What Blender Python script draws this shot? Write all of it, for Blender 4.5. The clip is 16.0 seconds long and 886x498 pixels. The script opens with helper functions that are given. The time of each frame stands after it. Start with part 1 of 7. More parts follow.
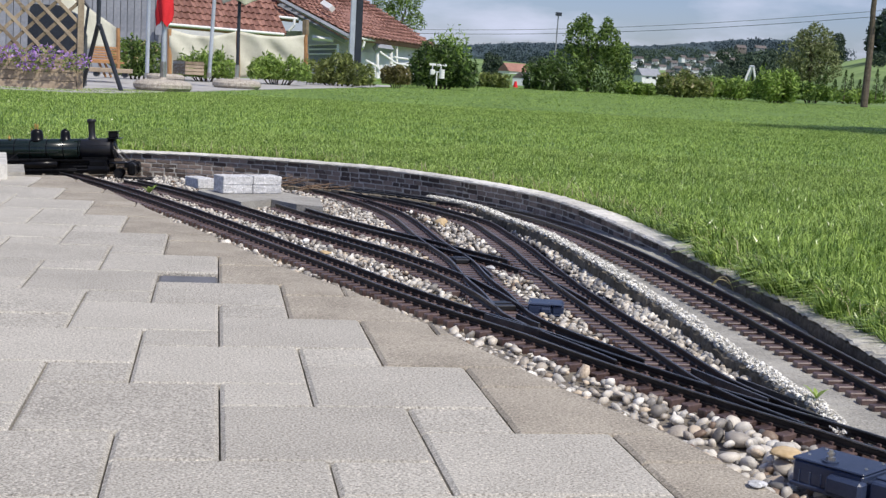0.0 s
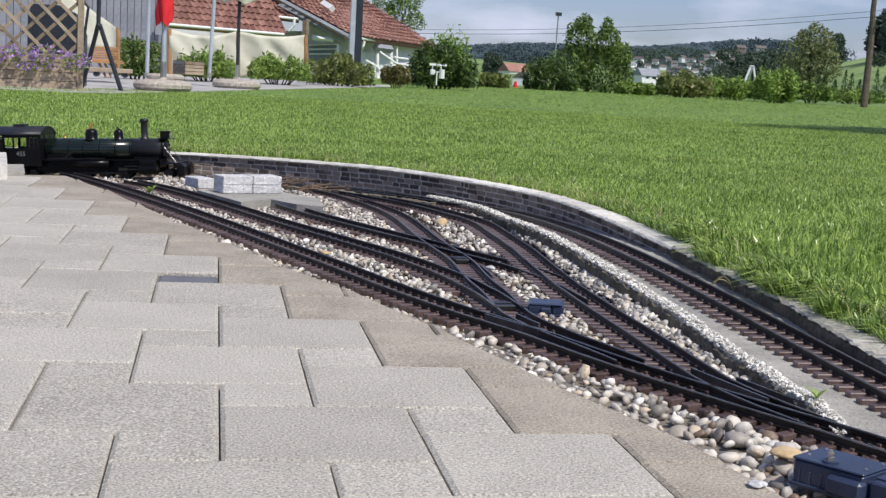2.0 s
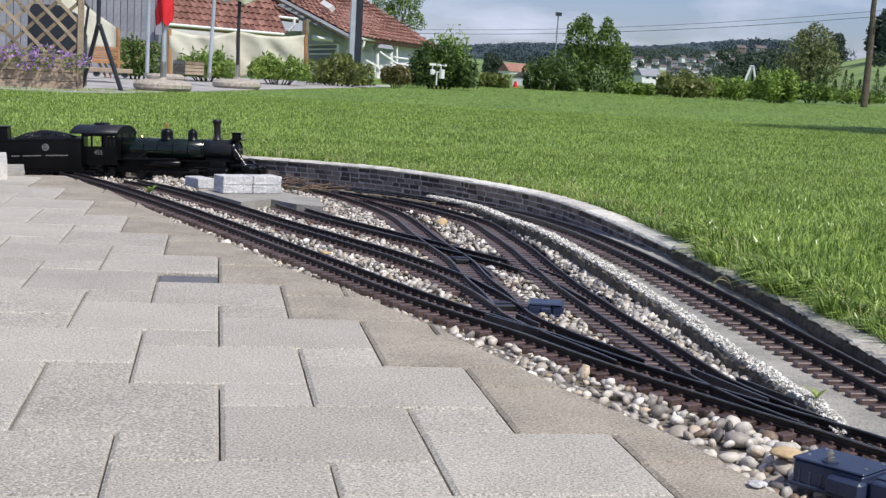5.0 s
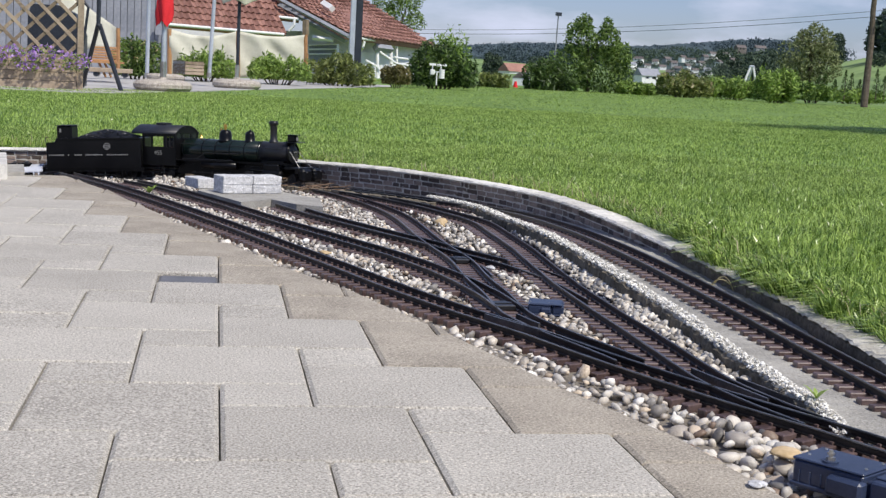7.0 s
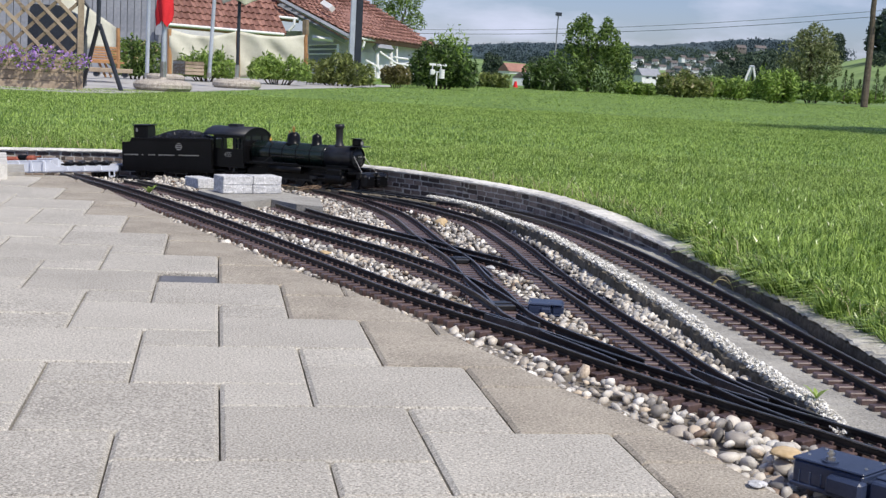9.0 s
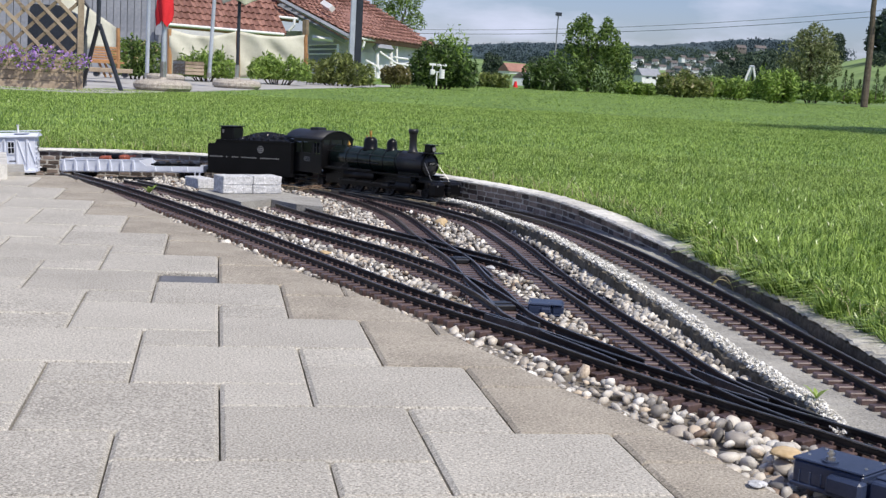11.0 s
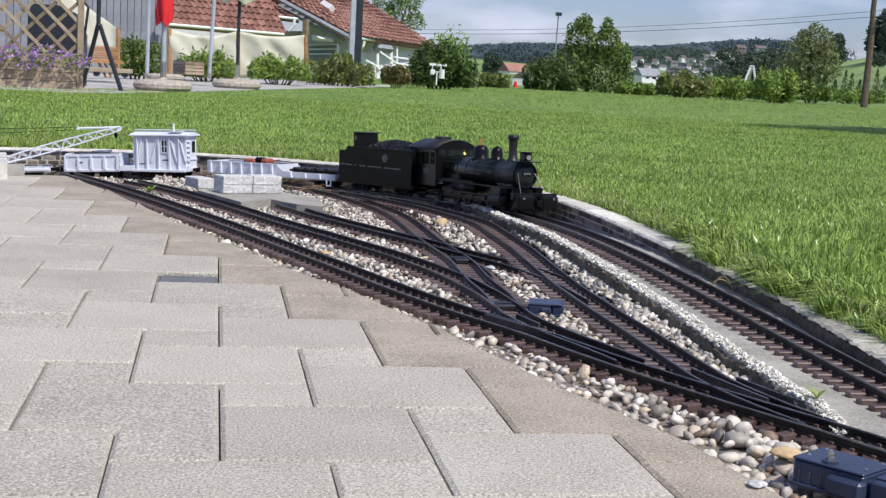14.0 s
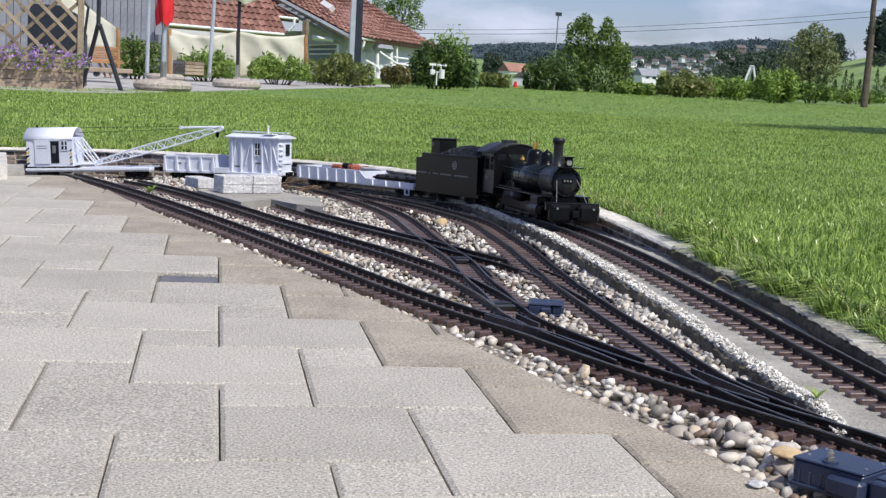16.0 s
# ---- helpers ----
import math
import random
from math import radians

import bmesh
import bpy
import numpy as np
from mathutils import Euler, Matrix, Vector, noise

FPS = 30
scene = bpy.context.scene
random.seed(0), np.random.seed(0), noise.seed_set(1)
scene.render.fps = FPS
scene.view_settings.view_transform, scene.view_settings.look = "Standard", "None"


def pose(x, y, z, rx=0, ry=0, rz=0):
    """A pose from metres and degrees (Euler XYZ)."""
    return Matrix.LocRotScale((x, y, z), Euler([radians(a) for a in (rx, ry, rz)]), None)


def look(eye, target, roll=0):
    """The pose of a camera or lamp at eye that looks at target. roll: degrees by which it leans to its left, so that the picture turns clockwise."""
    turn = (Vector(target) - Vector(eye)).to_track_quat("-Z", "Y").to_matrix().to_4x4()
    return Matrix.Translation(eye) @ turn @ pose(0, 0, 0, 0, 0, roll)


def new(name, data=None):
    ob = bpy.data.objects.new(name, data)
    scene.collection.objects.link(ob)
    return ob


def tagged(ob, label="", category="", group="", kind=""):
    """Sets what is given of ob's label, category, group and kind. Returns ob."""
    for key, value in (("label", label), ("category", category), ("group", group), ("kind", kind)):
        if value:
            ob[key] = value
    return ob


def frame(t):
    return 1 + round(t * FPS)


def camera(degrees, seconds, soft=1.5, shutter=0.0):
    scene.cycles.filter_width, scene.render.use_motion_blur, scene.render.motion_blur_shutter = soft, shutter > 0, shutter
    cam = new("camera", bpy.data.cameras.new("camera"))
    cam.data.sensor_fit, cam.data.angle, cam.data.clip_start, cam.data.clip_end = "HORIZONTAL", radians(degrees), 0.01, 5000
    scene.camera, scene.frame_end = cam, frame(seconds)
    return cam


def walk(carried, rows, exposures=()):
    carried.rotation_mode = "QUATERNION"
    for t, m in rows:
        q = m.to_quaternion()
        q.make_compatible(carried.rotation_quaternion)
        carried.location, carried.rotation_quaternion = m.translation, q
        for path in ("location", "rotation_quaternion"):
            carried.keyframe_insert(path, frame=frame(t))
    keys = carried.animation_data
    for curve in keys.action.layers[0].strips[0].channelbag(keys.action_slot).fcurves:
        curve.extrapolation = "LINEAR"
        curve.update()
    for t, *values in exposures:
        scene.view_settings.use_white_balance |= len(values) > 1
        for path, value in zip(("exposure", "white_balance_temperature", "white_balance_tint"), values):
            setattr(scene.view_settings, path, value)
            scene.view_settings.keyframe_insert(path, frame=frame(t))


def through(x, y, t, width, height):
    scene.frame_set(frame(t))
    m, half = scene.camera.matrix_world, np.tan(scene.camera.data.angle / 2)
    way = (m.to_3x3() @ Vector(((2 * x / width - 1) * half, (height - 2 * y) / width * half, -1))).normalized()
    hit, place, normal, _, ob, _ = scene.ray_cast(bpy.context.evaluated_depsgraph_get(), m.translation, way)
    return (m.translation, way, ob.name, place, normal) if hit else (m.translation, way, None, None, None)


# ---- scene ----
cam = camera(36.48, 16.0, soft=1.4)
EYE = (-0.0140, -1.2018, 0.3605)
AIM = (0.4960, 1.7286, -0.0302)
walk(cam, [(0, look(EYE, AIM, 3.1)), (16.0, look(EYE, AIM, 3.1))], [(0, 0.01), (16.0, 0.10)])

# ---- light ----
SUN_DIR = Vector((0.42, -0.60, 0.95)).normalized()
world = bpy.data.worlds.new("sky")
scene.world = world
world.use_nodes = True
wn, wl = world.node_tree.nodes, world.node_tree.links
bg = wn["Background"]
sky = wn.new("ShaderNodeTexSky")
sky.sky_type = "NISHITA"
sky.sun_disc = False
sky.sun_elevation = math.asin(SUN_DIR.z)
sky.sun_rotation = math.atan2(SUN_DIR.x, SUN_DIR.y)
sky.dust_density = 0.6
coord = wn.new("ShaderNodeTexCoord")
stretch = wn.new("ShaderNodeMapping")
stretch.inputs["Scale"].default_value = (3.2, 3.2, 11.0)
puffs = wn.new("ShaderNodeTexNoise")
puffs.inputs["Scale"].default_value = 2.3
puffs.inputs["Detail"].default_value = 8.0
puffs.inputs["Roughness"].default_value = 0.55
ramp = wn.new("ShaderNodeValToRGB")
ramp.color_ramp.elements[0].position = 0.46
ramp.color_ramp.elements[1].position = 0.74
cloud = wn.new("ShaderNodeMix")
cloud.data_type = "RGBA"
cloud.inputs["B"].default_value = (9.6, 9.4, 8.2, 1)
wl.new(coord.outputs["Generated"], stretch.inputs["Vector"])
wl.new(stretch.outputs["Vector"], puffs.inputs["Vector"])
wl.new(puffs.outputs["Fac"], ramp.inputs["Fac"])
wl.new(ramp.outputs["Color"], cloud.inputs["Factor"])
wl.new(sky.outputs["Color"], cloud.inputs["A"])
tint = wn.new("ShaderNodeMix")
tint.data_type, tint.blend_type = "RGBA", "MULTIPLY"
tint.inputs["Factor"].default_value = 1.0
tint.inputs["B"].default_value = (0.95, 1.04, 1.5, 1)
wl.new(cloud.outputs["Result"], tint.inputs["A"])
wl.new(tint.outputs["Result"], bg.inputs["Color"])
bg.inputs["Strength"].default_value = 0.072
sun = bpy.data.lights.new("sun", "SUN")
sun.energy, sun.angle, sun.color = 4.2, radians(0.6), (1.0, 0.938, 0.83)
sun_ob = new("sun", sun)
sun_ob.matrix_world = look((6, -3, 9), Vector((6, -3, 9)) - SUN_DIR)


# ---- materials ----
def material(name, low, high, rough=0.7, scale=40.0, fine=400.0, bump=0.0, metal=0.0, vary=0.0, island=False, spec=0.5, coat=0.0, depth=0.002, grain=0.45, tight=0.0, speck=0.0):
    """Two colours mixed by a coarse and a fine noise, with relief and variation from piece to piece."""
    m = bpy.data.materials.new(name)
    m.use_nodes = True
    n, l = m.node_tree.nodes, m.node_tree.links
    b = n["Principled BSDF"]
    tc = n.new("ShaderNodeTexCoord")
    geo = n.new("ShaderNodeNewGeometry")
    big, small = n.new("ShaderNodeTexNoise"), n.new("ShaderNodeTexNoise")
    big.inputs["Scale"].default_value, small.inputs["Scale"].default_value = scale, fine
    big.inputs["Detail"].default_value, small.inputs["Detail"].default_value = 4.0, 3.0
    for t in (big, small):
        l.new(geo.outputs["Position"] if not vary or island else tc.outputs["Object"], t.inputs["Vector"])
    add = n.new("ShaderNodeMath")
    add.operation = "MULTIPLY_ADD"
    add.inputs[1].default_value = 1 - grain
    half = n.new("ShaderNodeMath")
    half.operation = "MULTIPLY"
    half.inputs[1].default_value = grain
    l.new(small.outputs["Fac"], half.inputs[0])
    l.new(big.outputs["Fac"], add.inputs[0])
    l.new(half.outputs[0], add.inputs[2])
    fac = add.outputs[0]
    if vary:
        if island:
            r = geo.outputs["Random Per Island"]
        else:
            r = n.new("ShaderNodeObjectInfo").outputs["Random"]
        shift = n.new("ShaderNodeMath")
        shift.operation = "SUBTRACT"
        shift.inputs[1].default_value = 0.5
        l.new(r, shift.inputs[0])
        mixin = n.new("ShaderNodeMath")
        mixin.operation = "MULTIPLY_ADD"
        mixin.inputs[1].default_value = vary
        l.new(shift.outputs[0], mixin.inputs[0])
        l.new(fac, mixin.inputs[2])
        fac = mixin.outputs[0]
    cr = n.new("ShaderNodeValToRGB")
    cr.color_ramp.elements[0].position, cr.color_ramp.elements[1].position = 0.34 + tight, 0.66 - tight
    cr.color_ramp.elements[0].color, cr.color_ramp.elements[1].color = (*low, 1), (*high, 1)
    l.new(fac, cr.inputs["Fac"])
    colour = cr.outputs["Color"]
    if speck:
        # light and dark grains of aggregate
        dots = n.new("ShaderNodeTexNoise")
        dots.inputs["Scale"].default_value, dots.inputs["Detail"].default_value = speck, 2.0
        l.new(geo.outputs["Position"], dots.inputs["Vector"])
        sr = n.new("ShaderNodeValToRGB")
        sr.color_ramp.elements[0].position, sr.color_ramp.elements[1].position = 0.30, 0.70
        sr.color_ramp.elements[0].color, sr.color_ramp.elements[1].color = (0.50, 0.49, 0.47, 1), (1.45, 1.43, 1.40, 1)
        for at, v in ((0.41, 0.97), (0.60, 1.0)):
            sr.color_ramp.elements.new(at).color = (v, v, v, 1)
        mul = n.new("ShaderNodeMix")
        mul.data_type, mul.blend_type = "RGBA", "MULTIPLY"
        mul.inputs["Factor"].default_value = 1.0
        l.new(dots.outputs["Fac"], sr.inputs["Fac"])
        l.new(colour, mul.inputs["A"])
        l.new(sr.outputs["Color"], mul.inputs["B"])
        colour = mul.outputs["Result"]
    l.new(colour, b.inputs["Base Color"])
    b.inputs["Roughness"].default_value, b.inputs["Metallic"].default_value = rough, metal
    b.inputs["Specular IOR Level"].default_value, b.inputs["Coat Weight"].default_value = spec, coat
    if bump:
        bp = n.new("ShaderNodeBump")
        bp.inputs["Strength"].default_value, bp.inputs["Distance"].default_value = bump, depth
        l.new(add.outputs[0], bp.inputs["Height"])
        l.new(bp.outputs["Normal"], b.inputs["Normal"])
    return m


FOOT = material("pebbled_concrete", (0.20, 0.17, 0.14), (0.62, 0.57, 0.50), 0.9, 30, 90, 0.8, depth=0.01, grain=0.7)
PAVER = material("concrete_paver", (0.250, 0.233, 0.203), (0.605, 0.573, 0.512), 0.92, 7, 420, 0.6, vary=0.07, depth=0.0016, grain=0.85, speck=300)
PAVER_FIELD = material("paver_field", (0.250, 0.233, 0.203), (0.605, 0.573, 0.512), 0.92, 7, 420, 0.6, vary=0.07, island=True, depth=0.0016, grain=0.85, speck=300)
PAVER_BROWN = material("weathered_paver", (0.185, 0.160, 0.127), (0.50, 0.450, 0.372), 0.92, 9, 420, 0.6, vary=0.05, depth=0.0018, grain=0.68, speck=280)
PAVER_DARK = material("dark_paver", (0.10, 0.105, 0.12), (0.17, 0.175, 0.20), 0.8, 20, 300, 0.3, vary=0.1)
SAND = material("joint_sand", (0.10, 0.09, 0.075), (0.26, 0.24, 0.20), 0.95, 60, 600, 0.6)
EARTH = material("bed_earth", (0.10, 0.085, 0.07), (0.28, 0.25, 0.21), 0.95, 30, 300, 0.8, depth=0.006)
CONCRETE = material("concrete", (0.22, 0.212, 0.192), (0.43, 0.415, 0.38), 0.92, 12, 260, 0.5, speck=420)
COPING = material("pale_coping", (0.42, 0.405, 0.37), (0.76, 0.74, 0.69), 0.92, 18, 220, 0.6, vary=0.2)
KERB_DARK = material("dark_concrete", (0.060, 0.050, 0.034), (0.22, 0.19, 0.14), 0.95, 20, 200, 0.8)
PEBBLE = material("river_pebble", (0.20, 0.18, 0.155), (0.80, 0.765, 0.70), 0.55, 60, 300, 0.15, vary=0.9, island=True)
TAN_PEBBLE = material("tan_pebble", (0.20, 0.14, 0.095), (0.60, 0.50, 0.38), 0.55, 60, 300, 0.15, vary=0.8, island=True)
TAN_STONE = material("tan_stone", (0.20, 0.14, 0.10), (0.54, 0.45, 0.35), 0.5, 60, 300, 0.15, vary=0.8)
KERB_PALE = material("pale_kerb", (0.22, 0.205, 0.17), (0.62, 0.60, 0.54), 0.95, 22, 220, 0.8, depth=0.004)
PEBBLE_ONE = material("river_stone", (0.11, 0.10, 0.09), (0.68, 0.65, 0.59), 0.5, 60, 300, 0.15, vary=0.9)
for m in (PEBBLE, PEBBLE_ONE):
    cr = next(n for n in m.node_tree.nodes if n.bl_idname == "ShaderNodeValToRGB").color_ramp
    cr.elements[0].position, cr.elements[1].position = 0.1, 0.9
    for at, c in ((0.26, (0.24, 0.23, 0.22)), (0.40, (0.46, 0.40, 0.33)), (0.52, (0.40, 0.385, 0.365)), (0.66, (0.60, 0.565, 0.51)), (0.78, (0.54, 0.48, 0.40))):
        cr.elements.new(at).color = (*c, 1)
GRIT = material("white_grit", (0.40, 0.385, 0.35), (0.88, 0.86, 0.80), 0.8, 60, 300, 0.2, vary=0.5, island=True)
TAN = material("tan_stone", (0.42, 0.30, 0.15), (0.66, 0.50, 0.30), 0.6, 40, 200, 0.2)
SLEEPER = material("brown_plastic", (0.055, 0.034, 0.031), (0.15, 0.105, 0.10), 0.34, 60, 500, 0.2, vary=0.2)
RAIL = material("oxidised_rail", (0.012, 0.011, 0.011), (0.04, 0.037, 0.036), 0.38, 30, 400, 0.1, metal=0.6)
RAILHEAD = material("worn_railhead", (0.10, 0.095, 0.09), (0.24, 0.23, 0.22), 0.34, 25, 300, 0.05, metal=0.8)
BRICK = material("grey_brick", (0.080, 0.062, 0.052), (0.29, 0.23, 0.195), 0.9, 25, 260, 0.7, vary=0.6)
BRICK_FIELD = material("grey_brick_field", (0.080, 0.062, 0.052), (0.29, 0.23, 0.195), 0.9, 25, 260, 0.7, vary=0.6, island=True)
MORTAR = material("mortar", (0.36, 0.345, 0.31), (0.60, 0.575, 0.53), 0.95, 40, 300, 0.6)
GRANITE = material("granite", (0.36, 0.365, 0.38), (0.74, 0.74, 0.75), 0.8, 90, 520, 0.4, vary=0.1, speck=260)
LAWN = material("lawn_soil", (0.076, 0.142, 0.021), (0.180, 0.288, 0.052), 0.9, 1.2, 60, 0.8, depth=0.02)
BLUE_BOX = material("blue_plastic", (0.018, 0.028, 0.060), (0.040, 0.055, 0.105), 0.36, 20, 300, 0.1)
STEEL = material("steel", (0.35, 0.34, 0.32), (0.6, 0.58, 0.55), 0.35, 40, 300, metal=0.9)
LOCO = material("black_enamel", (0.0025, 0.0025, 0.003), (0.007, 0.007, 0.008), 0.30, 20, 200, 0.05, spec=0.22)
LOCO_GREEN = material("green_black_jacket", (0.004, 0.009, 0.007), (0.010, 0.019, 0.015), 0.2, 20, 200, 0.05)
SMOKEBOX = material("graphite", (0.007, 0.007, 0.008), (0.022, 0.022, 0.024), 0.4, 30, 200, 0.1)
ROOF_BLACK = material("cab_roof", (0.009, 0.010, 0.014), (0.020, 0.021, 0.028), 0.5, 20, 200)
COAL = material("coal", (0.004, 0.004, 0.004), (0.02, 0.02, 0.022), 0.22, 60, 300, 0.5, vary=0.5, island=True)
LETTER = material("pale_lettering", (0.17, 0.17, 0.165), (0.26, 0.26, 0.25), 0.6)
BRASS = material("brass", (0.55, 0.30, 0.06), (0.75, 0.45, 0.14), 0.28, 40, 200, metal=0.9)
CAR_GREY = material("grey_car_paint", (0.60, 0.64, 0.73), (0.74, 0.77, 0.85), 0.62, 14, 240, 0.12)
CAR_DARK = material("car_stencil", (0.10, 0.11, 0.14), (0.18, 0.19, 0.22), 0.6)
CAR_FLOOR = material("planked_floor", (0.05, 0.045, 0.045), (0.13, 0.12, 0.115), 0.8, 30, 200, 0.3)
ORANGE = material("red_oxide", (0.20, 0.045, 0.025), (0.36, 0.10, 0.055), 0.6, 40, 200)
YELLOW = material("hazard_yellow", (0.6, 0.42, 0.03), (0.75, 0.55, 0.06), 0.6)
GLASS = material("dark_glass", (0.008, 0.010, 0.012), (0.02, 0.023, 0.028), 0.08, spec=0.3)
TWIG = material("dead_twig", (0.11, 0.07, 0.045), (0.24, 0.16, 0.10), 0.9, 60, 300, 0.3)
WOOD = material("silvered_wood", (0.19, 0.145, 0.10), (0.40, 0.32, 0.235), 0.85, 8, 60, 0.4, vary=0.3)
WOOD_WARM = material("teak", (0.30, 0.15, 0.06), (0.50, 0.28, 0.13), 0.7, 8, 60, 0.3, vary=0.2)
STEEL_BLUE = material("galvanised_post", (0.42, 0.46, 0.52), (0.60, 0.64, 0.70), 0.45, 6, 60, metal=0.4)
POST_DARK = material("dark_post", (0.012, 0.016, 0.026), (0.03, 0.036, 0.05), 0.45, 6, 60)
RED = material("red_cloth", (0.60, 0.012, 0.02), (0.80, 0.03, 0.045), 0.85, 8, 120, 0.3)
CREAM = material("cream_cloth", (0.50, 0.49, 0.40), (0.68, 0.67, 0.57), 0.9, 3, 80, 0.2)
TILE = material("clay_roof_tile", (0.18, 0.085, 0.066), (0.36, 0.19, 0.15), 0.85, 0.8, 12, 0.4, vary=0.35)
PLASTER = material("white_plaster", (0.60, 0.62, 0.66), (0.78, 0.79, 0.82), 0.85, 0.8, 20, 0.1)
CLAD = material("grey_cladding", (0.19, 0.205, 0.235), (0.30, 0.315, 0.355), 0.8, 1.5, 20, 0.1, vary=0.15)
WHITE = material("white_paint", (0.70, 0.71, 0.72), (0.84, 0.84, 0.84), 0.5, 3, 40)
PATIO = material("patio_slab", (0.34, 0.33, 0.32), (0.48, 0.47, 0.455), 0.9, 1.5, 40, 0.2)
BARK = material("bark", (0.06, 0.045, 0.035), (0.17, 0.135, 0.105), 0.95, 12, 90, 0.8, depth=0.01)


def leafy(name, low, high, gloss=0.5, through=0.35, island=True):
    """Leaf surface: gloss over a body that lets some light through."""
    m = material(name, low, high, gloss, 3.0, 40, vary=0.7, island=island)
    n, l = m.node_tree.nodes, m.node_tree.links
    b = n["Principled BSDF"]
    tr = n.new("ShaderNodeBsdfTranslucent")
    mx = n.new("ShaderNodeMixShader")
    mx.inputs[0].default_value = through
    l.new(b.inputs["Base Color"].links[0].from_socket, tr.inputs["Color"])
    l.new(b.outputs[0], mx.inputs[1])
    l.new(tr.outputs[0], mx.inputs[2])
    l.new(mx.outputs[0], n["Material Output"].inputs[0])
    return m


GRASS = leafy("grass_blade", (0.096, 0.172, 0.027), (0.51, 0.66, 0.18), 0.27, 0.32)
STRAW = leafy("dry_blade", (0.38, 0.32, 0.16), (0.62, 0.55, 0.33), 0.7)
LEAF = leafy("shrub_leaf", (0.055, 0.105, 0.022), (0.24, 0.35, 0.085))
LEAF_DARK = leafy("dark_leaf", (0.03, 0.06, 0.015), (0.12, 0.20, 0.045))
LEAF_OLIVE = leafy("olive_leaf", (0.09, 0.125, 0.03), (0.27, 0.31, 0.09))
LEAF_WILLOW = leafy("willow_leaf", (0.11, 0.135, 0.055), (0.28, 0.32, 0.14))
LEAF_LIGHT = leafy("light_leaf", (0.11, 0.19, 0.03), (0.32, 0.45, 0.10))
LEAF_RED = leafy("reddish_leaf", (0.09, 0.085, 0.03), (0.25, 0.22, 0.08))
PURPLE = leafy("purple_petal", (0.30, 0.16, 0.48), (0.60, 0.40, 0.78))
COPSE = leafy("copse_leaf", (0.026, 0.045, 0.034), (0.080, 0.118, 0.074), 0.9, 0.1)
# distance haze is put into this base colour as a blue tint
FOREST = leafy("hazy_forest", (0.042, 0.066, 0.080), (0.062, 0.096, 0.112), 0.9, 0.1)
FIELD = material("far_field", (0.07, 0.13, 0.035), (0.24, 0.34, 0.11), 0.95, 0.006, 0.05)


# ---- mesh tools ----
def part(name, bm, mat, parent=None, label="", smooth=False):
    """Links a bmesh as one mesh object, under a thing or part."""
    me = bpy.data.meshes.new(name)
    bm.to_mesh(me)
    bm.free()
    me.materials.append(mat)
    if smooth:
        me.polygons.foreach_set("use_smooth", [True] * len(me.polygons))
    ob = new(name, me)
    ob.parent = parent
    if label:
        ob["label"] = label
    return ob


def share(name, me, parent, m):
    ob = new(name, me)
    ob.parent = parent
    ob.matrix_basis = m
    return ob


def thing(name, m, label, category, group=""):
    ob = new(name)
    ob.empty_display_size = 0.05
    ob.matrix_basis = m
    return tagged(ob, label, category, group)


def box(bm, x0, x1, y0, y1, z0, z1, bevel=0.0, m=None):
    g = bmesh.ops.create_cube(bm, size=1.0)
    vs = g["verts"]
    for v in vs:
        v.co = Vector((x0 + (v.co.x + 0.5) * (x1 - x0), y0 + (v.co.y + 0.5) * (y1 - y0), z0 + (v.co.z + 0.5) * (z1 - z0)))
    if bevel:
        es = list({e for v in vs for e in v.link_edges})
        r = bmesh.ops.bevel(bm, geom=es, offset=bevel, segments=1, affect="EDGES")
        vs = list({v for f in r["faces"] for v in f.verts} | {v for v in vs if v.is_valid})
    if m is not None:
        bmesh.ops.transform(bm, matrix=m, verts=[v for v in vs if v.is_valid])
    return vs


def slab(x0, x1, y0, y1, z0, z1, bevel=0.0):
    bm = bmesh.new()
    box(bm, x0, x1, y0, y1, z0, z1, bevel)
    return bm


def rod(bm, a, b, r0, r1=None, n=10, caps=True):
    """A tapered rod between two points."""
    a, b = Vector(a), Vector(b)
    d = b - a
    m = Matrix.Translation((a + b) / 2) @ d.to_track_quat("Z", "Y").to_matrix().to_4x4()
    bmesh.ops.create_cone(bm, cap_ends=caps, segments=n, radius1=r0, radius2=r0 if r1 is None else r1, depth=d.length, matrix=m)


def stick(a, b, r0, r1=None, n=10):
    bm = bmesh.new()
    rod(bm, a, b, r0, r1, n)
    return bm


def lathe(profile, n=20, axis="Z"):
    """A turned body from (radius, height) pairs."""
    bm = bmesh.new()
    rings = []
    for r, h in profile:
        ring = []
        for k in range(n):
            a = 2 * math.pi * k / n
            c, s = r * math.cos(a), r * math.sin(a)
            ring.append(bm.verts.new((c, s, h) if axis == "Z" else (h, c, s)))
        rings.append(ring)
    for p, q in zip(rings, rings[1:]):
        for k in range(n):
            bm.faces.new((p[k], p[(k + 1) % n], q[(k + 1) % n], q[k]))
    bm.faces.new(rings[0][::-1])
    bm.faces.new(rings[-1])
    bmesh.ops.recalc_face_normals(bm, faces=bm.faces)
    return bm


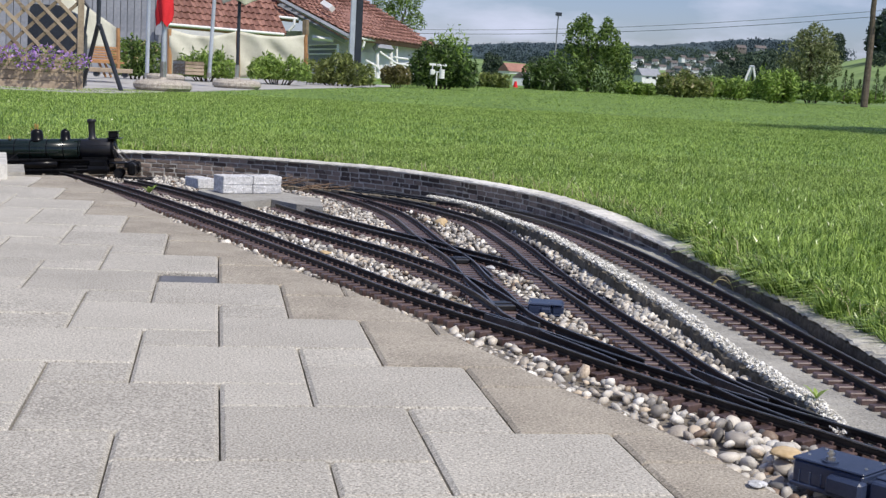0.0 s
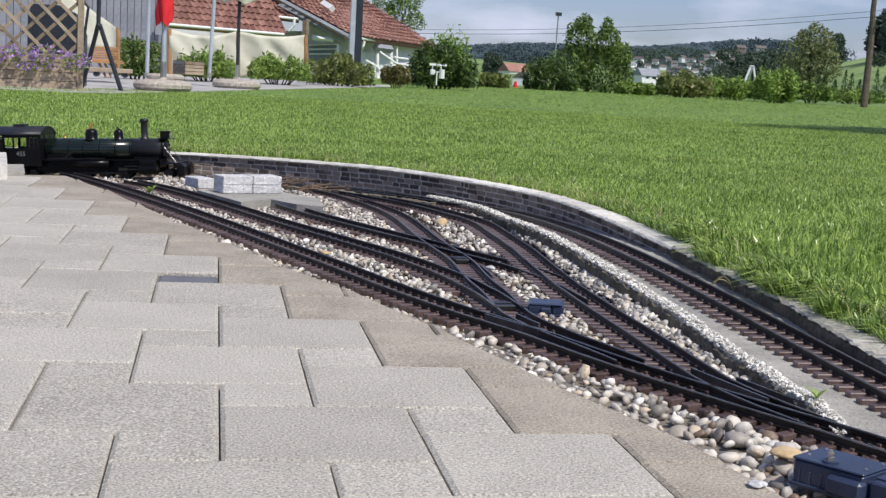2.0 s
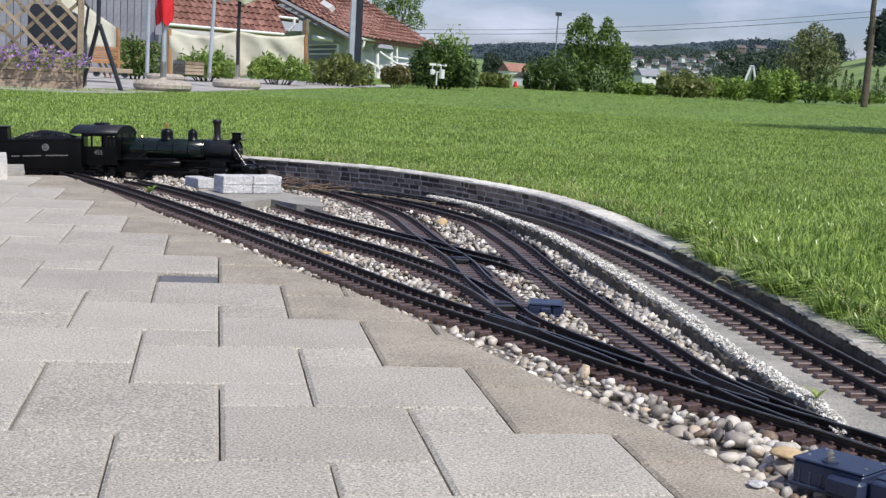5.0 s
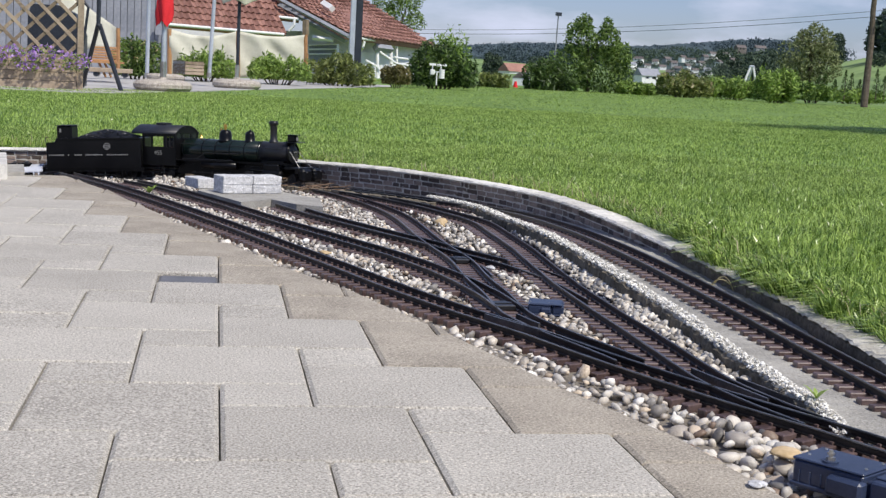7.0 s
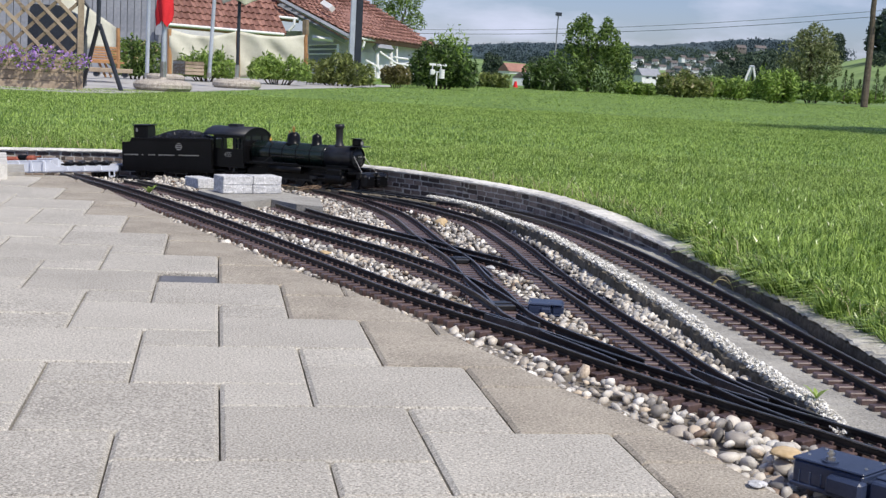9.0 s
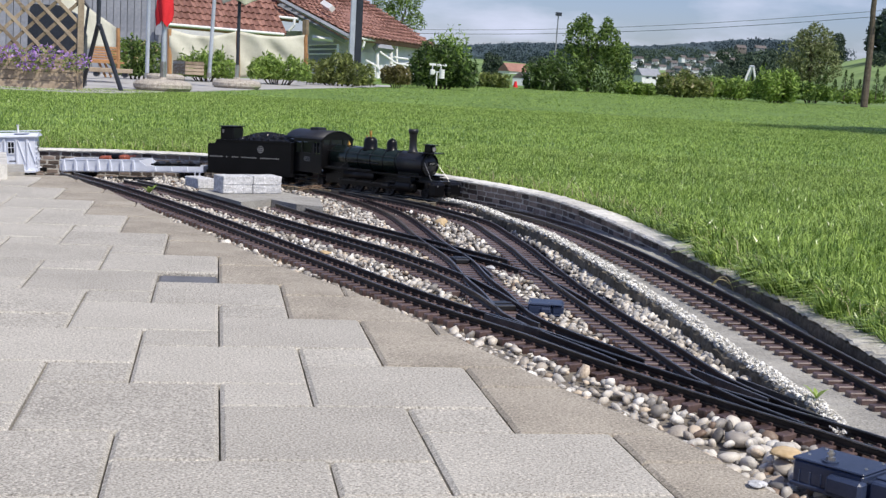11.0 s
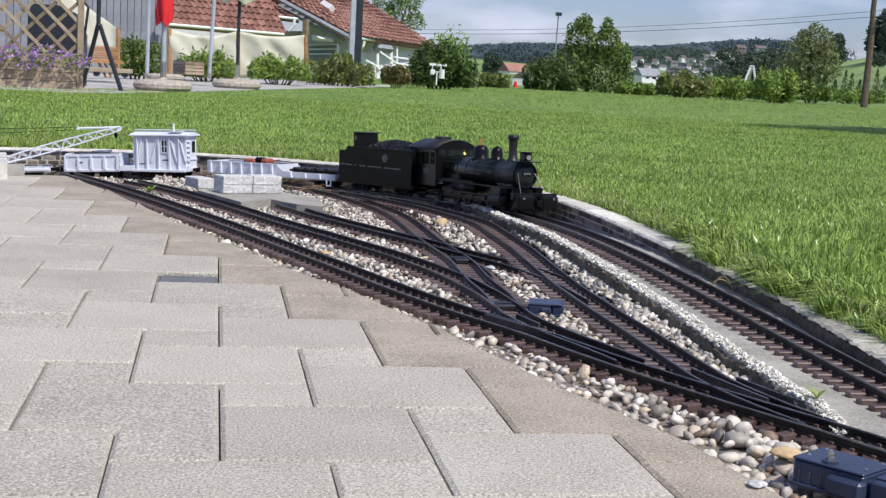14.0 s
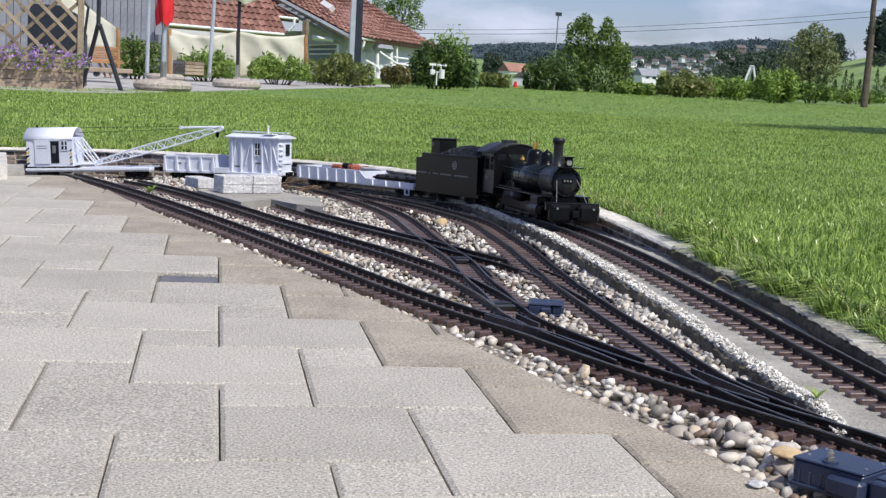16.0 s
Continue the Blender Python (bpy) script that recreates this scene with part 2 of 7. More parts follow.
def prism(outline, depth, axis="Y"):
    """An outline in x and z, given thickness along y (centred)."""
    bm = bmesh.new()
    a = [bm.verts.new((x, -depth / 2, z)) for x, z in outline]
    b = [bm.verts.new((x, depth / 2, z)) for x, z in outline]
    bm.faces.new(a)
    bm.faces.new(b[::-1])
    for k in range(len(a)):
        j = (k + 1) % len(a)
        bm.faces.new((a[j], a[k], b[k], b[j]))
    bmesh.ops.recalc_face_normals(bm, faces=bm.faces)
    if axis == "X":
        bmesh.ops.rotate(bm, verts=bm.verts, matrix=Matrix.Rotation(radians(90), 3, "Z"))
    return bm


def raw(name, verts, faces, mat, parent=None, smooth=False):
    me = bpy.data.meshes.new(name)
    me.from_pydata(np.asarray(verts).tolist(), [], np.asarray(faces).tolist() if not isinstance(faces, list) else faces)
    me.materials.append(mat)
    if smooth:
        me.polygons.foreach_set("use_smooth", [True] * len(me.polygons))
    me.update()
    ob = new(name, me)
    ob.parent = parent
    return ob


def words(name, text, size, mat, parent, m, label=""):
    cu = bpy.data.curves.new(name, "FONT")
    cu.body, cu.size, cu.extrude, cu.align_x, cu.align_y = text, size, 0.0004, "CENTER", "CENTER"
    cu.materials.append(mat)
    tmp = new(name, cu)
    me = bpy.data.meshes.new_from_object(tmp.evaluated_get(bpy.context.evaluated_depsgraph_get()))
    bpy.data.objects.remove(tmp)
    ob = new(name, me)
    ob.parent = parent
    ob.matrix_basis = m
    if label:
        ob["label"] = label
    return ob


def spline(pts, step=0.01):
    """Catmull-Rom through control points, resampled by arc length."""
    P = np.array(pts, float)
    P = np.vstack([2 * P[0] - P[1], P, 2 * P[-1] - P[-2]])
    out = []
    for i in range(1, len(P) - 2):
        a, b, c, d = P[i - 1], P[i], P[i + 1], P[i + 2]
        for t in np.linspace(0, 1, 24, endpoint=False):
            out.append(0.5 * (2 * b + (c - a) * t + (2 * a - 5 * b + 4 * c - d) * t * t + (3 * b - a - 3 * c + d) * t ** 3))
    out = np.array(out + [P[-2]])
    s = np.concatenate([[0], np.cumsum(np.linalg.norm(np.diff(out, axis=0), axis=1))])
    q = np.linspace(0, s[-1], max(3, int(s[-1] / step)))
    return np.stack([np.interp(q, s, out[:, k]) for k in range(out.shape[1])], 1), q


def sides(P):
    """Unit normals to the left of a path, in plan."""
    d = np.gradient(P[:, :2], axis=0)
    d /= np.linalg.norm(d, axis=1)[:, None]
    return np.stack([-d[:, 1], d[:, 0]], 1)


def sweep(name, P, section, mat, parent=None, jitter=0.0, seed=1, smooth=False):
    """Sweeps a closed section of (offset to the left, height) along a path."""
    n = sides(P)
    rng = np.random.default_rng(seed)
    k = len(section)
    V = np.zeros((len(P), k, 3))
    for j, (o, h) in enumerate(section):
        V[:, j, :2] = P[:, :2] + n * o
        V[:, j, 2] = P[:, 2] + h
    if jitter:
        V += rng.normal(0, jitter, V.shape)
    F = []
    for i in range(len(P) - 1):
        for j in range(k):
            q = (j + 1) % k
            F.append((i * k + j, i * k + q, (i + 1) * k + q, (i + 1) * k + j))
    F.append(tuple(range(k))[::-1])
    F.append(tuple((len(P) - 1) * k + j for j in range(k)))
    return raw(name, V.reshape(-1, 3), F, mat, parent, smooth)


# ---- main line path: it climbs from the far end of the wall round to the near end ----
MAIN = [(-1.745, 3.106, -0.135), (-1.525, 3.224, -0.122), (-1.297, 3.326, -0.107), (-1.058, 3.4, -0.092), (-0.812, 3.437, -0.076), (-0.562, 3.428, -0.06), (-0.319, 3.371, -0.043), (-0.09, 3.271, -0.029), (0.12, 3.136, -0.018), (0.308, 2.972, -0.01), (0.471, 2.782, -0.004), (0.603, 2.57, 0.001), (0.7, 2.34, 0.009), (0.752, 2.096, 0.02), (0.766, 1.847, 0.03), (0.774, 1.597, 0.037), (0.782, 1.347, 0.038), (0.791, 1.097, 0.034), (0.801, 0.847, 0.026), (0.811, 0.597, 0.016), (0.82, 0.348, 0.006), (0.829, 0.1, -0.002), (0.84, -0.2, -0.006)]
RUN, RUN_S = spline(MAIN, 0.01)


def on_run(s):
    """A point of the main line at rail height, s metres from its far end."""
    return Vector([float(np.interp(s, RUN_S, RUN[:, k])) for k in range(3)])


# ---- ground, terrace and lawn ----
def terrain_height(d, b):
    """Height of the far country at distance d and bearing b (degrees)."""
    base = np.interp(d, [0, 34, 50, 85, 110, 160, 350, 700, 1200, 1800, 3000], [-0.25, -0.25, -0.55, -0.9, -3.0, -5.0, -3.0, 3.0, 13.0, 17.0, 8.0])
    right = np.clip((b - 21) / 6.0, 0, 1) * np.interp(d, [0, 120, 300, 600, 1200, 3000], [0, 0, 4.0, 15.0, 16.0, 10.0])
    wave = np.sin(b * 0.9 + d * 0.004) * np.interp(d, [0, 200, 1500], [0, 0.4, 1.6])
    return base + right + wave


def make_ground():
    ds = np.concatenate([[0.0, 1.0, 3.0], np.geomspace(6, 3000, 46)])
    bs = np.concatenate([np.linspace(-180, -20, 17)[:-1], np.linspace(-20, 40, 61), np.linspace(40, 180, 15)[1:]])
    V, F = [], []
    for d in ds:
        for b in bs:
            hz = terrain_height(d, b)
            V.append((d * math.sin(radians(b)), -1.2 + d * math.cos(radians(b)), float(hz)))
    k = len(bs)
    for i in range(len(ds) - 1):
        for j in range(k - 1):
            F.append((i * k + j, (i + 1) * k + j, (i + 1) * k + j + 1, i * k + j + 1))
    ob = raw("ground", V, F, FIELD, smooth=True)
    return tagged(ob, "rolling green meadows and fields reaching the wooded hills", "ground", kind="structure")


make_ground()

EDGE_Y = [3.35, 2.98, 2.44, 1.90, 1.54, 1.21, 1.0, 0.81, 0.61, 0.44, 0.30, 0.20, 0.11, -0.02, -0.11, -0.5, -3.0]
EDGE_X = [-0.60, -0.479, -0.274, -0.109, 0.010, 0.116, 0.20, 0.267, 0.320, 0.364, 0.403, 0.438, 0.466, 0.490, 0.505, 0.56, 0.9]


def edge_x(y):
    return float(np.interp(-y, [-v for v in EDGE_Y], EDGE_X))


def clip_poly(poly, ox, oy, nx, ny):
    """Keeps the side of the line where (p - o) . n is negative."""
    out = []
    for k in range(len(poly)):
        a, b = poly[k], poly[(k + 1) % len(poly)]
        da, db = (a[0] - ox) * nx + (a[1] - oy) * ny, (b[0] - ox) * nx + (b[1] - oy) * ny
        if da <= 0:
            out.append(a)
        if da * db < 0:
            t = da / (da - db)
            out.append((a[0] + t * (b[0] - a[0]), a[1] + t * (b[1] - a[1])))
    return out


def paver_mesh(poly, seed):
    """A concrete paver with a chamfered rim."""
    rng = random.Random(seed)
    cx, cy = sum(p[0] for p in poly) / len(poly), sum(p[1] for p in poly) / len(poly)
    bm = bmesh.new()

    def ring(inset, z):
        r = []
        for x, y in poly:
            dx, dy = x - cx, y - cy
            sx = max(0.05, 1 - inset / max(abs(dx), 0.012))
            sy = max(0.05, 1 - inset * 0.45 / max(abs(dy), 0.012))
            r.append(bm.verts.new((cx + dx * sx, cy + dy * sy, z)))
        return r
    tilt = rng.uniform(-0.0010, 0.0010)
    r0, r1, r2 = ring(0.0007, -0.05), ring(0.0007, -0.0030 + tilt), ring(0.0052, tilt)
    for a, b in ((r0, r1), (r1, r2)):
        for k in range(len(a)):
            j = (k + 1) % len(a)
            bm.faces.new((a[k], a[j], b[j], b[k]))
    bm.faces.new(r2)
    bmesh.ops.recalc_face_normals(bm, faces=bm.faces)
    return bm


def make_pavement():
    U, J, K = 0.1, 0.0003, 0.0012
    base = bmesh.new()
    pts = [(EDGE_X[k] - 0.012, EDGE_Y[k]) for k in range(1, len(EDGE_Y))] + [(-9.0, -3.0), (-9.0, 2.4), (-1.3, 2.55)]
    top = [base.verts.new((x, y, -0.009)) for x, y in pts]
    low = [base.verts.new((x, y, -0.12)) for x, y in pts]
    base.faces.new(top)
    for k in range(len(pts)):
        j = (k + 1) % len(pts)
        base.faces.new((top[k], top[j], low[j], low[k]))
    bmesh.ops.recalc_face_normals(base, faces=base.faces)
    pav = part("pavement", base, SAND)
    tagged(pav, "terrace of light grey concrete pavers in a two-size pattern", "pavement", kind="structure")
    count = 0
    RV, RF = [], []
    for i in range(-30, 24):
        for j in range(-24, 40):
            lx, ly = i - 2 * j, 2 * i + j
            for sx, sy, w in ((lx, ly, 2), (lx, ly + 2, 1)):
                x0, y0 = sx * U, sy * U
                if y0 > 3.1 or x0 > 0.95 or x0 < -8.9 or y0 < -2.9:
                    continue
                if y0 < -0.62 or x0 + w * U < -0.28 - 0.165 * (y0 + 0.6):
                    if y0 + w * U < 2.4 and x0 + w * U < edge_x(y0):
                        g = J + 0.0006
                        for q, zq in ((g, -0.03), (g, -0.0030), (g + 0.0045, 0.0)):
                            p = g + (q - g) * 0.45
                            RV += [(x0 + q, y0 + p, zq), (x0 + w * U - q, y0 + p, zq), (x0 + w * U - q, y0 + w * U - p, zq), (x0 + q, y0 + w * U - p, zq)]
                        o = len(RV) - 12
                        RF += [(o + 8, o + 9, o + 10, o + 11)]
                        RF += [(o + c * 4 + d, o + c * 4 + (d + 1) % 4, o + c * 4 + 4 + (d + 1) % 4, o + c * 4 + 4 + d) for c in (0, 1) for d in range(4)]
                    continue
                yc = y0 + w * U / 2
                poly = [(x0 + J, y0 + K), (x0 + w * U - J, y0 + K), (x0 + w * U - J, y0 + w * U - K), (x0 + J, y0 + w * U - K)]
                ya, yb = y0 - 0.01, y0 + w * U + 0.01
                ex0, ex1 = edge_x(ya), edge_x(yb)
                tx, ty = ex1 - ex0, yb - ya
                poly = clip_poly(poly, ex0, ya, ty, -tx)
                poly = clip_poly(poly, 0, 3.02, -0.35, 1)
                if len(poly) < 3:
                    continue
                area = abs(sum(poly[k][0] * poly[(k + 1) % len(poly)][1] - poly[(k + 1) % len(poly)][0] * poly[k][1] for k in range(len(poly)))) / 2
                if area < 0.0009:
                    continue
                gap = edge_x(yc) - (x0 + w * U / 2)
                mat = PAVER_BROWN if gap < 0.135 else PAVER
                z = 0.0
                if (lx, ly + 2) == (-1, 10) and w == 1:
                    mat, z = PAVER_DARK, -0.006
                ob = part("paver", paver_mesh(poly, count), mat, pav)
                ob.location.z = z
                count += 1
    rest = raw("pavers", RV, RF, PAVER_FIELD, pav)
    tagged(rest, kind="stuff")


# ---- bed of the yard ----
def make_bed():
    bm = bmesh.new()
    pts = [(-1.9, 3.02), (-0.62, 2.9), (-0.40, 2.75), (-0.30, 2.42), (-0.13, 1.88), (-0.01, 1.5), (0.10, 1.18), (0.25, 0.8), (0.35, 0.42), (0.45, 0.1), (0.52, -0.5),
           (1.0, -0.5), (0.92, 0.6), (0.9, 1.3), (0.88, 1.9), (0.84, 2.3), (0.70, 2.66), (0.5, 2.98), (0.15, 3.3), (-0.25, 3.52), (-0.8, 3.62), (-1.4, 3.45), (-1.9, 3.2)]
    top = []
    for x, y in pts:
        z = -0.034 + (-0.054 if x < -0.8 else -0.029 if x < -0.2 and y > 2.8 else 0.0)
        top.append(bm.verts.new((x, y, z)))
    f = bm.faces.new(top)
    bmesh.ops.triangulate(bm, faces=[f])
    ob = part("gravel_bed", bm, EARTH)
    return tagged(ob, "earth and gravel bed of the garden railway yard", "ground", kind="structure")


bed = make_bed()

# ---- tracks ----
GAUGE = 0.045


def sleeper_mesh(length):
    bm = bmesh.new()
    box(bm, -0.0072, 0.0072, -length / 2, length / 2, -0.0115, 0.0, 0.0012)
    for sgn in (-1, 1):
        for o in (-0.0052, 0.0052):
            box(bm, -0.0024, 0.0024, sgn * GAUGE / 2 + o - 0.0016, sgn * GAUGE / 2 + o + 0.0016, 0.0, 0.0032)
    me = bpy.data.meshes.new("sleeper")
    bm.to_mesh(me)
    bm.free()
    me.materials.append(SLEEPER)
    return me


SLEEPER_MESH = sleeper_mesh(0.100)
RAIL_SECTION = [(-0.0042, 0.0), (0.0042, 0.0), (0.0042, 0.0016), (0.0011, 0.0028), (0.0010, 0.0080), (0.0018, 0.0092), (-0.0018, 0.0092), (-0.0010, 0.0080), (-0.0011, 0.0028), (-0.0042, 0.0016)]
HEAD_SECTION = [(-0.0018, 0.0092), (0.0018, 0.0092), (0.0016, 0.0108), (-0.0016, 0.0108)]


def make_track(label, pts, skip=()):
    """Flexible track: two rails on sleepers 29 mm apart. Heights of the points are rail heights."""
    P = pts if isinstance(pts, np.ndarray) else spline(pts, 0.01)[0]
    P = P.copy()
    P[:, 2] -= 0.0108
    tr = thing("railway_track", pose(0, 0, 0), label, "railway track", "garden railway tracks")
    nrm = sides(P)
    for sgn in (-1, 1):
        Q = P.copy()
        Q[:, :2] += nrm * sgn * GAUGE / 2
        rail = sweep("rail", Q, RAIL_SECTION, RAIL, tr)
        sweep("railhead", Q, HEAD_SECTION, RAILHEAD, rail)
    length = np.concatenate([[0], np.cumsum(np.linalg.norm(np.diff(P, axis=0), axis=1))])
    s = 0.012
    rng = random.Random(len(P))
    while s < length[-1]:
        x, y, z = (float(np.interp(s, length, P[:, k])) for k in range(3))
        a = np.array([np.interp(s + 0.005, length, P[:, k]) - np.interp(s - 0.005, length, P[:, k]) for k in range(3)])
        if not any(x0 < x < x1 and y0 < y < y1 for x0, x1, y0, y1 in skip):
            share("sleeper", SLEEPER_MESH, tr, pose(x, y, z, 0, -math.degrees(math.asin(a[2] / np.linalg.norm(a))), math.degrees(math.atan2(a[1], a[0])) + rng.uniform(-1, 1)))
        s += 0.029
    return tr


ZR = -0.012
NEAR = [(-0.475, 3.23, -0.02), (-0.29, 2.75, ZR), (-0.124, 2.332, ZR), (0.018, 1.945, ZR), (0.13, 1.615, ZR), (0.224, 1.335, ZR), (0.304, 1.09, ZR), (0.374, 0.90, ZR), (0.433, 0.765, ZR), (0.462, 0.698, ZR), (0.487, 0.628, ZR), (0.511, 0.562, ZR), (0.535, 0.500, ZR), (0.577, 0.399, ZR), (0.617, 0.310, ZR), (0.655, 0.232, ZR), (0.690, 0.160, ZR), (0.76, -0.01, ZR), (0.83, -0.22, ZR)]
SECOND = [(-0.264, 3.03, -0.018), (-0.132, 2.74, ZR), (0.018, 2.38, ZR), (0.15, 2.02, ZR), (0.262, 1.745, ZR), (0.358, 1.50, ZR), (0.425, 1.265, ZR), (0.459, 1.06, ZR), (0.469, 0.9, ZR)]
THIRD = [(0.175, 2.423, ZR), (0.234, 2.24, ZR), (0.295, 2.085, ZR), (0.355, 1.945, ZR), (0.404, 1.835, ZR), (0.452, 1.73, ZR), (0.497, 1.615, ZR), (0.540, 1.515, ZR), (0.580, 1.42, ZR), (0.612, 1.31, ZR), (0.636, 1.17, ZR), (0.648, 1.0, ZR)]
INNER = [(0.203, 3.071, -0.014), (0.302, 2.955, -0.012), (0.392, 2.803, -0.008), (0.472, 2.623, -0.004), (0.541, 2.423, 0.000), (0.597, 2.204, 0.003), (0.636, 2.019, 0.004), (0.637, 1.787, 0.004), (0.637, 1.666, 0.003), (0.637, 1.545, 0.001), (0.633, 1.441, -0.001), (0.630, 1.329, -0.004), (0.625, 1.148, -0.007), (0.626, 1.056, -0.009), (0.628, 0.887, -0.011), (0.631, 0.746, -0.012), (0.631, 0.612, -0.012), (0.630, 0.491, -0.012), (0.632, 0.403, -0.012), (0.650, 0.300, ZR), (0.678, 0.20, ZR)]
DIAGONAL = [(0.305, 2.882, ZR), (0.356, 2.777, ZR), (0.416, 2.554, ZR), (0.454, 2.347, ZR), (0.470, 2.131, ZR), (0.471, 1.839, ZR), (0.475, 1.674, ZR), (0.485, 1.454, ZR), (0.475, 1.219, ZR), (0.475, 1.062, ZR), (0.469, 0.898, ZR), (0.474, 0.815, ZR), (0.500, 0.700, ZR), (0.528, 0.61, ZR), (0.552, 0.52, ZR)]
make_track("main line track on a concrete ledge beside the wall", RUN[20:])
make_track("yard track along the edge of the paved terrace", NEAR)
make_track("second yard track ending in gravel near a concrete slab", SECOND, skip=[(0.44, 0.6, 0, 1.1)])
make_track("short yard siding starting at a concrete slab", THIRD, skip=[(0.62, 0.8, 0, 1.25)])
make_track("curved inner track of the turnout ladder", INNER, skip=[(0.63, 0.8, 0.0, 0.36)])
make_track("diagonal connecting track crossing the yard", DIAGONAL, skip=[(0.49, 0.7, 0, 0.75)])


# ---- wall, kerbs, ledges ----
WALL = RUN.copy()
WALL[:, :2] += sides(RUN) * 0.10
WALL[:, 2] = np.interp(RUN_S, [0, 0.7, 1.2, 1.7, 2.4, 3.0, 3.6, 4.05, 4.15, 4.3, 5.5], [0.0, 0.01, 0.029, 0.045, 0.058, 0.056, 0.054, 0.044, 0.030, 0.024, 0.012])
W0, W1 = 20, int(np.searchsorted(RUN_S, 4.10))


def make_wall():
    P = WALL[W0:W1]
    w = sweep("wall_garden", P, [(0.004, -0.0075), (0.05, -0.0085), (0.05, -0.16), (0.004, -0.16)], MORTAR, jitter=0.0006)
    tagged(w, "low retaining wall of small grey-brown bricks along the lawn", "wall", kind="structure")
    s = np.concatenate([[0], np.cumsum(np.linalg.norm(np.diff(P[:, :2], axis=0), axis=1))])
    nrm = sides(P)
    rng = random.Random(4)
    meshes = []
    for L in (0.026, 0.034, 0.040, 0.047):
        bm = bmesh.new()
        box(bm, -L / 2, L / 2, -0.006, 0.006, -0.0062, 0.0062, 0.0014)
        for v in bm.verts:
            v.co += Vector((rng.uniform(-1, 1), rng.uniform(-1, 1), rng.uniform(-1, 1))) * 0.0009
        me = bpy.data.meshes.new("brick")
        bm.to_mesh(me)
        bm.free()
        me.materials.append(BRICK)
        meshes.append((L, me))
    n = 0
    RV, RF = [], []
    for row in range(7):
        q = 0.02 + rng.uniform(0, 0.05)
        while q < s[-1] - 0.03:
            L, me = meshes[rng.choice((0, 1, 1, 2, 2, 3))]
            c = q + L / 2
            x, y, z = (float(np.interp(c, s, P[:, k])) for k in range(3))
            nx, ny = float(np.interp(c, s, nrm[:, 0])), float(np.interp(c, s, nrm[:, 1]))
            zz = z - 0.0075 - 0.008 - row * 0.0148
            rail = float(np.interp(c, s, RUN[W0:W1, 2]))
            if zz > rail - 0.03:
                m = pose(x + nx * 0.0085, y + ny * 0.0085, zz + rng.uniform(-0.001, 0.001), rng.uniform(-2, 2), 0, math.degrees(math.atan2(-nx, ny)) + rng.uniform(-1.5, 1.5))
                if c > 1.75 and n < 298:
                    share("brick", me, w, m)
                    n += 1
                else:
                    o = len(RV)
                    RV += [m @ v.co for v in me.vertices]
                    RF += [tuple(o + i for i in p.vertices) for p in me.polygons]
            q += L + 0.0030
    tagged(raw("bricks", RV, RF, BRICK_FIELD, w), kind="stuff")
    # coping slabs, end to end
    rng2 = np.random.default_rng(8)
    a = 0
    while a < len(P) - 6:
        b = min(len(P) - 1, a + int(rng2.integers(24, 40)))
        Q = P[a:b + 1].copy()
        cp = sweep("coping", Q, [(-0.006, -0.004), (-0.002, 0.0), (0.020, 0.002), (0.048, 0.001), (0.066, -0.004), (0.066, -0.008), (-0.005, -0.007)], COPING, w, jitter=0.0007, seed=a + 3)
        a = b
    return w


make_wall()
K0 = int(np.searchsorted(RUN_S, 4.04))
KERB = RUN.copy()
KERB[:, :2] += sides(RUN) * np.interp(-RUN[:, 1], [-1.35, -1.2, -1.02, -0.76, -0.59, -0.45, -0.3], [0.098, 0.092, 0.084, 0.080, 0.063, 0.052, 0.048])[:, None]
KERB[:, 2] = RUN[:, 2] + np.interp(RUN_S, [4.0, 4.2, 5.6], [0.006, 0.003, 0.006])
# dark kerb body, with a separate pale strip along its top
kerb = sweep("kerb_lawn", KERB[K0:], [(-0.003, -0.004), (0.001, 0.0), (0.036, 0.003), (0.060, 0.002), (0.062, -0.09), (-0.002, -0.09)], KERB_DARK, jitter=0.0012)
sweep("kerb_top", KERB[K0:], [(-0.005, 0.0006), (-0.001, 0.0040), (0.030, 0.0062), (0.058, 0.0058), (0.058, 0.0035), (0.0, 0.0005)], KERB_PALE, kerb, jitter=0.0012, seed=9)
tagged(kerb, "dark-sided concrete kerb with a pale top under the overhanging grass", "kerb", kind="structure")

LEDGE = RUN[int(np.searchsorted(RUN_S, 2.75)):].copy()
GRIT_LINE = [(0.609, 2.655, -0.002), (0.648, 2.498, 0.004), (0.684, 2.268, 0.011), (0.691, 1.952, 0.018), (0.702, 1.707, 0.024), (0.708, 1.479, 0.023), (0.709, 1.265, 0.02), (0.71, 1.084, 0.016), (0.722, 0.959, 0.005), (0.722, 0.816, 0.002), (0.714, 0.668, -0.001), (0.706, 0.536, -0.003), (0.709, 0.443, -0.006), (0.705, 0.345, -0.008), (0.707, 0.267, -0.011), (0.703, 0.184, -0.024)]


